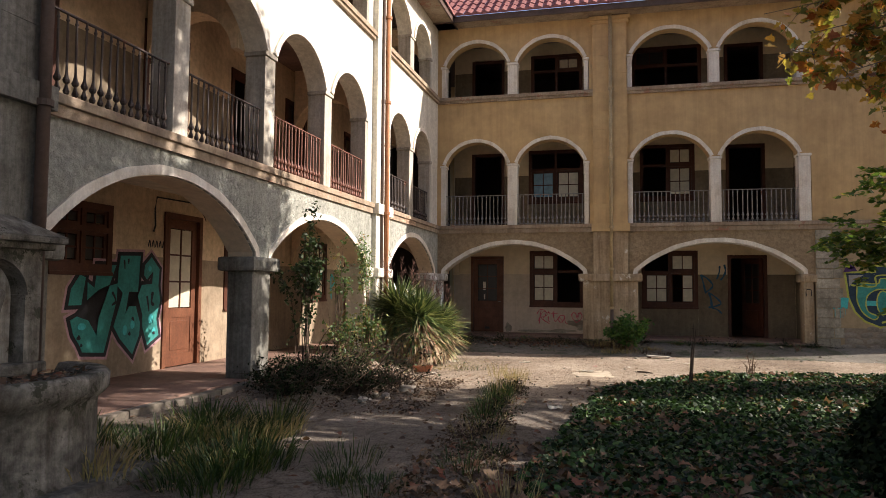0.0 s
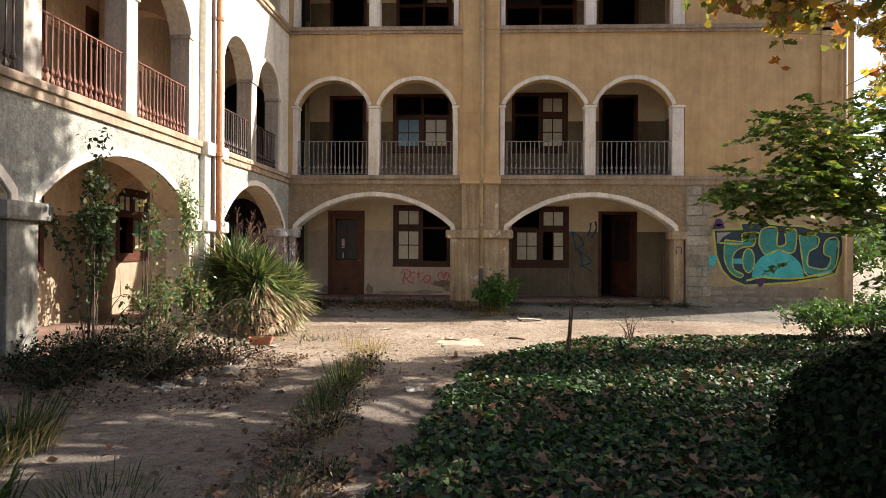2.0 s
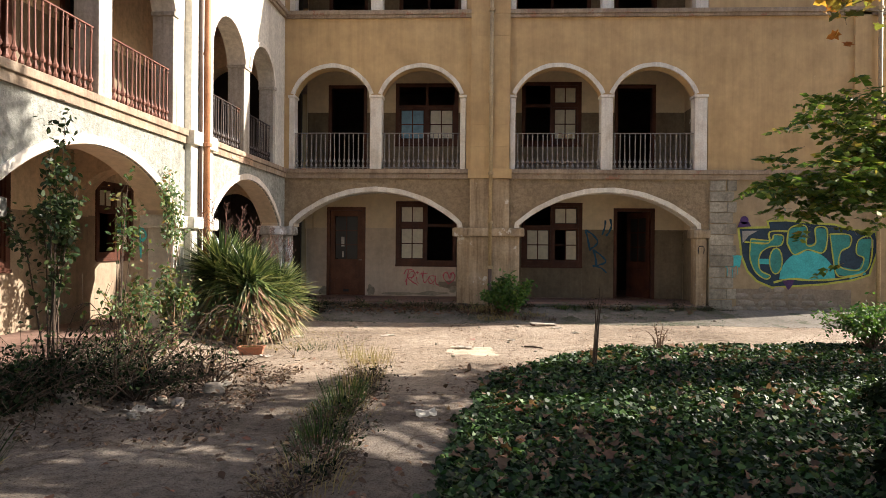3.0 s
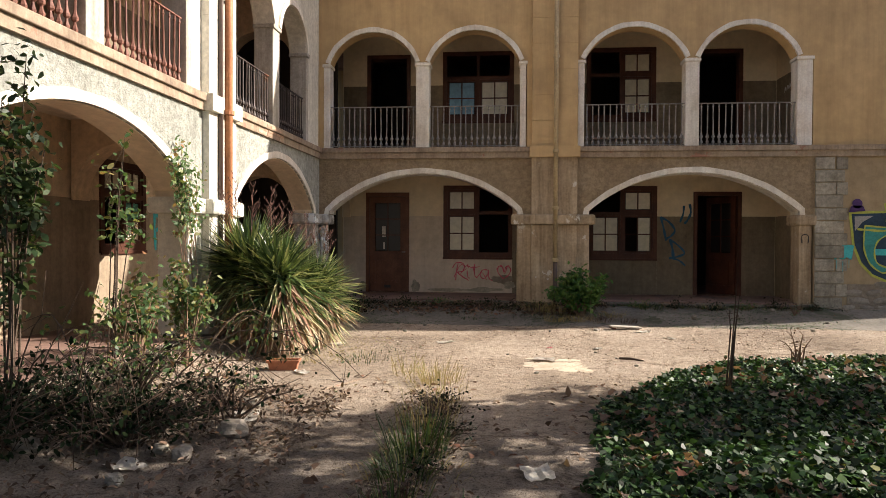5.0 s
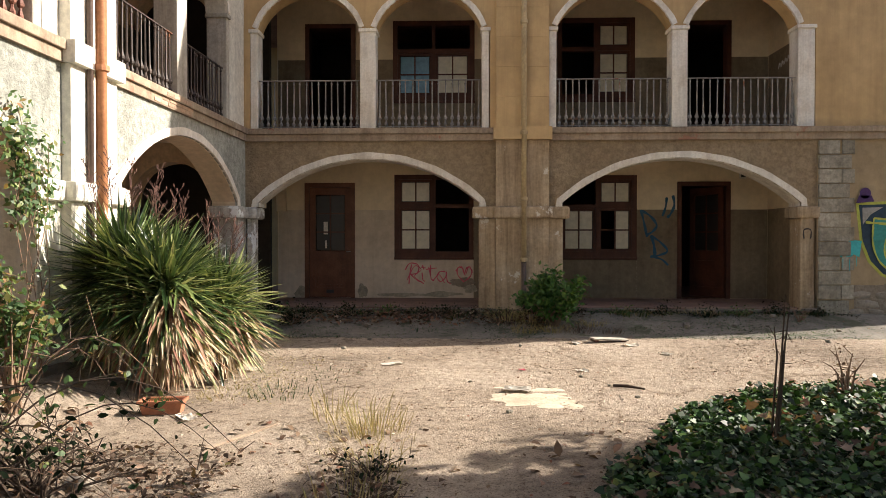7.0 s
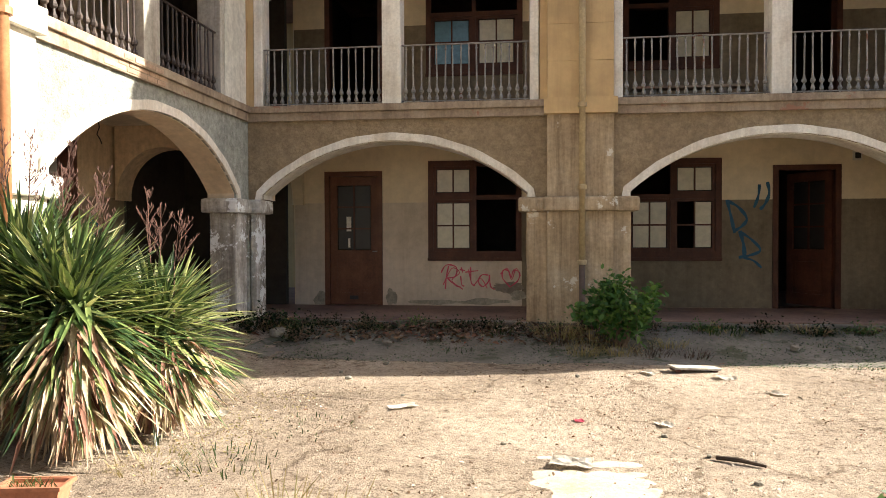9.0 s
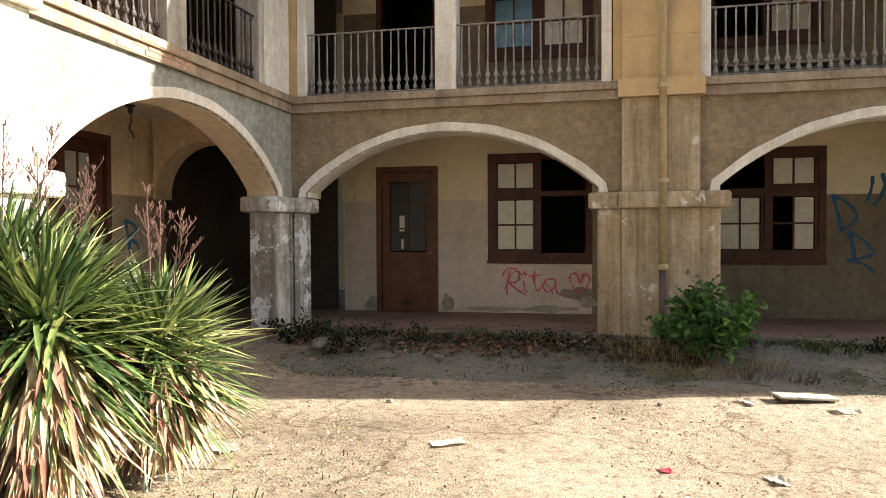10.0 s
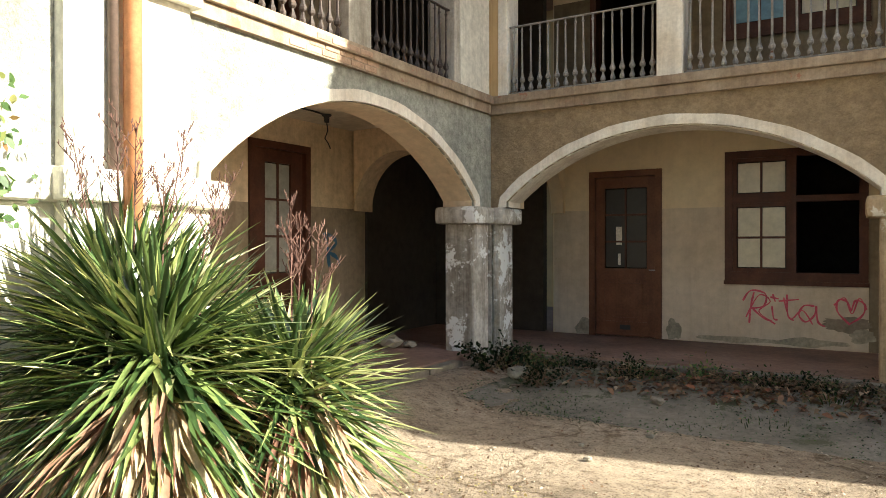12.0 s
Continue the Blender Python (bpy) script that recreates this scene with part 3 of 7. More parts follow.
for nm, m, u0, u1, opens in (("back", BACK, -7.75, 9.2, back_open), ("left", LEFT, -20, 2.05, left_open)):
    for k, (zf, zc) in enumerate(floor_defs):
        d0 = D_IN + (0.05 if nm == "left" else 0)
        wall_u1 = u1 if nm == "back" else 0.0
        wall_u0 = -5.45 if nm == "back" else u0
        holes = [(a, b, lo, hi) for _, a, b, lo, hi in opens[k]]
        structure(f"wall_{nm}_inner", holed_wall(wall_u0, wall_u1, zf, zc, d0, d0 + 0.35, holes), INNER_LEFT if nm == "left" else INNER, m, "cream plaster wall inside the arcade")
        # painted dado, a thin coat on the wall between the openings
        zd = zf + 1.88
        pale = nm == "back" and k == 0
        cuts = sorted(holes)
        at = wall_u0 + (0.02 if nm == "back" else 0)
        spans = []
        for a, b, lo, hi in cuts:
            spans.append((at, a - 0.001, zf, zd))
            if lo > zf + 0.1:
                spans.append((a + 0.001, b - 0.001, zf, lo - 0.003))
            at = b + 0.001
        spans.append((at, wall_u1 - 0.01 if nm == "left" else 4.94, zf, zd))
        for a, b, lo, hi in spans:
            if b - a > 0.05:
                mt = DADO_PALE if pale and b < 0.5 else DADO_LEFT if nm == "left" and k == 0 else DADO
                structure("dado", boxes((a, b, d0 - 0.004, d0 + 0.02, lo + 0.002, hi)), mt, m, "worn oil-paint dado on the arcade wall")
        structure("ceiling", boxes((u0 if nm == "left" else -5.5, -0.1 if nm == "left" else u1, 0.38, d0 + 4.2, zc, zc + 0.12)), CEILING, m, "stained limewashed arcade ceiling")
        structure("floor", boxes((u0, -0.1 if nm == "left" else u1, (0.05 if k == 0 else 0.38), d0 + 4.2, zf - 0.2, zf)), FLOOR, m, "worn reddish arcade floor")
        # rooms behind, closed; near-black walls put the unlit dark in the colour
        structure("wall_room_back", boxes((u0 if nm == "left" else -5.5, -0.1 if nm == "left" else u1, d0 + 3.9, d0 + 4.1, zf, zc)), DARK, m, "near-black wall standing in for an unlit room's dark")
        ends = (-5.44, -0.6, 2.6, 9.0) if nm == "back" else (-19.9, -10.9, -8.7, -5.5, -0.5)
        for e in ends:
            structure("wall_room_side", boxes((e, e + 0.12, d0 + 0.352, d0 + 3.9, zf, zc)), DARK, m, "near-black wall standing in for an unlit room's dark")
    # cross arches inside the arcade
structure("wall_end_stop", boxes((4.95, 5.2, 0.402, D_IN, Z_FLOOR, 9.8)), INNER, BACK, "cream plaster wall that ends the arcade")
structure("wall_end_dado", boxes((4.944, 4.955, 0.46, D_IN - 0.01, Z_FLOOR, Z_FLOOR + 1.88)), DADO, BACK, "worn oil-paint dado on the end wall")
structure("wall_end_dado", boxes((4.944, 4.955, 0.40, D_IN - 0.01, Z_SILL, 5.42)), DADO, BACK, "worn oil-paint dado on the end wall")
for m, u in ((LEFT, -5.35), (LEFT, -0.12), (LEFT, -10.6)):
    for zs, zt, z1, zf in ((Z_SPR, 2.98, Z_BAND - 0.06, Z_FLOOR), (Z_WALL1, 6.12, Z_BAND2 - 0.06, Z_SILL), (Z_WALL2, 9.2, Z_EAVE - 0.1, Z_SILL2)):
        if u == -10.6 and zs < 3:
            continue
        bm = arched_wall(0.38, 2.05, zs, z1, -0.2, 0.2, [(0.50, 2.02, zt)])
        structure("wall_cross_arch", bm, INNER_LEFT, m @ pose(u, 0, 0) @ Matrix(((0, 1, 0, 0), (1, 0, 0, 0), (0, 0, 1, 0), (0, 0, 0, 1))), "cream plaster cross arch inside the arcade")
# the corner cell between the wings, closed; near-black walls stand in for its dark
structure("wall_corner_cell", boxes((-7.75, -5.62, 2.05, 2.2, Z_FLOOR, 9.8), (-7.75, -7.6, 0.1, 2.05, Z_FLOOR, 9.8)), DARK, BACK, "near-black walls standing in for the dark of the corner stairwell")
bm = arched_wall(0.40, 2.05, Z_SPR, Z_BAND, -0.1, 0.1, [(0.5, 1.95, 2.95)])
structure("wall_corner_arch", bm, INNER, BACK @ pose(-5.35, 0, 0) @ Matrix(((0, 1, 0, 0), (1, 0, 0, 0), (0, 0, 1, 0), (0, 0, 0, 1))), "cream plaster cross arch beside the corner")
for zc in (Z_BAND - 0.06, Z_BAND2 - 0.06, Z_EAVE - 0.1):
    structure("ceiling", boxes((-7.7, -5.5, 0.1, 2.3, zc, zc + 0.12)), CEILING, BACK, "ceiling of the corner stairwell")
for zc in (Z_FLOOR, Z_SILL, Z_SILL2):
    structure("floor", boxes((-7.7, -5.5, 0.1, 2.3, zc - 0.2, zc - 0.002)), FLOOR, BACK, "floor of the corner stairwell")


def pane_grid(parent, u0, u1, z0, z1, nu, nz, mats, d=0.0, bar=0.028):
    """Glazing bars and the panes that are left between them."""
    bm = bmesh.new()
    for i in range(1, nu):
        u = u0 + (u1 - u0) * i / nu
        box(bm, u - bar / 2, u + bar / 2, d - 0.02, d + 0.02, z0, z1)
    for j in range(1, nz):
        z = z0 + (z1 - z0) * j / nz
        box(bm, u0, u1, d - 0.018, d + 0.018, z - bar / 2, z + bar / 2)
    if nu * nz > 1:
        part("glazing_bar", bm, WOOD, parent)
    else:
        bm.free()
    for i in range(nu):
        for j in range(nz):
            mt = mats[(i + j * nu) % len(mats)]
            if mt:
                a, b = u0 + (u1 - u0) * i / nu, u0 + (u1 - u0) * (i + 1) / nu
                lo, hi = z0 + (z1 - z0) * j / nz, z0 + (z1 - z0) * (j + 1) / nz
                g = bar / 2 + 0.001
                part("pane", boxes((a + g, b - g, d - 0.003, d + 0.003, lo + g, hi - g)), mt, parent)


def window(m, d, u0, u1, lo, hi, left, right, top_left, top_right, label):
    """A casement with two leaves under two top lights; each is a list of panes, or None where it stands open."""
    w, h = u1 - u0, hi - lo
    o = tagged(empty("window_1", m @ Matrix.Translation((u0, d, lo)), label, "window"), kind="structure")
    f, mid, low = 0.10, w / 2, 0.15
    zt = h * 0.627
    part("window_frame", boxes((0, f, -0.03, 0.12, 0, h), (w - f, w, -0.03, 0.12, 0, h), (f, w - f, -0.03, 0.12, h - f, h), (f, w - f, -0.03, 0.12, 0, low),
                               (mid - 0.035, mid + 0.035, -0.03, 0.12, low, h - f), (f, mid - 0.035, -0.03, 0.12, zt - 0.04, zt + 0.04), (mid + 0.035, w - f, -0.03, 0.12, zt - 0.04, zt + 0.04)), WOOD, o)
    part("window_sill", boxes((-0.01, w + 0.01, -0.05, -0.031, -0.02, 0.035), bevel=0.006), WOOD, o)
    for a, b, z0, z1, mats, nz in ((f, mid - 0.035, low, zt - 0.04, left, 2), (mid + 0.035, w - f, low, zt - 0.04, right, 2),
                                   (f, mid - 0.035, zt + 0.04, h - f, top_left, 1), (mid + 0.035, w - f, zt + 0.04, h - f, top_right, 1)):
        if mats:
            s = 0.05
            leaf_ = part("casement", boxes((a, a + s, 0, 0.05, z0, z1), (b - s, b, 0, 0.05, z0, z1), (a + s, b - s, 0, 0.05, z0, z0 + s), (a + s, b - s, 0, 0.05, z1 - s, z1)), WOOD, o)
            pane_grid(leaf_, a + s, b - s, z0 + s, z1 - s, 2, nz, mats, 0.025)
    return o


def door(m, d, u0, u1, lo, hi, label, leaf=True, glazed=True, open_angle=0.0, mat=None):
    """A framed door; the leaf has a light above and panels below."""
    w, h = u1 - u0, hi - lo
    mat = mat or WOOD
    o = tagged(empty("door_1", m @ Matrix.Translation((u0, d, lo)), label, "door"), kind="structure")
    f = 0.09
    part("door_frame", boxes((0, f, -0.035, 0.2, 0, h), (w - f, w, -0.035, 0.2, 0, h), (f, w - f, -0.035, 0.2, h - f, h)), mat, o)
    if leaf:
        a, b, top = f + 0.004, w - f - 0.004, h - f - 0.004
        bm = bmesh.new()
        lw = b - a
        s = 0.13
        box(bm, 0, s, 0, 0.045, 0.01, top)
        box(bm, lw - s, lw, 0, 0.045, 0.01, top)
        z_mid = 0.95
        for z0, z1 in ((0.01, 0.22), (z_mid - 0.1, z_mid + 0.06), (top - 0.16, top)):
            box(bm, s, lw - s, 0, 0.045, z0, z1)
        box(bm, s, lw - s, 0.012, 0.03, 0.22, z_mid - 0.1)
        box(bm, s + 0.06, lw - s - 0.06, 0.002, 0.04, 0.28, z_mid - 0.16, bevel=0.008)
        if not glazed:
            box(bm, s, lw - s, 0.012, 0.03, z_mid + 0.06, top - 0.16)
        me = bpy.data.meshes.new("door_leaf")
        bmesh.ops.recalc_face_normals(bm, faces=bm.faces)
        bm.to_mesh(me)
        bm.free()
        me.materials.append(mat)
        lf = new("door_leaf", me)
        lf.parent = o
        lf.matrix_basis = pose(a, 0.03, 0, 0, 0, open_angle)
        return o, lf, (s, lw - s, z_mid + 0.06, top - 0.16)
    return o, None, None


P, B_, G_, X = PANE_PALE, PANE_BLUE, PANE_GREEN, None
D0 = D_IN
window(BACK, D0, -2.93, -1.24, 1.16, 2.95, [P], None, [P], None, "red-brown wooden window with papered panes, one leaf missing")
window(BACK, D0, 0.55, 2.21, 1.16, 2.93, [P], [X, P, X, P], None, [P], "red-brown wooden window with broken and papered panes")
window(BACK, D0, -2.96, -1.22, 4.49, 6.22, [B_], [P], None, None, "red-brown wooden window with blue and pale panes")
window(BACK, D0, 0.53, 2.16, 4.49, 6.25, None, [P], None, [P], "red-brown wooden window with pale panes, one leaf missing")
window(BACK, D0, -2.88, -1.24, 7.9, 9.36, None, None, None, [P], "dark wooden window with two pale panes left")
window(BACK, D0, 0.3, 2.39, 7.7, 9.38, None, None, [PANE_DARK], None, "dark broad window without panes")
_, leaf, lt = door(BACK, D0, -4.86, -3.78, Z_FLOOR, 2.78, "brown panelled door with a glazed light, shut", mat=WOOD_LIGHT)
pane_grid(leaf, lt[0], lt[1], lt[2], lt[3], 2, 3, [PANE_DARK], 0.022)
# Pale strips painted in for a reflection in the door's glass.
part("reflection_strip", boxes((lt[0] + 0.17, lt[0] + 0.26, 0.010, 0.014, lt[2] + 0.35, lt[2] + 0.62), (lt[0] + 0.20, lt[0] + 0.24, 0.010, 0.014, lt[2] + 0.05, lt[2] + 0.22)), PAPER, leaf, "pale strips put on the glass for a reflection")
part("vent", boxes((0.36, 0.52, -0.006, 0.01, 0.1, 0.17)), LAMP, leaf, "small dark vent")
part("handle", boxes((0.80, 0.90, -0.05, -0.03, 0.98, 1.0), (0.87, 0.89, -0.05, 0.0, 0.98, 1.0)), IRON, leaf)
for k, (z0, z1) in enumerate(((Z_FLOOR, 2.79), (3.53, 6.17), (7.04, 9.3))):
    if k == 0:
        _, leaf, lt = door(BACK, D0, 3.06, 4.17, z0, z1, "red-brown panelled door standing open to a dark room")
        leaf.matrix_basis = pose(1.11 - 0.096, 0.06, 0, 0, 0, 118)
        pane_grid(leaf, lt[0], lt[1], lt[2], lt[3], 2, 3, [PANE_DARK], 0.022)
    else:
        door(BACK, D0, 3.06, 4.17, z0, z1, "red-brown door frame open to a dark room", leaf=False)
    if k:
        door(BACK, D0, -4.84, -3.76, z0, z1, "dark wooden door frame open to a dark room", leaf=False)
DL = D_IN + 0.05
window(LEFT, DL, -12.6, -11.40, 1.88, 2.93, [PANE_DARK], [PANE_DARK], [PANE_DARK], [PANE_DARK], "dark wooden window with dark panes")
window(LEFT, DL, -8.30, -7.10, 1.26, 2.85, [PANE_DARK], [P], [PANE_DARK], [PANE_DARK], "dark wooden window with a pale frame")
window(LEFT, DL, -4.80, -3.48, 1.38, 2.86, None, [P, P, G_, G_], [P], [P], "dark wooden window with a coloured poster behind one leaf")
_, leaf, lt = door(LEFT, DL, -10.15, -9.07, Z_FLOOR, 2.98, "red-brown half-glazed door, ajar", mat=WOOD_LIGHT)
pane_grid(leaf, lt[0], lt[1], lt[2], lt[3], 2, 3, [P], 0.022)
_, leaf, lt = door(LEFT, DL, -2.25, -1.19, Z_FLOOR, 2.98, "dark half-glazed door with dusty panes")
pane_grid(leaf, lt[0] + 0.08, lt[1] - 0.08, lt[2], lt[3], 2, 3, [PANE_DUSTY], 0.022)
part("light_frame", boxes((lt[0], lt[0] + 0.08, 0.0, 0.04, lt[2], lt[3]), (lt[1] - 0.08, lt[1], 0.0, 0.04, lt[2], lt[3])), WOOD, leaf)
for kind, a, b, lo, hi in left_open[1] + left_open[2]:
    if kind == "window":
        window(LEFT, DL, a, b, lo, hi, [P], None, [PANE_DARK], None, "dark wooden window with a few pale panes")
    else:
        door(LEFT, DL, a, b, lo, hi, "dark wooden door frame open to a dark room", leaf=False)

# ---- roofs ----
def roof(m, u0, u1, name):
    """Eaves board, gutter and rows of overlapping tiles that rise from the front."""
    Z_E = 9.70
    o = tagged(empty(name, m, "weathered maroon tiled roof with wide eaves", "roof"), kind="structure")
    part("soffit", boxes((u0, u1, -0.55, 0.018, Z_E, Z_E + 0.06)), SILL, o)
    part("fascia", boxes((u0, u1, -0.60, -0.552, Z_E - 0.03, Z_E + 0.14)), PIPE_DARK, o)
    bm = bmesh.new()
    rows, slope = 14, 0.72
    for r in range(rows):
        d = -0.66 + r * 0.42
        z = Z_E + 0.13 + r * 0.42 * slope
        u = u0
        while u < u1:
            w = 0.26
            j = random.uniform(-0.012, 0.012)
            va = [bm.verts.new(p) for p in ((u, d + j, z + 0.05), (u + w * 0.5, d + j, z + 0.11), (u + w, d + j, z + 0.05), (u + w, d + 0.47, z + 0.47 * slope + 0.02),
                                            (u + w * 0.5, d + 0.47, z + 0.47 * slope + 0.08), (u, d + 0.47, z + 0.47 * slope + 0.02), (u, d + j, z), (u + w, d + j, z))]
            bm.faces.new((va[0], va[1], va[4], va[5]))
            bm.faces.new((va[1], va[2], va[3], va[4]))
            bm.faces.new((va[6], va[7], va[2], va[1], va[0]))
            u += w
    t = part("roof_tile", bm, ROOF, o)
    t["kind"] = "stuff"
    part("roof_deck", boxes((u0, u1, 0.45, 6.3, Z_E + 0.061, Z_E + 0.3)), PIPE_DARK, o)
    return o


roof(BACK, -8.5, 9.6, "roof_back")
roof(LEFT, -20, 0.6, "roof_left")
# outer walls that close the wings behind
structure("wall_outer", boxes((-12, 9.2, 6.2, 6.4, 0, Z_EAVE + 0.3)), OCHRE, BACK, "plain outer wall behind the wing")
structure("wall_outer", boxes((9.0, 9.195, 0.40, 6.2, 0, Z_EAVE)), OCHRE, BACK, "ochre end wall of the wing")
structure("wall_outer", boxes((-20, 0, 6.25, 6.45, 0, Z_EAVE + 0.3)), PALE, LEFT, "plain outer wall behind the wing")


def downpipe(m, u, d, z0, z1, r, mat, label, collars):
    p = empty("downpipe", m @ Matrix.Translation((u, d, 0)), label, "pipe", "downpipes")
    bm = bmesh.new()
    tube(bm, [(0, 0, z0), (0, 0, z1)], [r, r], 12)
    run = part("pipe", bm, mat, p, smooth=True)
    for z in collars:
        bm = bmesh.new()
        tube(bm, [(0, 0, z - 0.035), (0, 0, z - 0.03), (0, 0, z + 0.03), (0, 0, z + 0.035)], [r * 1.05, r * 1.45, r * 1.45, r * 1.05], 12)
        part("collar", bm, mat, run)
    bm = bmesh.new()
    box(bm, -0.02, 0.02, 0.0, -d - 0.06, (z0 + z1) / 2 - 0.02, (z0 + z1) / 2 + 0.02)
    part("bracket", bm, IRON, p)
    return p


downpipe(BACK, -0.36, -0.17, 1.16, 9.9, 0.048, PIPE, "ochre painted downpipe on a pilaster", (1.2, 2.3, 3.5, 5.5, 7.5))
bm = bmesh.new()
tube(bm, [(-0.36, -0.17, 0.0), (-0.36, -0.17, 1.16)], [0.045, 0.045], 12)
tagged(finish(bm, "pipe_foot", PIPE_DARK, None, "", BACK, True), "rusty iron foot of a downpipe", "pipe")
downpipe(BACK, 8.92, -0.10, 0.1, 9.9, 0.05, PIPE, "pale downpipe near the end of the wing", (2.5, 5.0, 7.5))
downpipe(LEFT, -5.33, -0.21, 0.1, 9.9, 0.058, PIPE_RED, "terracotta-coloured downpipe on a sunlit pilaster", (3.42, 6.0, 8.0))
# Dark tube set along the dark strip beside the terracotta pipe.
downpipe(LEFT, -5.42, -0.137, 0.1, 9.9, 0.033, PIPE_DARK, "thin dark tube along the dark strip beside a terracotta downpipe", (3.42, 6.0))
downpipe(LEFT, -15.05, -0.18, 0.1, 9.9, 0.06, PIPE_DARK, "dark brown downpipe on a grey pilaster", (3.42, 6.0))


# ---- ground ----
def ground_z(x, y):
    back = max(0.0, min(1.0, (y - 18.3) / 1.5)) if -9 < x < 9.5 else 0.0
    side = max(0.0, min(1.0, (-4.4 - x) / 1.0)) if y < 19.9 else 0.0
    k = max(back, side)
    z = 0.23 * k * k * (3 - 2 * k)
    z += 0.035 * noise.noise(Vector((x * 0.35, y * 0.35, 3.0))) + 0.012 * noise.noise(Vector((x * 1.7, y * 1.7, 9.0)))
    return z


def axis(lo, hi, fine_lo, fine_hi, step):
    a = list(np.arange(fine_lo, fine_hi + 1e-6, step))
    k, d = fine_lo, step
    while k > lo:
        d *= 1.5
        k -= d
        a.insert(0, max(k, lo))
    k, d = fine_hi, step
    while k < hi:
        d *= 1.5
        k += d
        a.append(min(k, hi))
    return a


xs, ys = axis(-400, 400, -9, 9, 0.2), axis(-400, 600, 0, 20.6, 0.2)
vs = [(x, y, ground_z(x, y) if abs(x) < 30 and -10 < y < 40 else 0.0) for y in ys for x in xs]
nx = len(xs)
fs = [(j * nx + i, j * nx + i + 1, (j + 1) * nx + i + 1, (j + 1) * nx + i) for j in range(len(ys) - 1) for i in range(nx - 1)]
me = bpy.data.meshes.new("ground")
me.from_pydata(vs, [], fs)
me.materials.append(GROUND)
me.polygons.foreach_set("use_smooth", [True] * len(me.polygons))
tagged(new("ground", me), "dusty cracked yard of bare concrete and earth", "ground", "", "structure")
APRON = surface("dark_concrete", (0.19, 0.17, 0.14), (0.115, 0.105, 0.085), (0.255, 0.23, 0.19), big=1.1, small=14, bump=0.5, bump_scale=45, grain=0.25, patch=(0.085, 0.09, 0.055), patch_at=0.56)
ax = np.arange(-4.9, 9.1, 0.2)
near = [18.05 + 0.16 * noise.noise(Vector((x * 0.7, 0, 1.0))) + 0.05 * noise.noise(Vector((x * 4.0, 0, 2.0))) for x in ax]
vs = [(x, y0 + (19.84 - y0) * k / 8, ground_z(x, y0 + (19.84 - y0) * k / 8) + (0.004 if k else -0.004)) for x, y0 in zip(ax, near) for k in range(9)]
fs = [(i * 9 + k, i * 9 + 9 + k, i * 9 + 10 + k, i * 9 + k + 1) for i in range(len(ax) - 1) for k in range(8)]
me = bpy.data.meshes.new("pavement")
me.from_pydata(vs, [], fs)
me.materials.append(APRON)
me.polygons.foreach_set("use_smooth", [True] * len(me.polygons))
tagged(new("pavement", me), "dark grey concrete apron before the arcade", "pavement", "", "structure")
# broken kerb along the arcade's edge
for m, u0, u1 in ((BACK, -5.0, 5.0), (LEFT, -19, -0.9)):
    bm = bmesh.new()
    u = u0
    while u < u1:
        w = min(random.uniform(0.7, 1.3), u1 - u)
        j = random.uniform(-0.015, 0.015)
        box(bm, u + 0.008, u + w - 0.008, -0.10 + j, 0.048, -0.08, Z_FLOOR - 0.02 + j, bevel=0.02)
        u += w
    structure("trim_kerb", bm, KERB, m, "old chipped kerb of the arcade floor")


# ---- stone and graffiti on the walls ----
BRICK = surface("exposed_brick", (0.44, 0.30, 0.21), (0.34, 0.22, 0.15), (0.52, 0.38, 0.28), big=5, small=30, bump=0.5, vary=0.2)
course = tagged(empty("exposed_bricks", LEFT, "bricks laid bare where the band's plaster fell", "brick"), kind="structure")
bm = boxes((0, 0.19, -0.012, 0.01, 0, 0.052), bevel=0.006)
bmesh.ops.recalc_face_normals(bm, faces=bm.faces)
brick_mesh = bpy.data.meshes.new("brick")
bm.to_mesh(brick_mesh)
bm.free()
brick_mesh.materials.append(BRICK)
for r_ in range(3):
    for i in range(6 - r_):
        st = new("brick", brick_mesh)
        st.parent = course
        st.matrix_basis = pose(-3.75 + i * 0.205 + 0.1 * (r_ % 2) + 0.15 * r_, -0.044 + random.uniform(-0.004, 0.003) - (0.04 if r_ == 2 else 0), 3.395 + r_ * 0.062, 0, random.uniform(-1.2, 1.2), 0)

quoins = tagged(empty("quoins", BACK, "pale dressed corner stones with open joints", "stone"), kind="structure")
qm = {}
for w in (0.42, 0.62):
    bm = boxes((0, w - 0.012, -0.035, 0.01, 0, 0.255), bevel=0.012)
    bmesh.ops.recalc_face_normals(bm, faces=bm.faces)
    me = bpy.data.meshes.new("stone")
    bm.to_mesh(me)
    bm.free()
    me.materials.append(STONE)
    qm[w] = me
for i in range(12):
    w = (0.62, 0.42)[i % 2]
    st = new("stone", qm[w])
    st.parent = quoins
    st.matrix_basis = pose(4.965, random.uniform(-0.012, 0.012), 0.22 + i * 0.263, random.uniform(-1.5, 1.5), random.uniform(-0.7, 0.7), 0) @ Matrix.Diagonal((random.uniform(0.9, 1.04), 1, random.uniform(0.93, 1.0), 1))
    if w == 0.42:
        st = new("stone", qm[0.42])
        st.parent = quoins
        st.matrix_basis = pose(4.965 + 0.42, 0.014, 0.22 + i * 0.263, 0, random.uniform(-0.5, 0.5), 0) @ Matrix.Diagonal((0.55, 1, 1, 1))
rub = tagged(empty("rubble_base", BACK, "rough rubble footing under fallen plaster", "stone"), kind="structure")
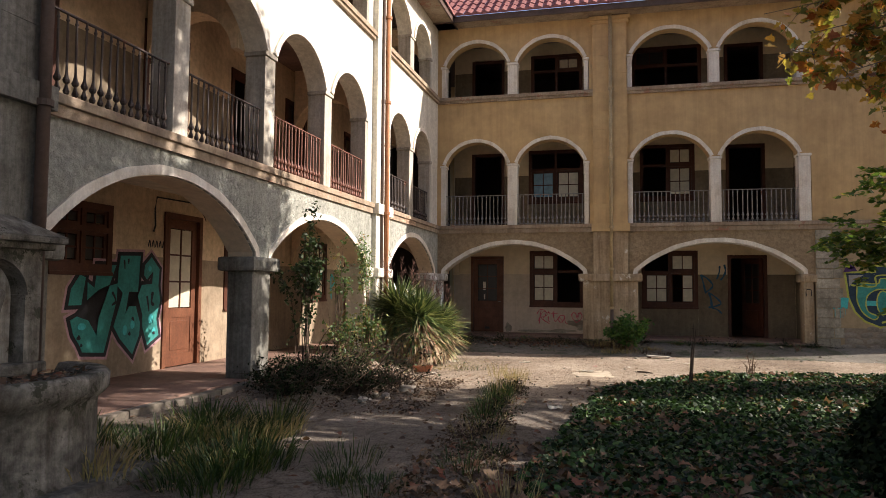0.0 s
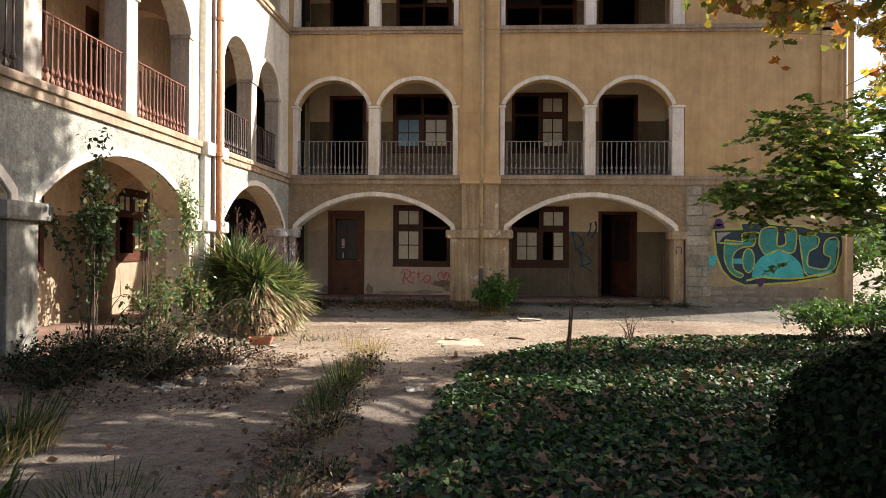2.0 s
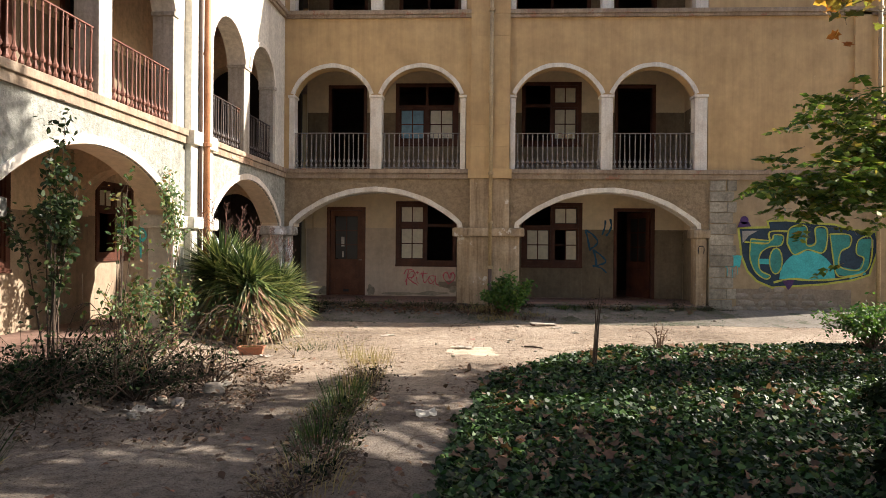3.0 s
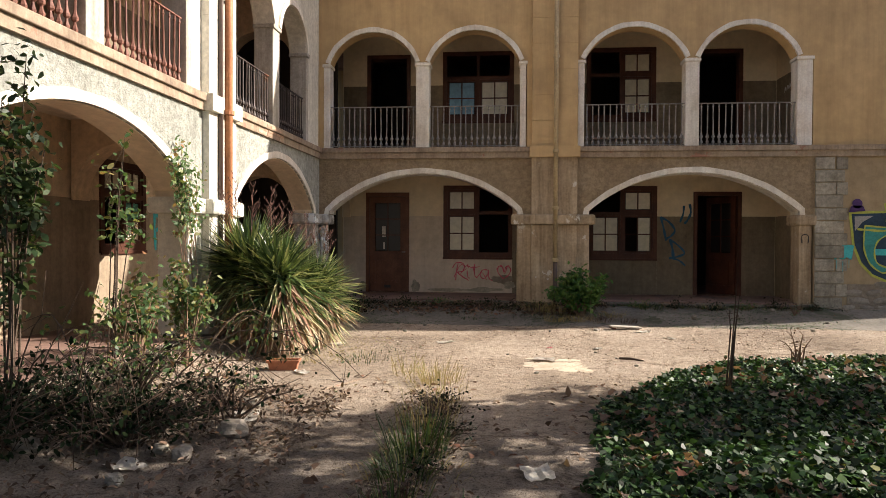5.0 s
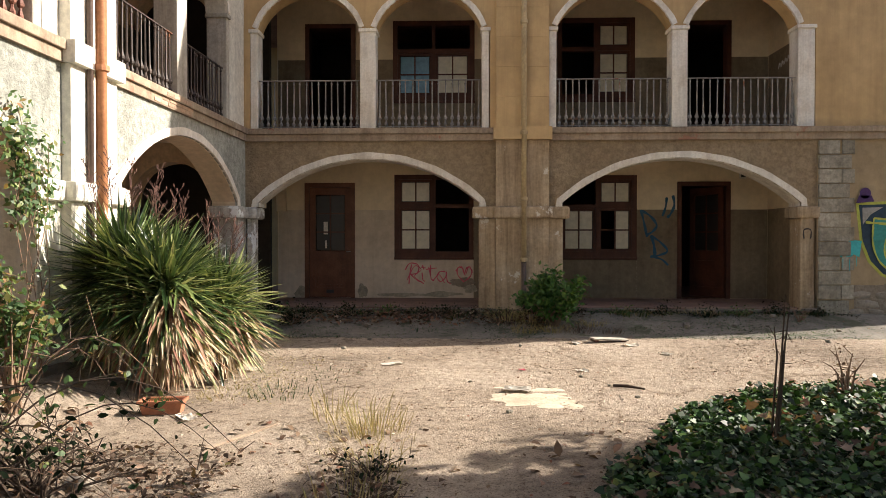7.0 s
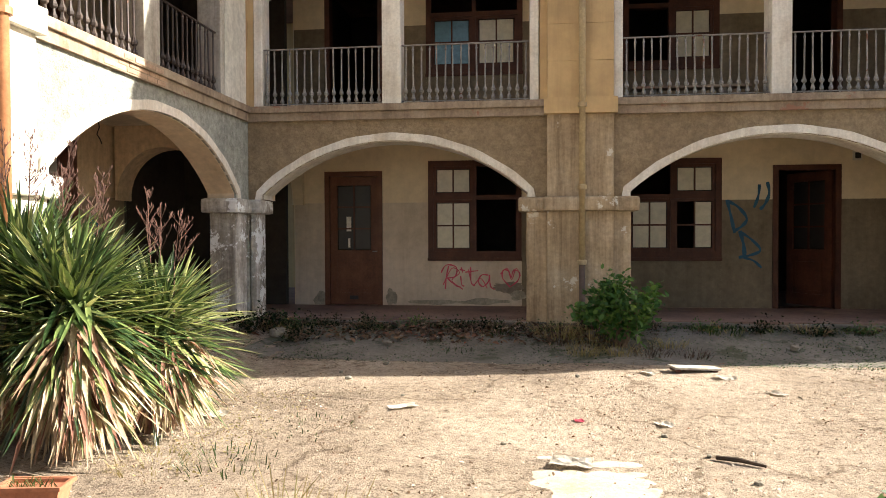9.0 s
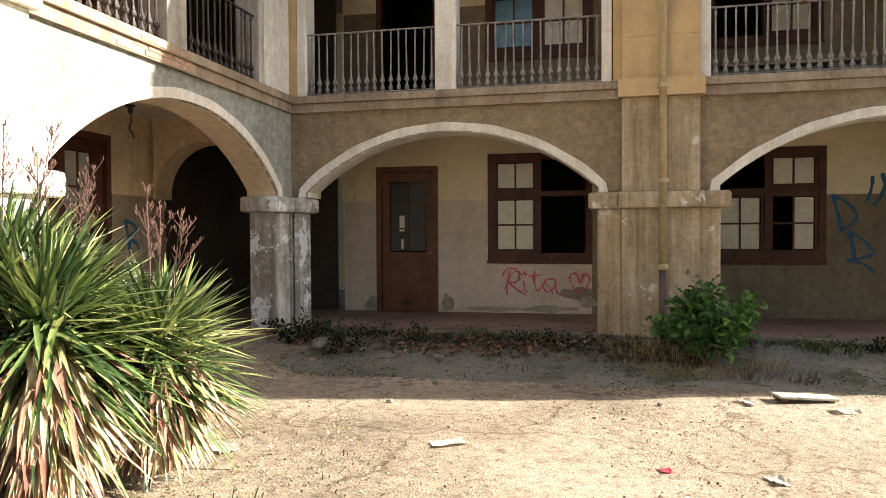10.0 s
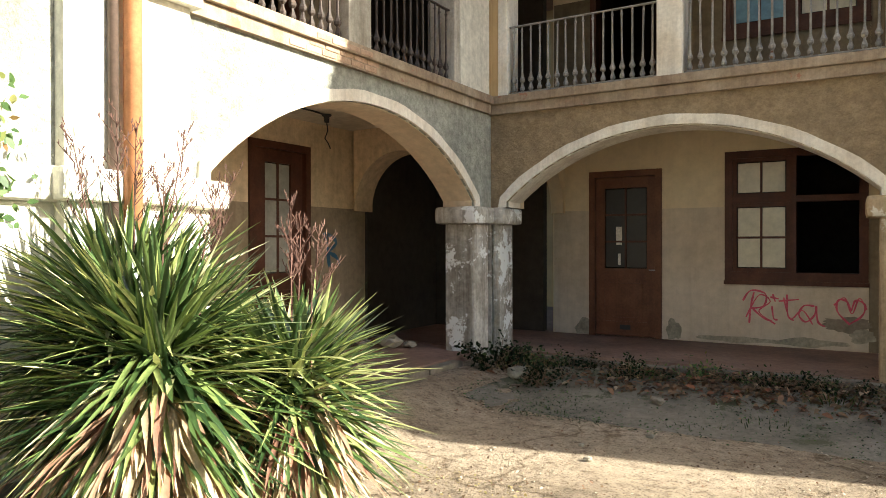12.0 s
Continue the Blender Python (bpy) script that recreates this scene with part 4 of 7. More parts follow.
structure("wall_bare_mortar", boxes((5.62, 8.34, -0.012, 0.01, 0.05, 0.74)), MORTAR, BACK, "bare mortar where the plaster fell")
rmesh = []
for k in range(6):
    bm = bmesh.new()
    bmesh.ops.create_icosphere(bm, subdivisions=2, radius=1)
    for v in bm.verts:
        c = v.co
        s = max(abs(c.x), abs(c.y), abs(c.z))
        v.co = c * (0.6 + 0.4 / s * 0.75) * (1 + 0.16 * noise.noise(c * 1.6 + Vector((k * 7, 0, 0))))
    me = bpy.data.meshes.new("stone")
    bm.to_mesh(me)
    bm.free()
    me.materials.append(RUBBLE)
    rmesh.append(me)
for row in range(4):
    u = 5.5 + 0.1 * (row % 2)
    while u < 8.1 - row * 0.3:
        w = random.uniform(0.14, 0.27)
        if row < 3 or random.random() < 0.45:
            st = new("stone", random.choice(rmesh))
            st.parent = rub
            st.matrix_basis = pose(u + w, 0.012, 0.24 + row * 0.16, 0, random.uniform(-6, 6), 0) @ Matrix.Diagonal((w * 1.06, 0.05, 0.088, 1))
        u += 2 * w + 0.015


def slab(bm, pts, d, t=0.003):
    """A flat painted shape: a polygon of (u, z) points, a film thick."""
    f = bm.faces.new([bm.verts.new((u, d, z)) for u, z in pts])
    r = bmesh.ops.extrude_face_region(bm, geom=[f])
    for v in r["geom"]:
        if isinstance(v, bmesh.types.BMVert):
            v.co.y += t
    return bm


def stroke(bm, pts, w, d):
    """A sprayed line through (u, z) points, smoothed."""
    P_ = [Vector(p) for p in pts]
    fine = []
    for i in range(len(P_) - 1):
        p0, p1, p2, p3 = P_[max(i - 1, 0)], P_[i], P_[i + 1], P_[min(i + 2, len(P_) - 1)]
        for k in range(6):
            t = k / 6
            fine.append(0.5 * ((2 * p1) + (p2 - p0) * t + (2 * p0 - 5 * p1 + 4 * p2 - p3) * t * t + (3 * p1 - p0 - 3 * p2 + p3) * t ** 3))
    fine.append(P_[-1])
    prev = None
    for i, p in enumerate(fine):
        tg = (fine[min(i + 1, len(fine) - 1)] - fine[max(i - 1, 0)])
        if tg.length < 1e-6:
            continue
        tg.normalize()
        nrm = Vector((-tg.y, tg.x)) * w / 2 * (1 + 0.25 * math.sin(i * 0.9))
        dd = d - 0.0004 * (i % 5)
        cur = (bm.verts.new((p.x + nrm.x, dd, p.y + nrm.y)), bm.verts.new((p.x - nrm.x, dd, p.y - nrm.y)))
        if prev:
            bm.faces.new((prev[0], prev[1], cur[1], cur[0]))
        prev = cur
    return bm


def graffiti(m, label, layers):
    """layers: part name, material, depth, polygons, strokes with widths."""
    o = empty("graffiti", m, label, "graffiti")
    for nm, mt, d, polys, strokes in layers:
        for p in polys:
            part(nm, slab(bmesh.new(), p, d), mt, o)
        for pts, w in strokes:
            part(nm, stroke(bmesh.new(), pts, w, d), mt, o)
    return o


def blob(cx, cz, rx, rz, n=20, a0=0, a1=360, wob=0.0):
    return [(cx + rx * (1 + wob * math.sin(3 * i)) * math.cos(radians(a0 + (a1 - a0) * i / n)), cz + rz * (1 + wob * math.sin(3 * i)) * math.sin(radians(a0 + (a1 - a0) * i / n))) for i in range(n + (0 if a1 - a0 == 360 else 1))]


def grow(poly, k):
    """The outline set out by k on all sides."""
    area = sum(a[0] * b[1] - b[0] * a[1] for a, b in zip(poly, poly[1:] + poly[:1]))
    sg, out, n = (1 if area > 0 else -1), [], len(poly)
    for i in range(n):
        p, q, r = Vector(poly[i - 1]), Vector(poly[i]), Vector(poly[(i + 1) % n])
        a, b = (q - p).normalized(), (r - q).normalized()
        m_ = Vector((a.y + b.y, -a.x - b.x)) * sg
        m_ = m_.normalized() if m_.length > 1e-4 else Vector((a.y, -a.x)) * sg
        out.append(tuple(q + m_ * k * min(1.6, 1 / max(0.5, m_.dot(Vector((a.y, -a.x)) * sg)))))
    return out


# teal letters under the side arcade
DG = DL - 0.008
S1 = [(-12.21, 1.43), (-12.17, 1.66), (-12.01, 1.87), (-11.90, 1.83), (-11.97, 1.43)]
S2 = [(-11.86, 1.50), (-11.86, 1.76), (-11.72, 1.68), (-11.67, 2.02), (-11.28, 2.03), (-11.41, 1.73), (-11.64, 1.65)]
S3 = [(-12.17, 1.22), (-12.04, 1.27), (-11.82, 1.20), (-11.65, 0.98), (-11.62, 1.22), (-11.41, 1.71), (-11.24, 1.75), (-11.25, 1.49), (-11.49, 0.71), (-11.92, 0.75), (-11.98, 0.86), (-12.10, 1.01)]
S4 = [(-11.19, 2.18), (-10.73, 2.20), (-10.77, 1.62), (-10.98, 1.62), (-11.05, 1.27), (-10.97, 1.39), (-10.81, 1.39), (-10.70, 1.12), (-10.71, 0.93), (-10.86, 0.63), (-11.15, 0.89), (-11.30, 1.09), (-11.16, 1.46), (-11.12, 1.60), (-11.24, 1.71), (-11.23, 1.94)]
S5 = [(-10.62, 2.05), (-10.46, 2.19), (-10.25, 2.00), (-10.27, 1.72), (-10.21, 1.48), (-10.30, 1.17), (-10.23, 0.90), (-10.51, 0.75), (-10.64, 1.05), (-10.65, 1.25), (-10.77, 1.55), (-10.68, 1.73), (-10.43, 1.75), (-10.41, 1.96), (-10.56, 1.82), (-10.64, 1.89)]
LETTERS = (S1, S2, S3, S4, S5)
hi = [blob(-11.95, 1.12, 0.08, 0.05), blob(-11.05, 1.02, 0.05, 0.08), blob(-10.88, 1.1, 0.05, 0.07), blob(-10.45, 1.18, 0.06, 0.08), blob(-10.5, 2.0, 0.04, 0.05), blob(-10.36, 0.98, 0.04, 0.05)]
ink = [([(-12.03, 0.98), (-11.98, 0.94)], 0.06), ([(-11.97, 0.86), (-11.93, 0.84)], 0.04), ([(-10.97, 0.98), (-10.93, 0.94)], 0.05), ([(-10.9, 1.22), (-10.86, 1.16)], 0.04), ([(-10.42, 1.62), (-10.44, 1.45), (-10.38, 1.40)], 0.05),
       ([(-10.38, 0.96), (-10.34, 0.92)], 0.045), ([(-11.12, 2.12), (-11.10, 1.98)], 0.03), ([(-11.02, 2.14), (-11.02, 2.06)], 0.03), ([(-11.36, 1.62), (-11.28, 1.48), (-11.36, 1.42)], 0.035), ([(-10.56, 1.55), (-10.5, 1.3)], 0.035)]
graffiti(LEFT, "teal graffiti letters with black outlines on a plaster wall", [
    ("halo", SPRAY_PINK, DG + 0.003, [grow(p, 0.10) for p in LETTERS], []),
    ("outline", SPRAY_BLACK, DG, [grow(p, 0.06) for p in LETTERS] + [[(-11.88, 1.5), (-11.62, 1.66), (-11.42, 1.7), (-11.62, 1.2), (-11.66, 1.0), (-11.8, 1.24), (-12.1, 1.3), (-11.96, 1.42)]], []),
    ("letter", SPRAY_TEAL, DG - 0.004, list(LETTERS), []),
    ("highlight", SPRAY_CYAN, DG - 0.008, hi, []),
    ("line", SPRAY_BLACK, DG - 0.012, [], ink)])
bm = bmesh.new()
for i in range(5):
    stroke(bm, [(-10.55 + i * 0.09, 2.36), (-10.52 + i * 0.09, 2.47), (-10.49 + i * 0.09, 2.35)], 0.022, DG)
tagged(finish(bm, "scrawl", SPRAY_BLACK, None, "", LEFT), "small black scrawl on plaster", "graffiti")

# the large piece on the end wall
DB = -0.008
shield = [(5.69, 2.19), (6.41, 2.21), (6.38, 2.36), (6.79, 2.38), (7.47, 2.31), (7.93, 2.29), (8.37, 2.16), (8.88, 2.12), (8.95, 1.75), (8.74, 1.12), (8.38, 1.0), (7.67, 0.89), (6.47, 0.80), (6.12, 0.95), (5.90, 1.19), (5.76, 1.55)]
T1 = [(6.81, 1.85), (6.88, 2.22), (7.26, 2.26), (7.27, 1.82), (7.48, 1.86), (7.48, 2.22), (7.74, 2.21), (7.74, 1.79), (7.62, 1.62), (7.3, 1.70), (6.98, 1.58)]
T2 = [(7.82, 2.08), (8.28, 2.06), (8.29, 1.80), (8.08, 1.65), (8.06, 1.30), (8.5, 1.22), (8.62, 1.5), (8.45, 1.62), (8.5, 1.95), (8.8, 1.98), (8.72, 1.25), (8.2, 1.06), (7.98, 1.12), (7.9, 1.5)]
C1 = [(5.95, 1.95), (6.42, 1.92), (6.5, 2.05), (6.72, 2.02), (6.66, 1.80), (6.40, 1.76), (6.2, 1.62), (6.14, 1.40), (6.2, 1.18), (6.42, 1.06), (6.30, 0.98), (6.06, 1.16), (5.94, 1.45), (5.93, 1.7)]
outlined = lambda p, w: (p + p[:1], w)
graffiti(BACK, "large navy, cyan and lime graffiti piece on a plaster wall", [
    ("halo", SPRAY_LIME, DB, [grow(shield, 0.05)], []),
    ("body", SPRAY_NAVY, DB - 0.004, [shield], []),
    ("field", SPRAY_GREY, DB - 0.008, [[(5.75, 2.14), (6.12, 2.15), (5.90, 2.02), (5.76, 1.84)], [(8.55, 1.95), (8.85, 1.95), (8.85, 1.76), (8.55, 1.76)], [(7.3, 1.66), (7.52, 1.68), (7.5, 1.5), (7.32, 1.5)]], []),
    ("dome", SPRAY_CYAN, DB - 0.012, [blob(7.3, 0.98, 0.66, 0.69, 18, 0, 180), [(5.25, 1.42), (5.42, 1.46), (5.54, 1.56), (5.74, 1.54), (5.72, 1.38), (5.70, 1.24), (5.60, 1.30), (5.50, 1.20), (5.44, 1.30), (5.37, 1.24)],
                                      [(6.0, 1.47), (6.46, 1.47), (6.47, 1.34), (6.01, 1.34)], [(8.3, 1.0), (8.68, 1.12), (8.6, 1.3), (8.25, 1.16)]], []),
    ("letter", SPRAY_TEAL, DB - 0.016, [T1, T2, C1, blob(6.55, 1.42, 0.14, 0.30)], []),
    ("line", SPRAY_LIME, DB - 0.020, [], [outlined(T1, 0.035), outlined(T2, 0.03), outlined(C1, 0.03), (blob(6.55, 1.42, 0.15, 0.31, 16) + blob(6.55, 1.42, 0.15, 0.31, 16)[:1], 0.03),
                                          ([(5.80, 1.88), (6.0, 1.86), (6.38, 1.86), (6.40, 2.12), (6.82, 2.14)], 0.04), ([(6.5, 0.90), (6.9, 0.99), (7.4, 0.96), (8.0, 1.0), (8.6, 1.12)], 0.045)]),
    ("haze", SPRAY_CYAN, DB - 0.024, [], [([(5.40, 1.24), (5.40, 1.05)], 0.012), ([(5.52, 1.22), (5.52, 1.0)], 0.012), ([(5.64, 1.26), (5.64, 1.08)], 0.012)]),
    ("spray_dot", SPRAY_VIOLET, DB - 0.028, [blob(5.79, 2.40, 0.10, 0.10), [(5.62, 2.22), (5.68, 2.36), (5.90, 2.36), (5.95, 2.25)], [(6.70, 0.95), (6.99, 0.96), (6.92, 0.80), (6.84, 0.72)]], [])])

# red signature below a window, teal strokes beside another
DR = D_IN - 0.012
graffiti(BACK, "red sprayed name with a heart under a window", [("line", SPRAY_RED, DR, [], [
    ([(-2.62, 0.62), (-2.60, 0.85), (-2.56, 1.04)], 0.022), ([(-2.70, 0.92), (-2.60, 1.06), (-2.42, 1.02), (-2.44, 0.86), (-2.60, 0.82)], 0.022), ([(-2.58, 0.82), (-2.45, 0.70), (-2.34, 0.66)], 0.022),
    ([(-2.34, 0.86), (-2.32, 0.70), (-2.27, 0.68)], 0.02), ([(-2.36, 0.98), (-2.26, 0.96)], 0.022), ([(-2.33, 1.02), (-2.30, 0.92)], 0.02),
    ([(-2.16, 1.02), (-2.15, 0.75), (-2.08, 0.68)], 0.022), ([(-2.26, 0.93), (-2.02, 0.96)], 0.02),
    ([(-1.84, 0.88), (-1.96, 0.88), (-2.02, 0.76), (-1.94, 0.67), (-1.84, 0.76), (-1.82, 0.88), (-1.80, 0.68), (-1.72, 0.62)], 0.022),
    ([(-1.44, 0.66), (-1.58, 0.82), (-1.57, 0.97), (-1.47, 0.95), (-1.43, 0.84), (-1.38, 0.97), (-1.28, 0.92), (-1.31, 0.78), (-1.46, 0.66)], 0.022), ([(-2.66, 0.70), (-2.5, 1.0), (-2.36, 0.92), (-2.5, 0.78), (-2.3, 0.62)], 0.017), ([(-2.2, 0.98), (-2.12, 0.7), (-1.98, 0.82), (-1.86, 0.64)], 0.016), ([(-1.62, 0.9), (-1.5, 1.0), (-1.42, 0.8), (-1.34, 1.0), (-1.26, 0.86)], 0.016)])])
graffiti(BACK, "blue sprayed initials beside a window", [("line", SPRAY_BLUE, DR, [], [
    ([(2.30, 2.20), (2.36, 1.95), (2.43, 1.62)], 0.05), ([(2.30, 2.18), (2.48, 2.08), (2.63, 1.88), (2.55, 1.74), (2.42, 1.66)], 0.05),
    ([(2.52, 1.66), (2.58, 1.42), (2.60, 1.18)], 0.06), ([(2.52, 1.64), (2.70, 1.52), (2.86, 1.33), (2.70, 1.24), (2.50, 1.20)], 0.045), ([(2.58, 1.20), (2.75, 1.14), (2.88, 1.02)], 0.04),
    ([(2.84, 2.46), (2.82, 2.26), (2.75, 2.06)], 0.045), ([(2.97, 2.50), (3.0, 2.30), (2.93, 2.12), (2.85, 2.03)], 0.05)])])
graffiti(LEFT, "blue sprayed initial beside a door", [("line", SPRAY_BLUE, DL - 0.012, [], [
    ([(-0.90, 1.86), (-0.84, 1.62), (-0.80, 1.38)], 0.06), ([(-0.90, 1.84), (-0.74, 1.80), (-0.66, 1.70), (-0.82, 1.60), (-0.66, 1.52), (-0.60, 1.40)], 0.05)])])
graffiti(LEFT, "teal sprayed initial beside a window", [("line", SPRAY_CYAN, DL - 0.012, [], [
    ([(-3.17, 2.08), (-3.16, 1.75), (-3.13, 1.41)], 0.07), ([(-3.17, 2.06), (-3.0, 1.98), (-2.92, 1.84), (-3.12, 1.76)], 0.06)])])
bm = bmesh.new()
stroke(bm, [(4.72, 1.58), (4.72, 1.74), (4.84, 1.74), (4.84, 1.58)], 0.02, 0.0)
tagged(finish(bm, "scrawl", SPRAY_BLACK, None, "", BACK), "small black mark on a pier", "graffiti")

def ragged(cu, cz, ru, rz, seed, n=44):
    """An uneven outline, for plaster that came off in flakes."""
    pts = []
    for i in range(n):
        a = 2 * math.pi * i / n
        k = 1 + 0.5 * noise.noise(Vector((math.cos(a) * 1.3, math.sin(a) * 1.3, seed * 3.1))) + 0.2 * noise.noise(Vector((math.cos(a) * 5, math.sin(a) * 5, seed)))
        pts.append((cu + ru * k * math.cos(a), max(Z_FLOOR + 0.01, cz + rz * k * math.sin(a))))
    return pts


STAIN = surface("damp_plaster", (0.36, 0.32, 0.245), (0.25, 0.225, 0.17), (0.45, 0.39, 0.30), big=3, small=16, bump=0.5, grain=0.3)
for k, (u, z, rx, rz, mt) in enumerate(((-1.48, 0.66, 0.30, 0.10, MORTAR), (-1.30, 0.52, 0.16, 0.08, STAIN), (-3.62, 0.46, 0.10, 0.16, STAIN), (-2.75, 0.38, 0.45, 0.05, STAIN), (-1.9, 0.40, 0.40, 0.06, STAIN), (-4.95, 0.42, 0.14, 0.12, STAIN))):
    tagged(finish(slab(bmesh.new(), ragged(u, z, rx, rz, k + 1), D_IN - 0.007 - 0.0006 * k), "plaster_loss", mt, None, "", BACK), "ragged patch where the plaster has come off", "damage", "", "structure")
o = empty("wall_vent", BACK @ Matrix.Translation((4.42, D_IN, 2.93)), "small grey vent box high on the inner wall", "vent")
part("casing", boxes((-0.07, 0.07, -0.05, -0.001, -0.08, 0.08), bevel=0.008), PALE, o)
part("grille", boxes((-0.045, 0.045, -0.056, -0.051, -0.05, 0.05)), LAMP, o)

bm = bmesh.new()
for i in range(7):
    u = 1.55 - i * 0.13 - (0.12 if i > 3 else 0)
    stroke(bm, [(u, 5.02 + 0.02 * i), (u - 0.03, 5.14 + 0.02 * i), (u - 0.07, 5.05 + 0.02 * i), (u - 0.09, 5.12 + 0.02 * i)], 0.022, 0.003)
stroke(bm, [(0.95, 4.9), (0.88, 4.98), (0.86, 4.86), (0.8, 4.9)], 0.022, 0.003)
tagged(finish(bm, "scrawl", SPRAY_WHITE, None, "", BACK @ pose(4.938, 0, 0, 0, 0, 90)), "pale scratched scrawl on a balcony's end wall", "graffiti")

# ---- wall fountain ----
fo = empty("wall_fountain", LEFT @ Matrix.Translation((-15.66, 0, 0)), "mossy stone wall fountain with an arched niche and a round-fronted basin", "fountain")
bm = bmesh.new()
out = []
N = 24
prof = [(1.00, 0.0), (1.02, 0.08), (0.985, 0.12), (0.975, 0.66), (0.985, 0.72), (1.03, 0.76), (1.07, 0.81), (1.075, 0.92), (1.04, 0.96), (0.92, 0.955), (0.88, 0.90), (0.87, 0.87), (0.0, 0.88)]
for r, z in prof:
    out.append([bm.verts.new((r * 1.05 * math.cos(math.pi + math.pi * i / N), -0.12 + r * 0.98 * math.sin(math.pi + math.pi * i / N), z)) for i in range(N + 1)])
for a, b in zip(out, out[1:]):
    for i in range(N):
        bm.faces.new((a[i], a[i + 1], b[i + 1], b[i]))
bmesh.ops.remove_doubles(bm, verts=bm.verts, dist=0.001)
part("basin", bm, CONCRETE, fo, "", True)
bm = bmesh.new()
box(bm, -1.18, 1.22, -1.30, -0.1, -0.05, 0.09, bevel=0.03)
part("plinth", bm, CONCRETE, fo)
bm = arched_wall(-0.50, 0.50, 1.62, 2.02, -0.34, -0.10, [(-0.33, 0.33, 1.93)])
part("niche_arch", bm, CONCRETE, fo)
for x0, x1 in ((-0.50, -0.332), (0.332, 0.50)):
    part("niche_jamb", boxes((x0, x1, -0.34, -0.10, 0.5, 1.618)), CONCRETE, fo)
NICHE = surface("limewashed_niche", (0.60, 0.58, 0.53), (0.30, 0.25, 0.19), (0.74, 0.72, 0.67), big=3.0, small=14, bump=0.7, streak=0.9, patch=(0.10, 0.075, 0.05), patch_at=0.6, grain=0.3)
slab_ = part("back_slab", boxes((-0.498, 0.498, -0.18, -0.04, 0.5, 2.018)), NICHE, fo, "limewashed back of the niche with brown stains")
part("ledge", boxes((-0.56, 0.56, -0.38, -0.10, 0.92, 1.02), bevel=0.02), CONCRETE, fo)
part("niche_trim", arch_ring(-0.33, 0.33, 1.62, 1.93, 0.07, -0.365, -0.33), CONCRETE, fo)
bm = bmesh.new()
tube(bm, [(0, -0.22, 1.08), (0, -0.24, 1.25), (0, -0.25, 1.45), (0, -0.24, 1.62), (0, -0.21, 1.70)], [0.05, 0.06, 0.12, 0.17, 0.10], 10)
part("relief", bm, CONCRETE, slab_, "worn shell relief in the niche", True)
bm = bmesh.new()
box(bm, -0.58, 0.58, -0.42, -0.08, 2.02, 2.08, bevel=0.015)
box(bm, -0.66, 0.66, -0.48, -0.08, 2.081, 2.14, bevel=0.02)
v = [bm.verts.new(p) for p in ((-0.66, -0.48, 2.14), (0.66, -0.48, 2.14), (0.66, -0.08, 2.14), (-0.66, -0.08, 2.14), (-0.3, -0.2, 2.32), (0.3, -0.2, 2.32), (0.3, -0.08, 2.32), (-0.3, -0.08, 2.32))]
for q in ((0, 1, 5, 4), (1, 2, 6, 5), (3, 0, 4, 7), (4, 5, 6, 7)):
    bm.faces.new([v[i] for i in q])
part("cap", bm, CONCRETE, fo, "sloped stone cap grown with moss")

# ---- plants ----
GREEN_YUCCA = leaf_mat("yucca_green", [(0.0, (0.016, 0.036, 0.013)), (0.4, (0.05, 0.095, 0.03)), (0.62, (0.17, 0.235, 0.075)), (0.82, (0.33, 0.37, 0.14)), (1.0, (0.58, 0.56, 0.33))], 0.28, 0.14, 0.9)
DRY_YUCCA = leaf_mat("yucca_dry", [(0.0, (0.30, 0.22, 0.14)), (0.45, (0.64, 0.54, 0.37)), (0.7, (0.34, 0.20, 0.13)), (1.0, (0.20, 0.075, 0.06))], 0.8, 0.15)
STALK = surface("flower_stalk", (0.14, 0.075, 0.06), (0.09, 0.048, 0.038), (0.20, 0.115, 0.09), bump=0.1)
# Ivy and hedge greens lowered so their colour carries the trees' shade.
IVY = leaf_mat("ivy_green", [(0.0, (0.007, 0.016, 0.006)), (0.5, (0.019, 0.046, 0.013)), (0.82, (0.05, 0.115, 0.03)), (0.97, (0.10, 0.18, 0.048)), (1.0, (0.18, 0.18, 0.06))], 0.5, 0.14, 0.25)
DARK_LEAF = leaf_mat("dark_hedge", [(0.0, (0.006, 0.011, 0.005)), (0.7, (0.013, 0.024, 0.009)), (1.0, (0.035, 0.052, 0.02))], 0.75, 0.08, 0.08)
BUSH_LEAF = leaf_mat("bush_green", [(0.0, (0.035, 0.10, 0.022)), (0.6, (0.07, 0.16, 0.035)), (1.0, (0.14, 0.24, 0.05))], 0.5, 0.35)
SAPLING_LEAF = leaf_mat("sapling_green", [(0.0, (0.013, 0.028, 0.010)), (0.6, (0.03, 0.058, 0.018)), (1.0, (0.09, 0.12, 0.04))], 0.5, 0.25)
ROSE_LEAF = leaf_mat("rose_green", [(0.0, (0.04, 0.085, 0.03)), (0.6, (0.085, 0.15, 0.05)), (0.85, (0.2, 0.24, 0.08)), (1.0, (0.28, 0.14, 0.07))], 0.5, 0.35)
MAPLE = leaf_mat("autumn_maple", [(0.0, (0.10, 0.13, 0.03)), (0.3, (0.22, 0.21, 0.05)), (0.55, (0.42, 0.31, 0.07)), (0.78, (0.5, 0.27, 0.06)), (0.93, (0.4, 0.13, 0.04)), (1.0, (0.22, 0.09, 0.035))], 0.5, 0.5)
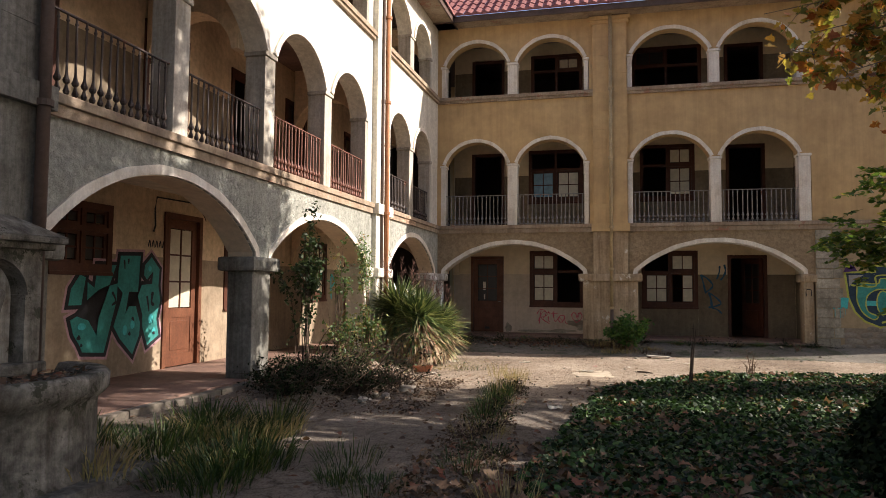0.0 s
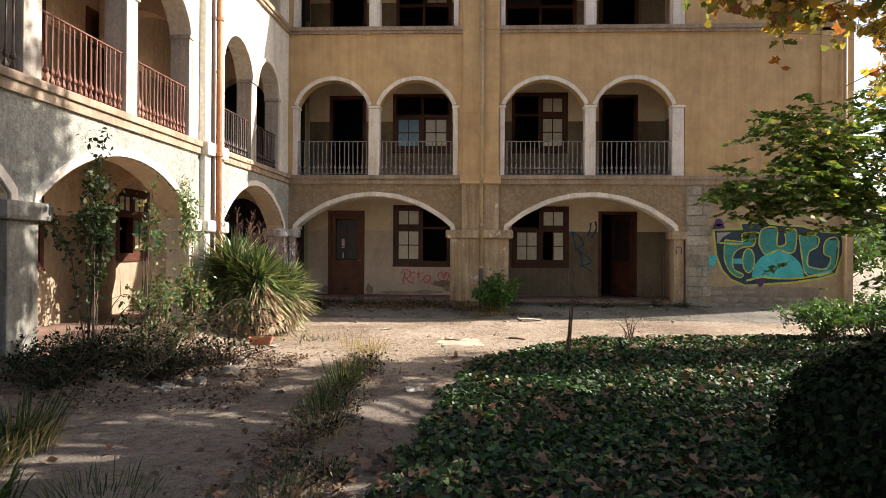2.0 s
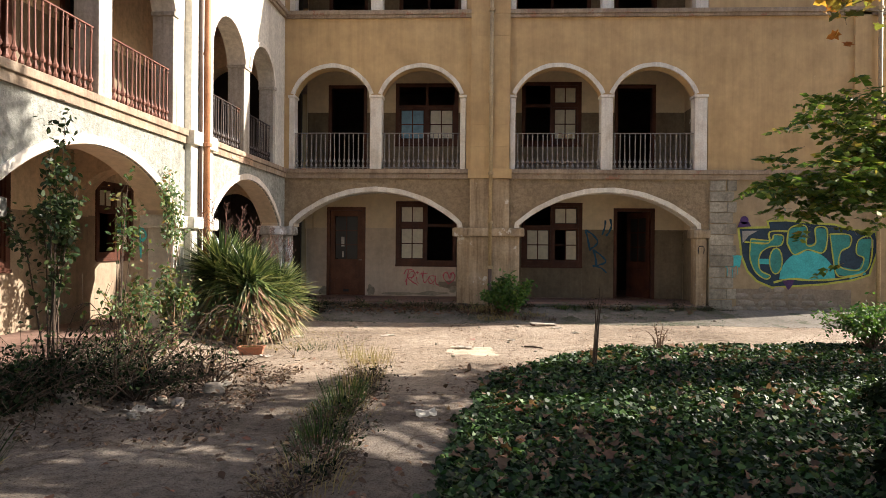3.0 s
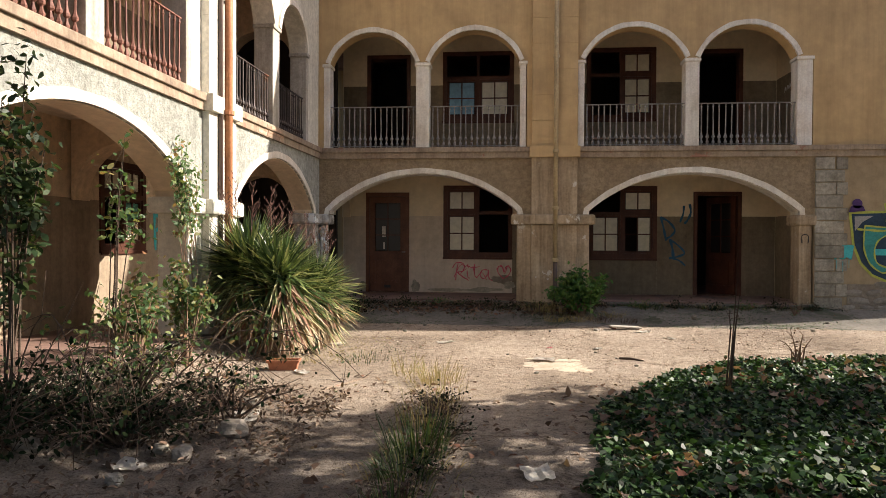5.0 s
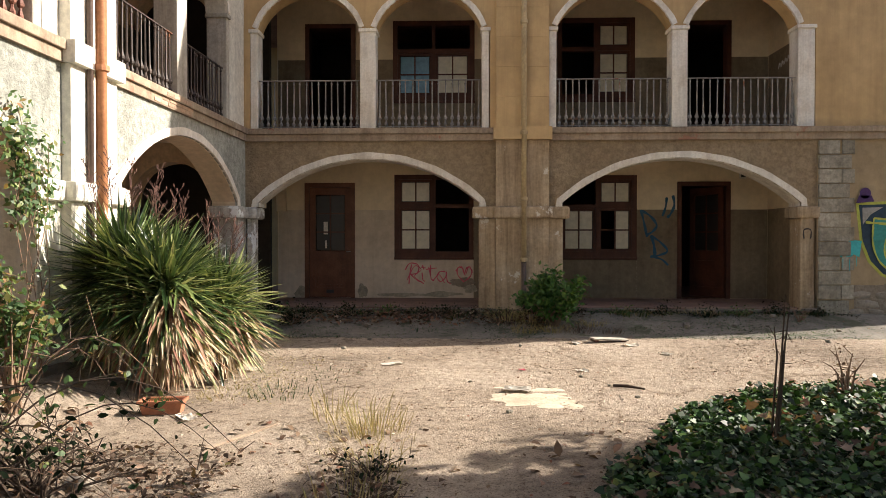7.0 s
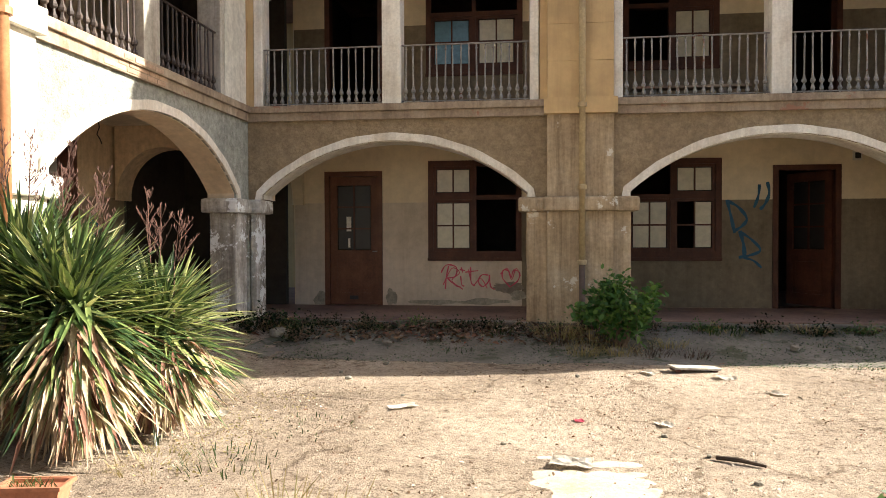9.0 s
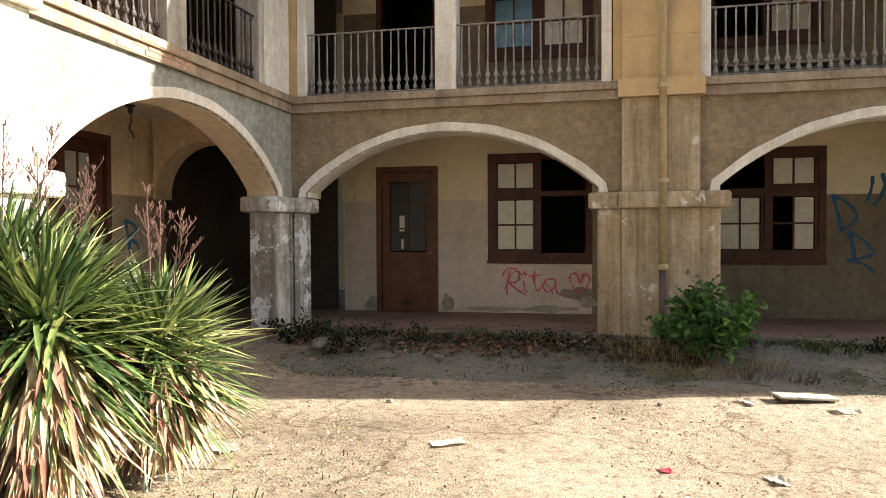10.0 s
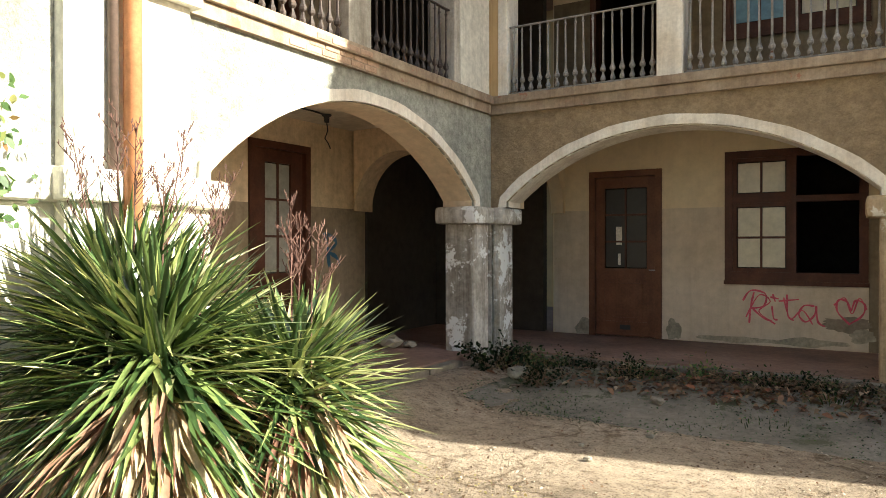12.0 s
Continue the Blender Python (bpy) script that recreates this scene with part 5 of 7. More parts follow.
PINNATE = leaf_mat("pinnate_green", [(0.0, (0.05, 0.10, 0.022)), (0.6, (0.115, 0.19, 0.04)), (0.9, (0.24, 0.29, 0.06)), (1.0, (0.4, 0.30, 0.08))], 0.45, 0.5)
DRY_LEAF = leaf_mat("fallen_leaves", [(0.0, (0.075, 0.045, 0.03)), (0.45, (0.15, 0.09, 0.055)), (0.75, (0.24, 0.16, 0.10)), (0.92, (0.24, 0.085, 0.05)), (1.0, (0.42, 0.34, 0.25))], 0.75, 0.2)
DARK_LITTER = leaf_mat("rotting_leaves", [(0.0, (0.05, 0.035, 0.024)), (0.5, (0.11, 0.07, 0.045)), (0.85, (0.19, 0.12, 0.08)), (1.0, (0.32, 0.24, 0.17))], 0.8, 0.15)
GRASS = leaf_mat("weed_grass", [(0.0, (0.018, 0.042, 0.011)), (0.6, (0.045, 0.085, 0.02)), (0.92, (0.13, 0.15, 0.045)), (1.0, (0.28, 0.24, 0.11))], 0.5, 0.3)
STRAW = leaf_mat("dry_grass", [(0.0, (0.28, 0.22, 0.11)), (0.6, (0.42, 0.34, 0.19)), (1.0, (0.2, 0.2, 0.07))], 0.7, 0.35)

R = np.random.RandomState(7)


def frames(nrm, spin):
    """For each normal, two axes in the leaf's plane, turned by spin."""
    nrm = nrm / np.linalg.norm(nrm, axis=1, keepdims=True)
    ref = np.where(np.abs(nrm[:, 2:3]) < 0.9, np.array([[0, 0, 1.0]]), np.array([[1.0, 0, 0]]))
    a = np.cross(nrm, ref)
    a /= np.linalg.norm(a, axis=1, keepdims=True)
    b = np.cross(nrm, a)
    c, s = np.cos(spin)[:, None], np.sin(spin)[:, None]
    return a * c + b * s, b * c - a * s, nrm


def leaf_mesh(name, outline, pos, nrm, size, mat, bend=0.25, spin=None):
    """One mesh of many leaves. The outline holds (along, across) points; the blade folds along its midrib and droops."""
    pos, nrm, size = np.asarray(pos, float), np.asarray(nrm, float), np.asarray(size, float)
    k = len(outline)
    o = np.array(outline)
    ax, ay, an = frames(nrm, R.uniform(0, 2 * np.pi, len(pos)) if spin is None else spin)
    lift = np.abs(o[:, 1])[None, :, None] * bend - (o[:, 0] ** 2)[None, :, None] * bend * 0.6
    v = pos[:, None, :] + size[:, None, None] * (o[None, :, 0:1] * ax[:, None, :] + o[None, :, 1:2] * ay[:, None, :] + lift * an[:, None, :])
    me = bpy.data.meshes.new(name)
    n = len(pos)
    me.vertices.add(n * k)
    me.vertices.foreach_set("co", v.reshape(-1))
    me.loops.add(n * k)
    me.loops.foreach_set("vertex_index", np.arange(n * k))
    me.polygons.add(n)
    me.polygons.foreach_set("loop_start", np.arange(n) * k)
    me.update(calc_edges=True)
    me.materials.append(mat)
    return me


LEAF_SIMPLE = [(0, 0), (0.35, 0.26), (0.7, 0.2), (1, 0), (0.7, -0.2), (0.35, -0.26)]
LEAF_IVY = [(0, 0), (-0.02, 0.4), (0.42, 0.42), (1, 0), (0.42, -0.42), (-0.02, -0.4)]
LEAF_MAPLE = [(0, 0), (-0.06, 0.32), (0.18, 0.26), (0.32, 0.62), (0.5, 0.28), (0.72, 0.3), (1, 0), (0.72, -0.3), (0.5, -0.28), (0.32, -0.62), (0.18, -0.26), (-0.06, -0.32)]
LEAFLET = [(0, 0), (0.4, 0.17), (1, 0), (0.4, -0.17)]


def plant(name, matrix, label, category="plant", group="", kind=""):
    return empty(name, matrix, label, category, group, kind)


def mesh_part(name, me, parent, label=""):
    ob = new(name, me)
    ob.parent = parent
    if label:
        ob["label"] = label
    return ob


def blades(name, base, direction, length, width, droop, mat, segs=4, fold=0.25):
    """Sword-shaped leaves: from base along direction, bent down by droop, with a folded midrib."""
    base, direction, length = np.asarray(base, float), np.asarray(direction, float), np.asarray(length, float)
    n = len(base)
    direction = direction / np.linalg.norm(direction, axis=1, keepdims=True)
    side = np.cross(direction, np.array([[0, 0, 1.0]]) + R.normal(0, 0.12, (n, 3)))
    side /= np.linalg.norm(side, axis=1, keepdims=True) + 1e-9
    up = np.cross(side, direction)
    wprof = np.interp(np.linspace(0, 1, segs + 1), [0, 0.3, 0.75, 1], [0.7, 1.0, 0.75, 0.03])
    V = []
    for j in range(segs + 1):
        t = j / segs
        c = base + direction * (length * t)[:, None]
        c[:, 2] -= droop * length * t * t
        w = (width * wprof[j])
        if np.ndim(w) == 0:
            w = np.full(n, w)
        V += [c - side * w[:, None] / 2 + up * (w * fold)[:, None], c, c + side * w[:, None] / 2 + up * (w * fold)[:, None]]
    V = np.stack(V, 1).reshape(-1, 3)
    k = 3 * (segs + 1)
    F = []
    for j in range(segs):
        for s in (0, 1):
            a = 3 * j + s
            F.append((a, a + 1, a + 4, a + 3))
    F = (np.array(F)[None] + (np.arange(n) * k)[:, None, None]).reshape(-1, 4)
    me = bpy.data.meshes.new(name)
    me.vertices.add(len(V))
    me.vertices.foreach_set("co", V.reshape(-1))
    me.loops.add(F.size)
    me.loops.foreach_set("vertex_index", F.reshape(-1))
    me.polygons.add(len(F))
    me.polygons.foreach_set("loop_start", np.arange(len(F)) * 4)
    me.update(calc_edges=True)
    me.materials.append(mat)
    return me


def sphere_dirs(n, zlo, zhi):
    z = R.uniform(zlo, zhi, n)
    a = R.uniform(0, 2 * np.pi, n)
    r = np.sqrt(np.clip(1 - z * z, 0, 1))
    return np.stack([r * np.cos(a), r * np.sin(a), z], 1)


def yucca(x, y, zc, size, n, label, stalks):
    o = plant("yucca", pose(x, y, 0), label, "yucca", "yuccas by the side wing")
    zg = ground_z(x, y)
    bm = bmesh.new()
    tube(bm, [(0, 0, zg - 0.05), (0.03, 0.0, zc * 0.5), (0, 0.02, zc)], [0.14, 0.12, 0.10], 9)
    part("trunk", bm, TWIG, o)
    d = sphere_dirs(n, -0.82, 0.98)
    ln = size * R.uniform(0.74, 1.06, n) * (1 - 0.14 * np.clip(d[:, 2], 0, 1))
    room = np.where(d[:, 0] < -0.05, (x + 5.52) / np.maximum(-d[:, 0], 0.05), 9.0)
    ln = np.clip(np.minimum(ln, room), 0.3, 2.0)
    b = np.stack([R.normal(0, 0.05, n), R.normal(0, 0.05, n), zc + R.uniform(-0.35, 0.1, n) * (1 - np.clip(d[:, 2], 0, 1))], 1)
    mesh_part("green_foliage", blades("green_foliage", b, d, ln, R.uniform(0.027, 0.044, n), 0.02 + 0.2 * R.uniform(0, 1, n) ** 3, GREEN_YUCCA), o)["kind"] = "stuff"
    k = int(n * 0.5)
    d = sphere_dirs(k, -0.97, -0.16)
    d[:, 0] = np.where(R.uniform(0, 1, k) < 0.8, np.abs(d[:, 0]), d[:, 0])
    d[:, 1] = np.where(R.uniform(0, 1, k) < 0.6, -np.abs(d[:, 1]), d[:, 1])
    b = np.stack([R.normal(0.05, 0.08, k), R.normal(-0.05, 0.08, k), R.uniform(zc * 0.45, zc * 0.95, k)], 1)
    ln = np.minimum(size * R.uniform(0.4, 0.8, k), (b[:, 2] - zg - 0.02) / (np.abs(d[:, 2]) + 0.28))
    mesh_part("dry_foliage", blades("dry_foliage", b, d, ln, R.uniform(0.022, 0.05, k), 0.2, DRY_YUCCA), o, "hanging dead leaves")["kind"] = "stuff"
    for sx, sy, h in stalks:
        bm = bmesh.new()
        lean = Vector((sx * 1.5, sy * 1.5, h))
        tube(bm, [(sx, sy, zc), lean * 0.5 + Vector((sx * 0.3, sy * 0.3, zc * 0.5)), lean], [0.007, 0.005, 0.0025], 5)
        for i in range(22):
            t = R.uniform(0.5, 1.0)
            p = Vector((sx + (lean.x - sx) * t, sy + (lean.y - sy) * t, zc + (h - zc) * t))
            a, e = R.uniform(0, 6.28), R.uniform(0.06, 0.24) * (1.3 - t)
            q = p + Vector((math.cos(a) * e, math.sin(a) * e, e * 1.3))
            tube(bm, [p, q], [0.003, 0.002], 4)
            for f in range(3):
                c = p.lerp(q, R.uniform(0.4, 1.0))
                tube(bm, [c, c + Vector((R.uniform(-0.012, 0.012), R.uniform(-0.012, 0.012), 0.03))], [0.0045, 0.002], 4)
        part("flower_stalk", bm, STALK, o, "dry purplish flower stalk")
    return o


yucca(-4.48, 14.12, 1.12, 0.90, 880, "large spiky yucca with green sword leaves over dead ones", ((-0.12, 0.12, 2.15), (0.05, 0.22, 2.0)))
yucca(-4.20, 14.82, 0.92, 0.80, 700, "smaller spiky yucca with green sword leaves over dead ones", ((0.0, 0.05, 1.85), (0.14, 0.0, 1.8), (-0.12, 0.12, 1.95)))
yucca(-4.98, 14.30, 1.26, 1.0, 860, "dense spiky yucca against a pier, half in shade", ((0.05, 0.0, 2.35), (-0.15, 0.05, 2.5), (0.2, 0.1, 2.3), (-0.2, -0.1, 2.3), (0.25, 0.3, 2.1)))


def tree(name, x, y, height, crown_c, crown_r, limbs, leaves, size, outline, mat, label, seed, trunk_r=0.2, leaf_up=0.4, droop=0.0, boughs=(), open_side=None, gaps=0.0):
    """A tapered trunk, limbs that fork towards the crown's outline, and leaves in clumps along the twigs."""
    rr = np.random.RandomState(seed)
    o = plant(name, pose(x, y, 0), label, "tree")
    zg = ground_z(x, y)
    base, cc = Vector((0, 0, zg - 0.1)), Vector(crown_c) - Vector((x, y, 0))
    fork = Vector((cc.x * 0.25, cc.y * 0.25, max(0.6, cc.z - crown_r[2] * 0.85)))
    bm = bmesh.new()
    tube(bm, [base, base.lerp(fork, 0.5) + Vector((rr.uniform(-.1, .1), rr.uniform(-.1, .1), 0)), fork], [trunk_r * 1.25, trunk_r, trunk_r * 0.75], 10)
    part("trunk", bm, BARK, o, "", True)
    tips = []
    bm = bmesh.new()
    for i in range(limbs):
        while True:
            d = rr.normal(0, 1, 3)
            d /= np.linalg.norm(d)
            if d[2] > -0.55:
                break
        k = rr.uniform(0.7, 1.0)
        end = cc + Vector((d[0] * crown_r[0] * k, d[1] * crown_r[1] * k, d[2] * crown_r[2] * k))
        mid = fork.lerp(end, 0.5) + Vector((rr.normal(0, .25), rr.normal(0, .25), 0.3))
        tube(bm, [fork, mid, end], [trunk_r * 0.26, trunk_r * 0.13, 0.01], 6)
        for j in range(7):
            t = rr.uniform(0.3, 1.0)
            p = (fork.lerp(mid, t * 2) if t < 0.5 else mid.lerp(end, t * 2 - 1))
            q = p + Vector(rr.normal(0, 1, 3)) * 0.45 * min(crown_r) / 3 + Vector((0, 0, -droop))
            tube(bm, [p, p.lerp(q, 0.5) + Vector((0, 0, 0.05)), q], [0.013, 0.009, 0.004], 4)
            tips.append((p, q))
    near = []
    for bx, by, bz in boughs:
        end = Vector((bx - x, by - y, bz))
        root = fork.lerp(cc, 0.2)
        mid = root.lerp(end, 0.6) + Vector((0, 0, 0.35))
        tube(bm, [root, mid, end], [0.06, 0.022, 0.006], 6)
        for j in range(6):
            p = mid.lerp(end, rr.uniform(0.45, 1.0))
            q = p + Vector(rr.normal(0, 1, 3)) * 0.33 + Vector((0, 0, -0.08))
            tube(bm, [p, p.lerp(q, 0.5) + Vector((0, 0, 0.04)), q], [0.009, 0.006, 0.003], 4)
            near += [(p.lerp(q, rr.uniform(0.2, 1.1)) + Vector(rr.normal(0, 0.09, 3))) for _ in range(17)]
    part("branchwork", bm, BARK, o)
    if near:
        k = len(near)
        nn = rr.normal(0, 0.8, (k, 3)) + np.array([[-0.2, -0.5, 0.8]])
        mesh_part("bough_foliage", leaf_mesh("bough_foliage", LEAF_MAPLE, np.array(near), nn, rr.uniform(0.10, 0.2, k), MAPLE), o)["kind"] = "stuff"
    tip_a = np.array([t[0] for t in tips])
    tip_b = np.array([t[1] for t in tips])
    w = rr.randint(0, len(tips), leaves)
    t = rr.uniform(0.2, 1.15, leaves)[:, None]
    pos = tip_a[w] * (1 - t) + tip_b[w] * t + rr.normal(0, 0.13 * min(crown_r) / 3 + 0.05, (leaves, 3))
    keep_ = np.ones(leaves, bool)
    # Leaves thinned along the sun's path so dapples fall on the yard.
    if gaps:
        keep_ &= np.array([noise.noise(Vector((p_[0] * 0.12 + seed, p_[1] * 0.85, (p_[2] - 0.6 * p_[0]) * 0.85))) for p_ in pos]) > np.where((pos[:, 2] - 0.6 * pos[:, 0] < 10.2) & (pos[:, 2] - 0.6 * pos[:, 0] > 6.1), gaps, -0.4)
    # Upper crown cut away on one side to let sun reach the arcade.
    if open_side:
        keep_ &= ~((pos[:, 1] + y > open_side[0]) & (pos[:, 2] > open_side[1]))
    pos = pos[keep_]
    leaves = len(pos)
    nrm = rr.normal(0, 1, (leaves, 3))
    nrm[:, 2] = np.abs(nrm[:, 2]) + leaf_up
    mesh_part("crown", leaf_mesh("crown", outline, pos, nrm, rr.uniform(0.7, 1.25, leaves) * size, mat), o)["kind"] = "stuff"
    return o


def pinnate_tree(x, y, sprays, label, seed, trunk_top, name="ash_sapling"):
    """A slender tree with feathered leaves: arching stalks that carry pairs of leaflets."""
    rr = np.random.RandomState(seed)
    o = plant(name, pose(x, y, 0), label, "tree")
    bm = bmesh.new()
    top = Vector(trunk_top) - Vector((x, y, 0))
    tube(bm, [(0, 0, ground_z(x, y) - 0.1), top * 0.5 + Vector((0.1, 0, 0)), top], [0.07, 0.05, 0.02], 8)
    part("trunk", bm, BARK, o, "", True)
    bm = bmesh.new()
    P_, N_, S_, A_ = [], [], [], []
    for cx, cy, cz, rad, count in sprays:
        c = Vector((cx - x, cy - y, cz))
        root = top * min(0.95, max(0.25, (cz - 0.5) / top.z))
        tube(bm, [root, root.lerp(c, 0.55) + Vector((0, 0, 0.12)), c], [0.022, 0.014, 0.005], 5)
        for i in range(count):
            a = rr.uniform(0, 2 * math.pi)
            p0 = c + Vector(rr.normal(0, 0.38, 3)) * rad
            d = Vector((math.cos(a), math.sin(a), rr.uniform(-0.25, 0.45))).normalized()
            ln = rr.uniform(0.28, 0.45)
            pts = [p0 + d * ln * t + Vector((0, 0, -0.28 * ln * t * t)) for t in (0, 0.35, 0.7, 1.0)]
            tube(bm, pts, [0.004, 0.003, 0.003, 0.002], 3, False)
            sd = d.cross(Vector((0, 0, 1))).normalized()
            for k in range(7):
                t = 0.2 + 0.8 * k / 6
                p = p0 + d * ln * t + Vector((0, 0, -0.28 * ln * t * t))
                for sg in (-1, 1):
                    P_.append(p)
                    A_.append((sd * sg + d * 0.5 + Vector((0, 0, rr.uniform(-0.7, 0.15)))).normalized())
                    S_.append(rr.uniform(0.10, 0.16))
    part("branchwork", bm, BARK, o)
    A_, P_ = np.array(A_), np.array(P_)
    nr = np.cross(A_, np.cross(np.array([[0.0, 0, 1]]) + rr.normal(0, 0.75, A_.shape), A_))
    b = np.cross(nr, A_)
    me = leaf_mesh_axes("crown", LEAFLET, P_, A_, b / (np.linalg.norm(b, axis=1, keepdims=True) + 1e-9), np.array(S_), PINNATE)
    mesh_part("crown", me, o)["kind"] = "stuff"
    return o


def leaf_mesh_axes(name, outline, pos, ax, ay, size, mat):
    o = np.array(outline)
    k, n = len(o), len(pos)
    v = pos[:, None, :] + size[:, None, None] * (o[None, :, 0:1] * ax[:, None, :] + o[None, :, 1:2] * 1.6 * ay[:, None, :])
    me = bpy.data.meshes.new(name)
    me.vertices.add(n * k)
    me.vertices.foreach_set("co", v.reshape(-1))
    me.loops.add(n * k)
    me.loops.foreach_set("vertex_index", np.arange(n * k))
    me.polygons.add(n)
    me.polygons.foreach_set("loop_start", np.arange(n) * k)
    me.update(calc_edges=True)
    me.materials.append(mat)
    return me


BOUGHS = ((2.1, 11.0, 5.35), (2.7, 11.0, 5.0), (2.6, 10.8, 5.6), (3.3, 11.0, 5.3), (3.4, 11.0, 4.75), (3.9, 11.2, 5.2), (4.4, 11.0, 5.6), (4.6, 11.3, 4.9), (5.1, 11.5, 4.5), (1.5, 11.0, 6.4), (2.0, 11.2, 6.1), (2.2, 10.8, 6.6), (2.9, 11.0, 6.3),
          (3.4, 10.6, 6.5), (1.9, 10.9, 6.9), (2.9, 10.2, 4.8), (3.4, 11.2, 5.0), (3.7, 11.9, 4.9), (4.5, 13.3, 5.2), (3.7, 10.8, 5.7), (4.6, 11.6, 5.5), (5.2, 12.2, 5.0), (5.8, 12.6, 5.8), (4.3, 11.2, 6.4), (3.3, 10.0, 5.8), (5.4, 11.8, 6.6), (4.4, 10.3, 5.2),
          (5.3, 11.0, 4.6), (6.3, 12.8, 4.7), (5.6, 13.4, 4.4), (6.2, 13.6, 5.3), (3.0, 9.4, 5.3))
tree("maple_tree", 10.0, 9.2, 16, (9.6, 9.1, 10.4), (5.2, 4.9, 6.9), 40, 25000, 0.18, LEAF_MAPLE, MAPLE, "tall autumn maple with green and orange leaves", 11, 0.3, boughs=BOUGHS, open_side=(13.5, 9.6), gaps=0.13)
# Maple out of view, added to dim sky light on the near wing.
tree("maple_tree", 8.3, 3.2, 15, (8.0, 3.2, 9.6), (4.6, 4.4, 6.2), 80, 32000, 0.2, LEAF_MAPLE, MAPLE, "tall autumn maple with green and orange leaves", 14, 0.3)
tree("maple_tree", 10.5, -0.8, 15, (10.2, -0.8, 9.0), (5.2, 5.2, 6.0), 70, 15000, 0.2, LEAF_MAPLE, MAPLE, "tall autumn maple with green and orange leaves", 12, 0.3)
# Unseen leaning crown, put where it shades the fountain and near wall.
tree("maple_tree", 9.0, 6.2, 14, (7.0, 6.5, 9.8), (3.0, 2.9, 4.4), 70, 19000, 0.2, LEAF_MAPLE, MAPLE, "unseen autumn maple added to shade the fountain", 15, 0.26)
# Unseen maple behind the start, added to block sky over the near yard.
tree("maple_tree", 3.2, -5.8, 15, (1.0, -3.2, 11.8), (6.0, 4.4, 4.4), 60, 15000, 0.23, LEAF_MAPLE, MAPLE, "unseen autumn maple added to block the sky overhead", 16, 0.3)
tree("maple_tree", 16.5, 10.5, 12, (16.5, 10.5, 6.6), (3.6, 3.0, 3.4), 36, 6000, 0.2, LEAF_MAPLE, MAPLE, "autumn maple with green and orange leaves", 13, 0.22)
pinnate_tree(6.6, 13.0, [(4.3, 12.5, 3.55, 0.6, 55), (3.55, 12.2, 2.5, 0.55, 55), (4.0, 11.8, 2.45, 0.5, 40), (5.2, 12.6, 3.0, 0.8, 90), (5.9, 12.8, 2.45, 0.8, 90), (4.9, 12.3, 2.45, 0.7, 70), (4.5, 12.3, 3.0, 0.6, 60), (6.6, 12.9, 3.4, 0.9, 90), (7.5, 13.4, 2.6, 1.0, 100), (6.9, 13.2, 1.5, 0.9, 90), (7.9, 13.5, 3.6, 1.0, 80), (6.2, 13.4, 3.9, 0.7, 50)], "slender tree with feathered green leaves over an ivy bed", 21, (6.5, 13.0, 4.0))
for k, (x, y, h, w) in enumerate(((12.5, 21.5, 3.4, 1.8), (14.5, 18.5, 2.6, 1.6), (16.5, 24.0, 4.0, 2.4), (11.0, 24.0, 3.6, 1.6))):
    tree("garden_bush", x, y, h, (x, y, h * 0.55), (w, w, h * 0.5), 30, 2600, 0.16, LEAF_SIMPLE, BUSH_LEAF, "large green bush beyond the end of the wing", 40 + k, 0.07)


def mound(name, cx, cy, rx, ry, h, n, size, mat, label, dry=0):
    """An ivy-grown heap: a closed core with leaves all over it."""
    o = plant(name, pose(cx, cy, 0), label, "bush")
    bm = bmesh.new()
    bmesh.ops.create_icosphere(bm, subdivisions=4, radius=1)
    for v in bm.verts:
        c = v.co.copy()
        k = 0.90 + 0.14 * noise.noise(c * 2.1 + Vector((cx, cy, 0)))
        v.co = Vector((c.x * rx * k, c.y * ry * k, max(-0.05, c.z * h * k)))
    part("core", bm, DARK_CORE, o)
    d = sphere_dirs(n, 0.0, 1.0)
    k = np.array([0.95 + 0.14 * noise.noise(Vector(x) * 2.1 + Vector((cx, cy, 0))) for x in d])[:, None] + R.normal(0, 0.025, (n, 1))
    pos = d * k * np.array([[rx, ry, h]])
    nr = d / np.array([[rx, ry, h]]) + R.normal(0, 0.45, (n, 3)) + np.array([[0, 0, 0.3]])
    mesh_part("foliage", leaf_mesh("foliage", LEAF_IVY, pos, nr, R.uniform(0.7, 1.2, n) * size, mat), o)["kind"] = "stuff"
    return o


# Near-black core colour stands in for shade between the hedge's leaves.
DARK_CORE = surface("core_shade", (0.025, 0.03, 0.018), (0.015, 0.018, 0.012), bump=0.5)
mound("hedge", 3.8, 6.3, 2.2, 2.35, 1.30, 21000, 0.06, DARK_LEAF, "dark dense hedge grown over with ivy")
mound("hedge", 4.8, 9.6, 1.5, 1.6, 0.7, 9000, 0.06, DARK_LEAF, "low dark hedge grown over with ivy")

k = 420
a = R.uniform(math.pi, 2 * math.pi, k)
r = np.sqrt(R.uniform(0, 1, k)) * 0.85
pos = np.stack([r * 1.12 * np.cos(a), -0.12 + r * 0.98 * np.sin(a), R.uniform(0.885, 0.945, k)], 1)
pos = pos[pos[:, 1] < -0.42]
mesh_part("leaf_litter", leaf_mesh("leaf_litter", LEAF_SIMPLE, pos, R.normal(0, 0.4, (len(pos), 3)) + np.array([[0, 0, 1.0]]), R.uniform(0.04, 0.1, len(pos)), DRY_LEAF), fo, "dry leaves lying in the basin")["kind"] = "stuff"

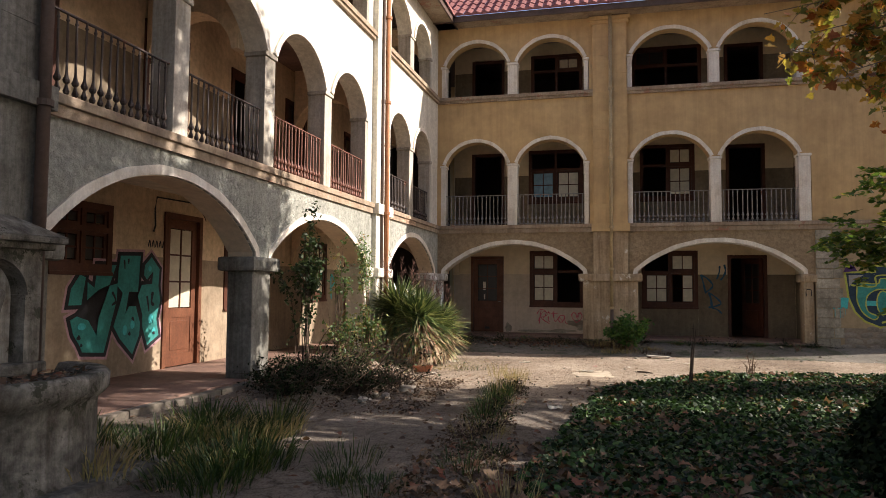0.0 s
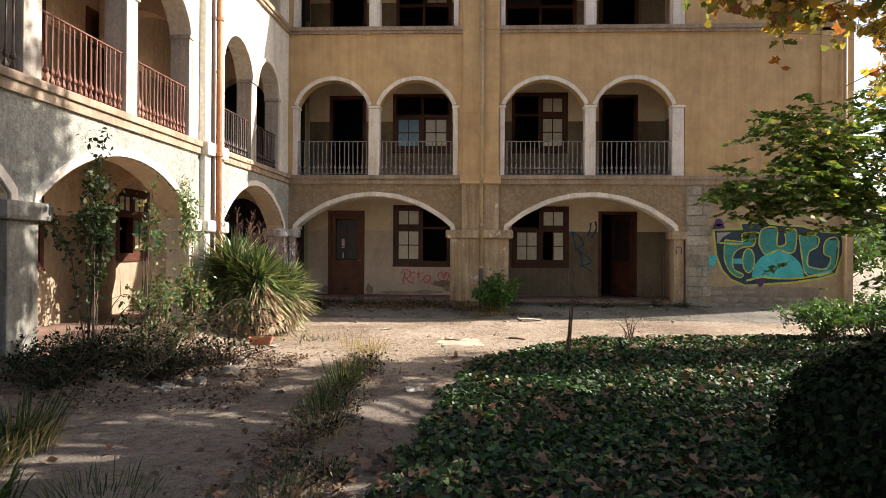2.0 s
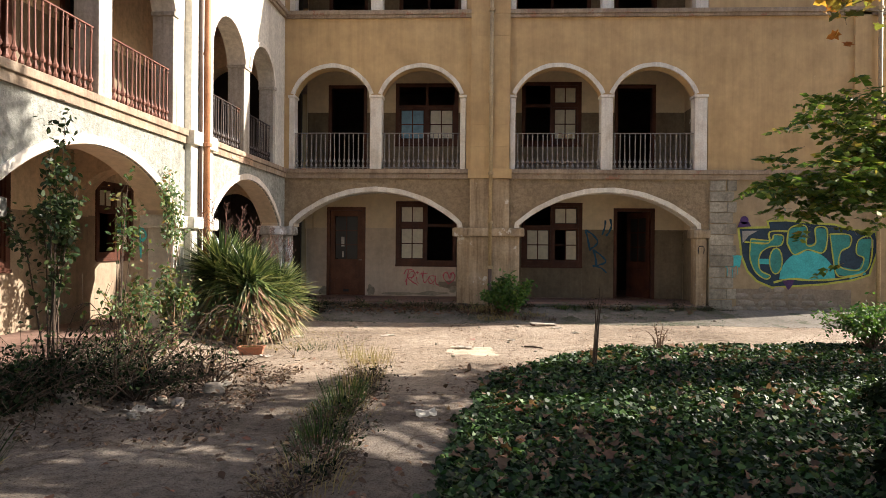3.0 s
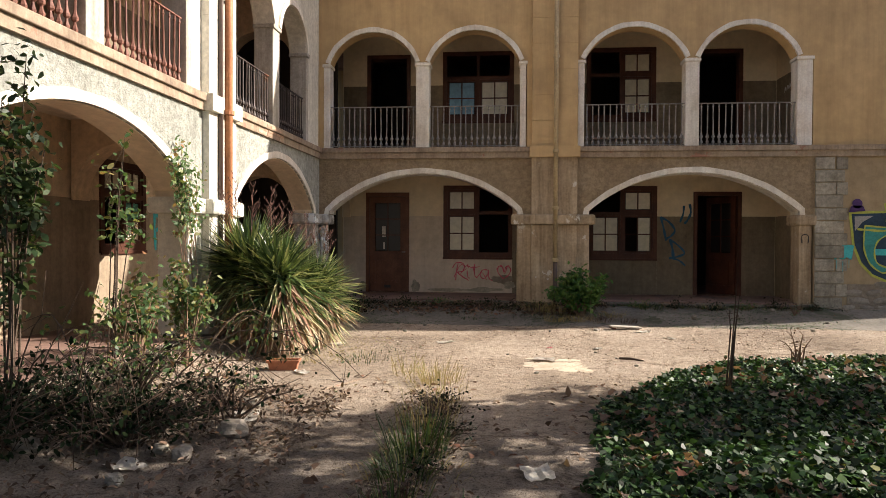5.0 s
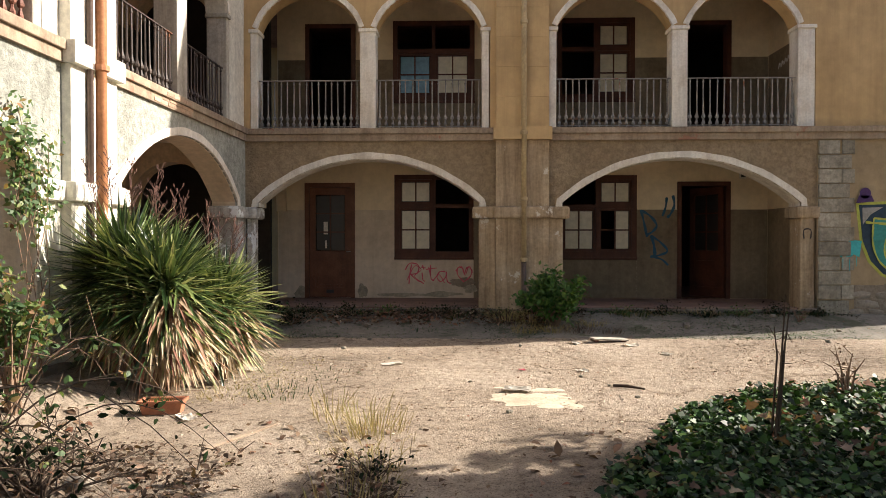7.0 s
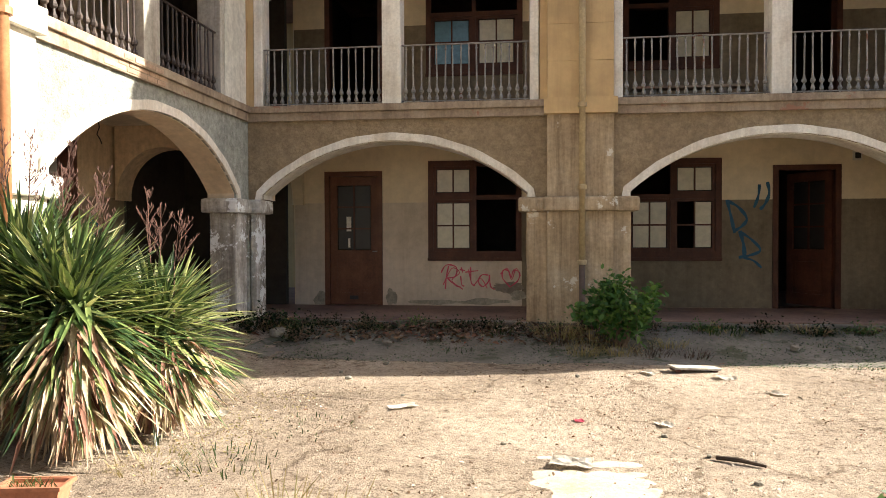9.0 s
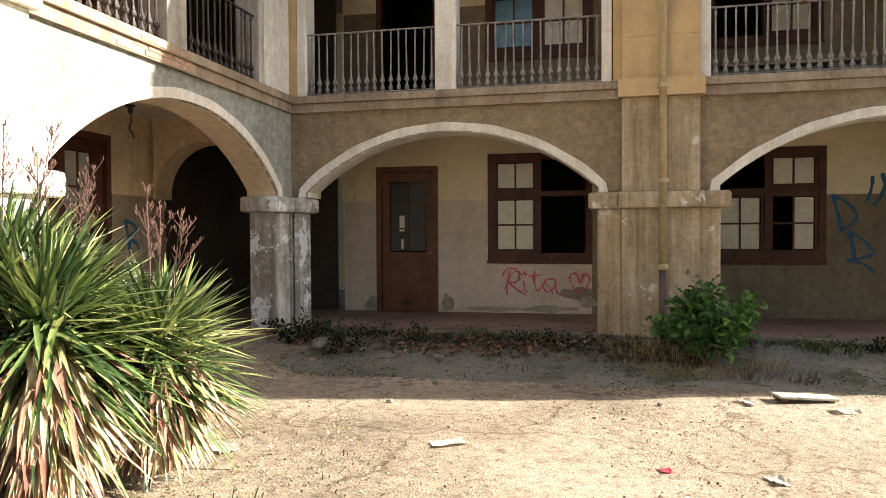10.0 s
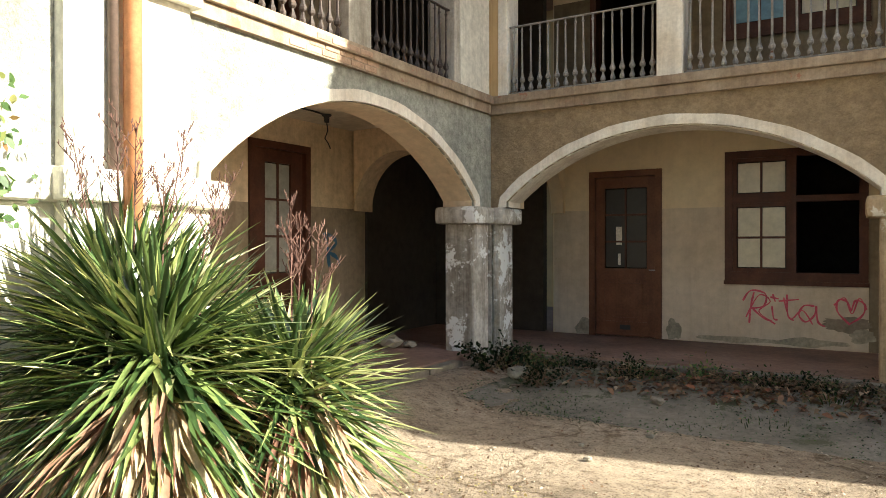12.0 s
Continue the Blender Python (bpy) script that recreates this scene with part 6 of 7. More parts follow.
# ivy bed
IVY_EDGE = [(-0.9, 4.2), (-1.15, 6.0), (-1.05, 7.3), (-0.95, 8.4), (-0.72, 9.9), (-0.62, 11.1), (-0.2, 12.1), (0.12, 12.75), (0.8, 13.65), (1.15, 14.2), (3.2, 14.75), (5.5, 15.2), (9.0, 15.3), (9.0, 4.2)]


def inside(px, py, poly):
    r = np.zeros(len(px), bool)
    for (x0, y0), (x1, y1) in zip(poly, poly[1:] + poly[:1]):
        c = ((y0 > py) != (y1 > py)) & (px < (x1 - x0) * (py - y0) / (y1 - y0 + 1e-12) + x0)
        r ^= c
    return r


def edge_noise(x, y, s=1.3):
    return np.array([noise.noise(Vector((a * s, b * s, 5.0))) for a, b in zip(x, y)])


px, py = R.uniform(-1.4, 8, 150000), R.uniform(4.2, 15.3, 150000)
wob = edge_noise(px, py)
keep = inside(px + 0.28 * wob, py + 0.28 * np.roll(wob, 7), IVY_EDGE)
dens = np.clip(1.15 - (py - 8) * 0.03, 0.6, 1.0) * np.clip((py - 4.2) / 3.6, 0.22, 1.0)
keep &= (R.uniform(0, 1, len(px)) < dens) & (wob > -0.62 + 0.3 * R.uniform(-1, 1, len(px)))
px, py = px[keep], py[keep]
pz = np.array([ground_z(a, b) for a, b in zip(px, py)]) + R.uniform(0.01, 0.11, len(px)) * (0.75 + 0.6 * edge_noise(px, py, 0.8))
nr = R.normal(0, 0.6, (len(px), 3)) + np.array([[0.1, 0, 1.0]])
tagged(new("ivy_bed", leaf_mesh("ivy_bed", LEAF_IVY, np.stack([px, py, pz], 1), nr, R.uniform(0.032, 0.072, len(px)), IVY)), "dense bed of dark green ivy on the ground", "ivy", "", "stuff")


def litter(name, n, xr, yr, size, mat, outline, label, poly=None, lift=(0.008, 0.03), thin=None):
    x, y = R.uniform(*xr, n), R.uniform(*yr, n)
    k = np.ones(n, bool)
    if poly:
        k &= inside(x, y, poly)
    if thin is not None:
        k &= edge_noise(x, y, thin) > R.uniform(-0.5, 0.45, n)
    x, y = x[k], y[k]
    z = np.array([ground_z(a, b) for a, b in zip(x, y)]) + R.uniform(*lift, len(x))
    nr_ = R.normal(0, 0.35, (len(x), 3)) + np.array([[0, 0, 1.0]])
    return tagged(new(name, leaf_mesh(name, outline, np.stack([x, y, z], 1), nr_, R.uniform(*size, len(x)), mat, 0.5)), label, "leaves", "", "stuff")


litter("fallen_leaves", 3400, (-0.9, 7), (4.2, 14.5), (0.045, 0.115), DRY_LEAF, LEAF_MAPLE, "brown fallen maple leaves lying on ivy", IVY_EDGE, (0.05, 0.12), 0.9)
litter("fallen_leaves", 3600, (-2.2, 3.0), (2.5, 7.2), (0.05, 0.13), DRY_LEAF, LEAF_MAPLE, "brown fallen maple leaves lying on bare ground", None, (0.01, 0.05), 0.7)
litter("fallen_leaves", 2200, (-6.0, 1.5), (3.5, 13.0), (0.04, 0.12), DRY_LEAF, LEAF_SIMPLE, "small dry leaves scattered over the yard", None, (0.006, 0.02), 1.1)
litter("fallen_leaves", 3000, (-5.2, 0.6), (19.0, 19.85), (0.04, 0.12), DRY_LEAF, LEAF_SIMPLE, "dry leaves blown against the arcade kerb", None, (0.008, 0.06), 0.6)
litter("fallen_leaves", 5200, (-5.5, -3.0), (8.3, 12.2), (0.025, 0.075), DARK_LITTER, LEAF_SIMPLE, "dry leaves heaped under brambles", None, (0.008, 0.07), 0.9)
litter("debris", 9000, (-5.2, 8.0), (11.0, 19.4), (0.012, 0.04), DRY_LEAF, LEAF_SIMPLE, "tiny dry bits scattered over the sunlit yard", None, (0.004, 0.012), 0.9)
litter("debris", 4200, (-5.0, 8.0), (12.6, 18.2), (0.014, 0.04), CHIP, LEAF_SIMPLE, "pale chips of plaster scattered over the yard", None, (0.005, 0.015), 0.6)


def tuft(x, y, n, h, spread, mat, label, name="grass_tuft", width=0.008, z0=0.0):
    o = plant(name, pose(x, y, 0), label, "grass", "grass tufts")
    z = ground_z(x, y) + z0
    a = R.uniform(0, 2 * np.pi, n)
    r = spread * np.sqrt(R.uniform(0, 1, n)) * 0.5
    b = np.stack([r * np.cos(a), r * np.sin(a), np.full(n, z - 0.01)], 1)
    d = np.stack([np.cos(a) * R.uniform(0.1, 0.75, n), np.sin(a) * R.uniform(0.1, 0.75, n), np.ones(n)], 1)
    mesh_part("blade_growth", blades("blade_growth", b, d, h * R.uniform(0.45, 1.1, n), R.uniform(0.6, 1.3, n) * width, R.uniform(0.1, 0.6), mat, 4, 0.15), o)["kind"] = "stuff"
    return o


for x, y, n, h, s, dry in ((-2.2, 12.4, 60, 0.30, 0.8, 1), (-2.3, 12.9, 40, 0.36, 0.6, 1), (-2.08, 10.08, 190, 0.42, 0.45, 0), (-2.12, 9.6, 170, 0.34, 0.4, 0), (-2.05, 8.75, 150, 0.32, 0.4, 0), (-2.1, 9.7, 90, 0.2, 0.9, 1), (-1.93, 6.85, 90, 0.16, 0.25, 0), (-2.3, 5.3, 150, 0.2, 0.6, 0), (-2.75, 5.35, 160, 0.24, 0.4, 0), (-2.15, 12.75, 90, 0.3, 0.5, 1), (-2.1, 11.0, 70, 0.35, 0.5, 1), (-1.95, 8.3, 110, 0.30, 0.6, 0),
                          (-1.9, 7.6, 130, 0.28, 0.7, 1), (-1.6, 6.6, 60, 0.3, 0.4, 0), (-1.75, 6.0, 90, 0.32, 0.6, 0), (-2.4, 5.2, 80, 0.3, 0.6, 0), (-2.0, 11.7, 50, 0.42, 0.5, 1), (-1.2, 5.0, 60, 0.42, 0.5, 1),
                          (-2.9, 6.0, 110, 0.26, 0.7, 0), (-3.0, 15.0, 50, 0.1, 0.8, 0), (-3.3, 14.1, 80, 0.14, 0.7, 0), (-2.6, 13.2, 30, 0.4, 0.4, 1), (-3.8, 14.0, 80, 0.15, 0.6, 1)):
    tuft(x, y, n, h, s, STRAW if dry else GRASS, "tuft of dry straw-coloured grass on bare ground" if dry else "tuft of green and yellow grass on bare ground")
for i in range(26):
    y = R.uniform(4.7, 7.4)
    x = R.uniform(-5.3, -3.3 if y < 6.0 else -4.2)
    tuft(x, y, 150, R.uniform(0.26, 0.52), 0.75, GRASS if i % 5 else STRAW, "long green weeds growing beside the fountain", "weeds", 0.014)
for i in range(16):
    x = R.uniform(-5.0, 5.5)
    if not -0.5 < x < 0.9:
        tuft(x, R.uniform(19.35, 19.75), 50, R.uniform(0.08, 0.2), 0.6, GRASS if i % 3 else STRAW, "low weeds along the arcade kerb", "weeds", 0.012)
tuft(-0.7, 19.3, 160, 0.5, 0.7, STRAW, "dry brown grass beside a pier", "weeds", 0.008)
tuft(-0.3, 19.1, 90, 0.35, 0.6, STRAW, "dry brown grass beside a pier", "weeds", 0.008)


def shrub(name, x, y, h, w, n, size, mat, label, seed, stems=14, outline=LEAF_SIMPLE, top=False, twig=None, thick=1.0):
    """Several thin stems from one root with leaves along their upper length."""
    rr = np.random.RandomState(seed)
    o = plant(name, pose(x, y, 0), label, "shrub")
    zg = ground_z(x, y)
    bm = bmesh.new()
    segs = []
    for i in range(stems):
        a, k = rr.uniform(0, 6.28), rr.uniform(0.2, 1.0)
        end = Vector((math.cos(a) * w * k, math.sin(a) * w * k, zg + h * rr.uniform(0.6, 1.0) * (1 - 0.25 * k * k)))
        mid = end * 0.5 + Vector((0, 0, 0.18 * h))
        tube(bm, [(rr.uniform(-.06, .06), rr.uniform(-.06, .06), zg - 0.03), mid, end], [0.012 * thick, 0.008 * thick, 0.003 * thick], 5)
        segs += [(mid.lerp(end, 0.5), end)] if top else [(mid * 0.6, mid), (mid, end), (mid, end)]
        for j in range(3):
            p = mid.lerp(end, rr.uniform(0.35 if top else 0, 0.95))
            q = p + Vector(rr.normal(0, 0.24 if top else 0.16, 3)) * (0.9 if top else max(w, 0.3))
            tube(bm, [p, q], [0.005 * thick, 0.002 * thick], 3)
            segs.append((p, q))
    part("branchwork", bm, twig or TWIG, o)
    if n:
        A = np.array([s[0] for s in segs])
        B = np.array([s[1] for s in segs])
        k = rr.randint(0, len(segs), n)
        t = rr.uniform(0, 1.1, n)[:, None]
        pos = A[k] * (1 - t) + B[k] * t + rr.normal(0, 0.045, (n, 3))
        pos[:, 2] = np.maximum(pos[:, 2], zg + 0.03)
        nr_ = rr.normal(0, 0.8, (n, 3)) + np.array([[0.2, -0.1, 0.8]])
        mesh_part("foliage", leaf_mesh("foliage", outline, pos, nr_, rr.uniform(0.6, 1.2, n) * size, mat), o)["kind"] = "stuff"
    return o


for i in range(15):
    x = -4.9 + i * 0.7 + R.uniform(-0.2, 0.2)
    if not -0.7 < x < 0.8:
        shrub("corner_weeds", x, R.uniform(19.45, 19.75), R.uniform(0.12, 0.24), 0.35, 260, 0.045, DARK_LEAF if i % 3 else ROSE_LEAF, "low dark weeds along the arcade kerb", 80 + i, 10)
shrub("pier_bush", 0.1, 18.95, 0.92, 0.72, 3000, 0.10, BUSH_LEAF, "round bright green bush at the foot of a pier", 51, 26)
for k, (x, y, h, w) in enumerate(((5.9, 14.6, 0.8, 0.9), (6.9, 14.8, 0.95, 1.0), (8.2, 14.4, 1.3, 1.2))):
    shrub("garden_bush", x, y, h, w, 2600, 0.075, BUSH_LEAF, "leafy green bush in the sun beside an ivy bed", 30 + k, 34)
shrub("rose_bush", -5.05, 12.6, 1.25, 0.45, 900, 0.075, ROSE_LEAF, "straggly rose bush with yellowing leaves", 52, 18)
shrub("rose_bush", -5.25, 11.9, 1.2, 0.6, 700, 0.08, ROSE_LEAF, "straggly rose bush with thin leaves", 53, 16)
shrub("tall_sapling", -5.2, 9.95, 2.95, 0.5, 1150, 0.085, SAPLING_LEAF, "tall thin dark-leaved sapling before an arch", 54, 9, twig=TWIG_DARK, thick=0.9)
shrub("tall_sapling", -5.3, 11.5, 2.75, 0.26, 190, 0.085, ROSE_LEAF, "tall thin rose stems with few leaves", 55, 6, top=True, twig=TWIG_DARK, thick=0.7)
shrub("corner_weeds", -5.1, 19.3, 0.35, 0.5, 700, 0.06, DARK_LEAF, "low dark weeds at the corner pier", 56, 16)
shrub("corner_weeds", -4.4, 19.0, 0.25, 0.5, 400, 0.05, DARK_LEAF, "low dark weeds near the corner pier", 57, 14)
shrub("dry_bush", -4.4, 10.1, 0.42, 0.95, 1700, 0.05, DARK_LEAF, "tangle of bare bramble twigs over rubble", 58, 90, twig=TWIG_DARK)
shrub("dry_bush", -5.1, 9.7, 0.50, 0.95, 2000, 0.055, DARK_LEAF, "tangle of brambles and dark weeds over rubble", 59, 80, twig=TWIG_DARK)
shrub("dry_bush", -5.0, 8.9, 0.42, 0.85, 1400, 0.055, DARK_LEAF, "tangle of brambles and dark weeds over rubble", 70, 60, twig=TWIG_DARK)
shrub("dry_bush", -4.1, 11.3, 0.38, 0.8, 260, 0.05, DARK_LEAF, "tangle of brambles and dark weeds over rubble", 71, 26, twig=TWIG_DARK)
shrub("dry_bush", -4.9, 11.2, 0.6, 0.8, 420, 0.06, ROSE_LEAF, "tangle of bare bramble twigs over rubble", 60, 26, twig=TWIG_DARK)
shrub("dry_bush", -3.8, 10.8, 0.4, 0.8, 70, 0.045, DRY_LEAF, "dry bramble twigs arching over the yard", 61, 10, twig=TWIG_DARK)
shrub("dead_sapling", 1.0, 12.6, 1.2, 0.13, 0, 0.05, DRY_LEAF, "thin dead sapling standing in the ivy", 62, 5, twig=TWIG_DARK, thick=0.95)
shrub("dry_weed", 2.2, 13.9, 0.5, 0.25, 40, 0.04, DRY_LEAF, "dry branching weed at the ivy's edge", 63, 8)
shrub("dry_weed", 4.3, 19.2, 0.3, 0.2, 40, 0.04, ROSE_LEAF, "small weed by the arcade kerb", 64, 8)

# bare canes that arch out over the yard
for i in range(26):
    x0, y0 = R.uniform(-5.2, -4.2), R.uniform(9.2, 11.9)
    o = plant("bramble_cane", pose(x0, y0, 0), "bare arching bramble cane over the brush", "bramble", "bramble canes")
    a, ln, h = R.uniform(-1.3, 0.7), R.uniform(0.7, 1.7), R.uniform(0.4, 0.95)
    z = ground_z(x0, y0)
    pts = [Vector((math.cos(a) * ln * t, math.sin(a) * ln * t, z + h * math.sin(math.pi * min(1.0, t * 0.82 + 0.02)) + 0.02)) for t in np.linspace(0, 1, 9)]
    bm = bmesh.new()
    tube(bm, pts, list(np.linspace(0.007, 0.002, 9)), 5)
    for j in range(5):
        p = pts[R.randint(3, 9)]
        tube(bm, [p, p + Vector(R.normal(0, 0.13, 3)) + Vector((0, 0, 0.04))], [0.003, 0.0015], 4)
    part("cane", bm, TWIG_DARK if i % 3 else TWIG, o)
    k = 16
    pos = np.array([pts[R.randint(3, 9)] for _ in range(k)]) + R.normal(0, 0.05, (k, 3))
    mesh_part("foliage", leaf_mesh("foliage", LEAF_SIMPLE, pos, R.normal(0, 0.8, (k, 3)) + np.array([[0, 0, 0.7]]), R.uniform(0.035, 0.07, k), ROSE_LEAF if i % 2 else DARK_LEAF), o)["kind"] = "stuff"

# weeds and rotting leaves along the crack in the yard
litter("fallen_leaves", 4200, (-2.6, -1.3), (4.5, 12.2), (0.02, 0.07), DARK_LITTER, LEAF_SIMPLE, "rotting leaves caught in a weedy crack", [(-2.35, 4.5), (-1.2, 4.5), (-1.45, 7.5), (-1.75, 10.0), (-2.0, 12.2), (-2.4, 12.2), (-2.4, 9.0), (-2.3, 6.5)], (0.006, 0.06), 1.2)
for i in range(12):
    y0 = 6.2 + i * 0.5 + R.uniform(-0.15, 0.15)
    shrub("dry_weed", -1.75 - (y0 - 6.0) * 0.06 + R.uniform(-0.15, 0.15), y0, R.uniform(0.07, 0.17), 0.34, 110, 0.04, (DARK_LITTER, DARK_LEAF)[i % 2], "low dry weed in a crack of the yard", 140 + i, 16, twig=TWIG_DARK, thick=0.5)
litter("fallen_leaves", 2900, (-5.2, 0.7), (19.2, 19.85), (0.025, 0.07), DARK_LITTER, LEAF_SIMPLE, "dark rotting leaves heaped along the arcade kerb", None, (0.01, 0.09), 0.8)

for i in range(34):
    x0 = -5.0 + i * 0.31 + R.uniform(-0.1, 0.1)
    shrub("corner_weeds", x0, 19.62 + R.uniform(-0.08, 0.14), (R.uniform(0.07, 0.17) if x0 < 0.7 else R.uniform(0.04, 0.08)), 0.26, 190 if x0 < 0.7 else 80, 0.035, (DARK_LEAF, IVY, GRASS)[i % 3], "low dark weeds along the arcade kerb", 200 + i, 8, thick=0.5)
for i in range(10):
    tuft(R.uniform(-4.6, 4.0), R.uniform(18.5, 19.2), 60, R.uniform(0.04, 0.09), 0.8, GRASS, "thin low grass in the shade of the arcade", "weeds", 0.008)
for i in range(7):
    tuft(-0.75 + 0.28 * i + R.uniform(-0.08, 0.08), R.uniform(18.6, 19.1), 120, R.uniform(0.16, 0.38), 0.5, STRAW if i % 2 else DARK_LITTER, "dry brown grass round the foot of a bush", "weeds", 0.007)

litter("moss", 16000, (-5.0, 5.0), (18.0, 19.6), (0.012, 0.035), IVY, LEAF_SIMPLE, "thin moss and seedlings on dark concrete", None, (0.003, 0.012), 0.8)
litter("moss", 1300, (-4.6, -3.2), (13.6, 16.2), (0.012, 0.035), STRAW, LEAF_SIMPLE, "seedlings on bare ground beside yuccas", None, (0.003, 0.02), 1.0)

# creeper on the sunlit pier
cr = plant("creeper", LEFT @ Matrix.Translation((-6.38, -0.06, 0)), "leafy creeper climbing a sunlit pier", "creeper")
P_ = []
for i in range(7):
    x0 = R.uniform(-0.08, 0.12)
    pts = [(x0 + 0.16 * math.sin(z * 2.2 + i), -0.03 - 0.04 * abs(math.sin(z * 3 + i)), z) for z in np.linspace(0.1, R.uniform(2.3, 2.95), 12)]
    pts = [(p[0] - max(0, p[2] - 1.9) * 0.25 * (i % 3), p[1], p[2]) for p in pts]
    bm = bmesh.new()
    tube(bm, pts, [0.005] * 10 + [0.005, 0.003], 4)
    P_ += pts[8:]
    part("stem", bm, TWIG, cr)
P_ = np.array(P_)
k = R.randint(0, len(P_), 600)
pos = P_[k] + R.normal(0, 1, (600, 3)) * np.array([[0.07, 0.05, 0.09]])
pos[:, 1] = np.minimum(pos[:, 1], -0.02)
mesh_part("foliage", leaf_mesh("foliage", LEAF_SIMPLE, pos, R.normal(0, 0.6, (600, 3)) + np.array([[0, -1.0, 0.3]]), R.uniform(0.05, 0.095, 600), ROSE_LEAF), cr)["kind"] = "stuff"


# ---- loose things in the yard ----
def rock(x, y, s, mat, label, seed, flat=0.6, name="rock"):
    bm = bmesh.new()
    bmesh.ops.create_icosphere(bm, subdivisions=3, radius=1)
    for v in bm.verts:
        c = v.co.copy()
        m_ = max(abs(c.x), abs(c.y), abs(c.z))
        v.co = c * (0.5 + 0.5 / m_ * 0.8) * (1 + 0.3 * noise.noise(c * 1.3 + Vector((seed, 0, 0))) + 0.1 * noise.noise(c * 4 + Vector((0, seed, 0))))
        v.co.x *= s
        v.co.y *= s * 0.8
        v.co.z *= s * flat
    zmin = min(v.co.z for v in bm.verts)
    ob = finish(bm, name, mat, None, "", pose(x, y, ground_z(x, y) - zmin - s * 0.12, 0, 0, seed * 47))
    return tagged(ob, label, "rock", "loose stones")


rock(-4.75, 19.15, 0.13, STONE, "pale broken stone by the corner pier", 1)
rock(-4.55, 10.3, 0.2, STONE, "pale rubble stone under brambles", 2)
for i in range(14):
    rock(R.uniform(-5.4, -3.6), R.uniform(9.2, 11.4), R.uniform(0.05, 0.13), RUBBLE if i % 2 else STONE, "piece of rubble under brambles", 3 + i)
for i in range(10):
    rock(R.uniform(-4.8, 5.5), R.uniform(18.6, 19.5), R.uniform(0.03, 0.08), RUBBLE, "small stone near the arcade kerb", 30 + i)
for i in range(14):
    rock(R.uniform(-3.5, 4.5), R.uniform(13.0, 18.5), R.uniform(0.02, 0.045), STONE, "small pale stone on the yard", 50 + i)


def scrap(x, y, w, l, turn, mat, label, curl=0.25, name="paper_scrap"):
    bm = bmesh.new()
    n = 7
    g = []
    for i in range(n):
        row = []
        for j in range(n):
            u, v_ = i / (n - 1) - 0.5, j / (n - 1) - 0.5
            e = 1 - 0.25 * abs(noise.noise(Vector((u * 3 + x, v_ * 3 + y, 0))))
            z = curl * w * (abs(u) ** 1.5 + 0.5 * noise.noise(Vector((u * 4 + x, v_ * 4, y))) + 0.25)
            row.append(bm.verts.new((u * w * e, v_ * l * e, z)))
        g.append(row)
    for i in range(n - 1):
        for j in range(n - 1):
            bm.faces.new((g[i][j], g[i + 1][j], g[i + 1][j + 1], g[i][j + 1]))
    r = bmesh.ops.solidify(bm, geom=bm.faces[:], thickness=0.004)
    zmin = min(v_.co.z for v_ in bm.verts)
    return tagged(finish(bm, name, mat, None, "", pose(x, y, ground_z(x, y) - zmin + 0.002, 0, 0, turn)), label, "litter", "litter on the yard")


for x, y, w, l, t in ((-2.33, 15.8, 0.14, 0.30, -60), (0.2, 17.6, 0.14, 0.22, 30), (-0.9, 14.3, 0.2, 0.3, 80), (-0.05, 15.4, 0.12, 0.16, 20), (-3.85, 13.1, 0.14, 0.24, 40), (-4.0, 15.3, 0.2, 0.34, 70),
                      (-3.75, 11.0, 0.25, 0.45, 15), (-4.1, 9.6, 0.2, 0.3, 60), (-1.2, 9.8, 0.22, 0.3, 10), (1.0, 17.4, 0.2, 0.16, 10), (1.3, 16.7, 0.12, 0.2, 30), (-0.9, 6.3, 0.25, 0.4, 70)):
    scrap(x, y, w, l, t, PAPER, "crumpled dirty white scrap lying on the yard")
scrap(-0.75, 15.5, 0.08, 0.10, 10, SPRAY_RED, "small red scrap of wrapping on the yard")
sl = empty("broken_board", pose(0.75, 17.75, ground_z(0.75, 17.75), 0, 3, 12), "pale broken board lying on the yard", "board")
part("board", boxes((-0.28, 0.28, -0.1, 0.1, 0.03, 0.055), bevel=0.006), CREAM_WORN, sl)
part("batten", boxes((-0.26, -0.2, -0.09, 0.09, 0.0, 0.03)), WOOD, sl)
part("batten", boxes((0.18, 0.24, -0.09, 0.09, 0.0, 0.03)), WOOD, sl)
st_ = empty("stick", pose(0.28, 14.45, ground_z(0.28, 14.45), 0, 0, -28), "short dark stick lying on the yard", "stick")
bm = bmesh.new()
tube(bm, [(-0.17, 0, 0.02), (-0.02, 0.012, 0.026), (0.16, -0.004, 0.018)], [0.016, 0.018, 0.010], 7)
part("branch", bm, TWIG_DARK, st_)
for k, (u, d, s_) in enumerate(((-0.62, 1.2, 0.16), (-0.45, 1.45, 0.12), (-0.8, 1.55, 0.13), (-0.5, 0.95, 0.09))):
    bm = bmesh.new()
    bmesh.ops.create_icosphere(bm, subdivisions=2, radius=1)
    for v in bm.verts:
        c = v.co.copy()
        v.co = c * s_ * (1 + 0.4 * noise.noise(c * 1.7 + Vector((k * 5, 0, 0))))
        v.co.z *= 0.55
    low_ = min(v.co.z for v in bm.verts)
    tagged(finish(bm, "rubble_heap", RUBBLE, None, "", LEFT @ pose(u, d, Z_FLOOR - low_ - 0.005, 0, 0, 40 * k)), "lump of rubble on the dark arcade floor", "rubble", "rubble in the corner")
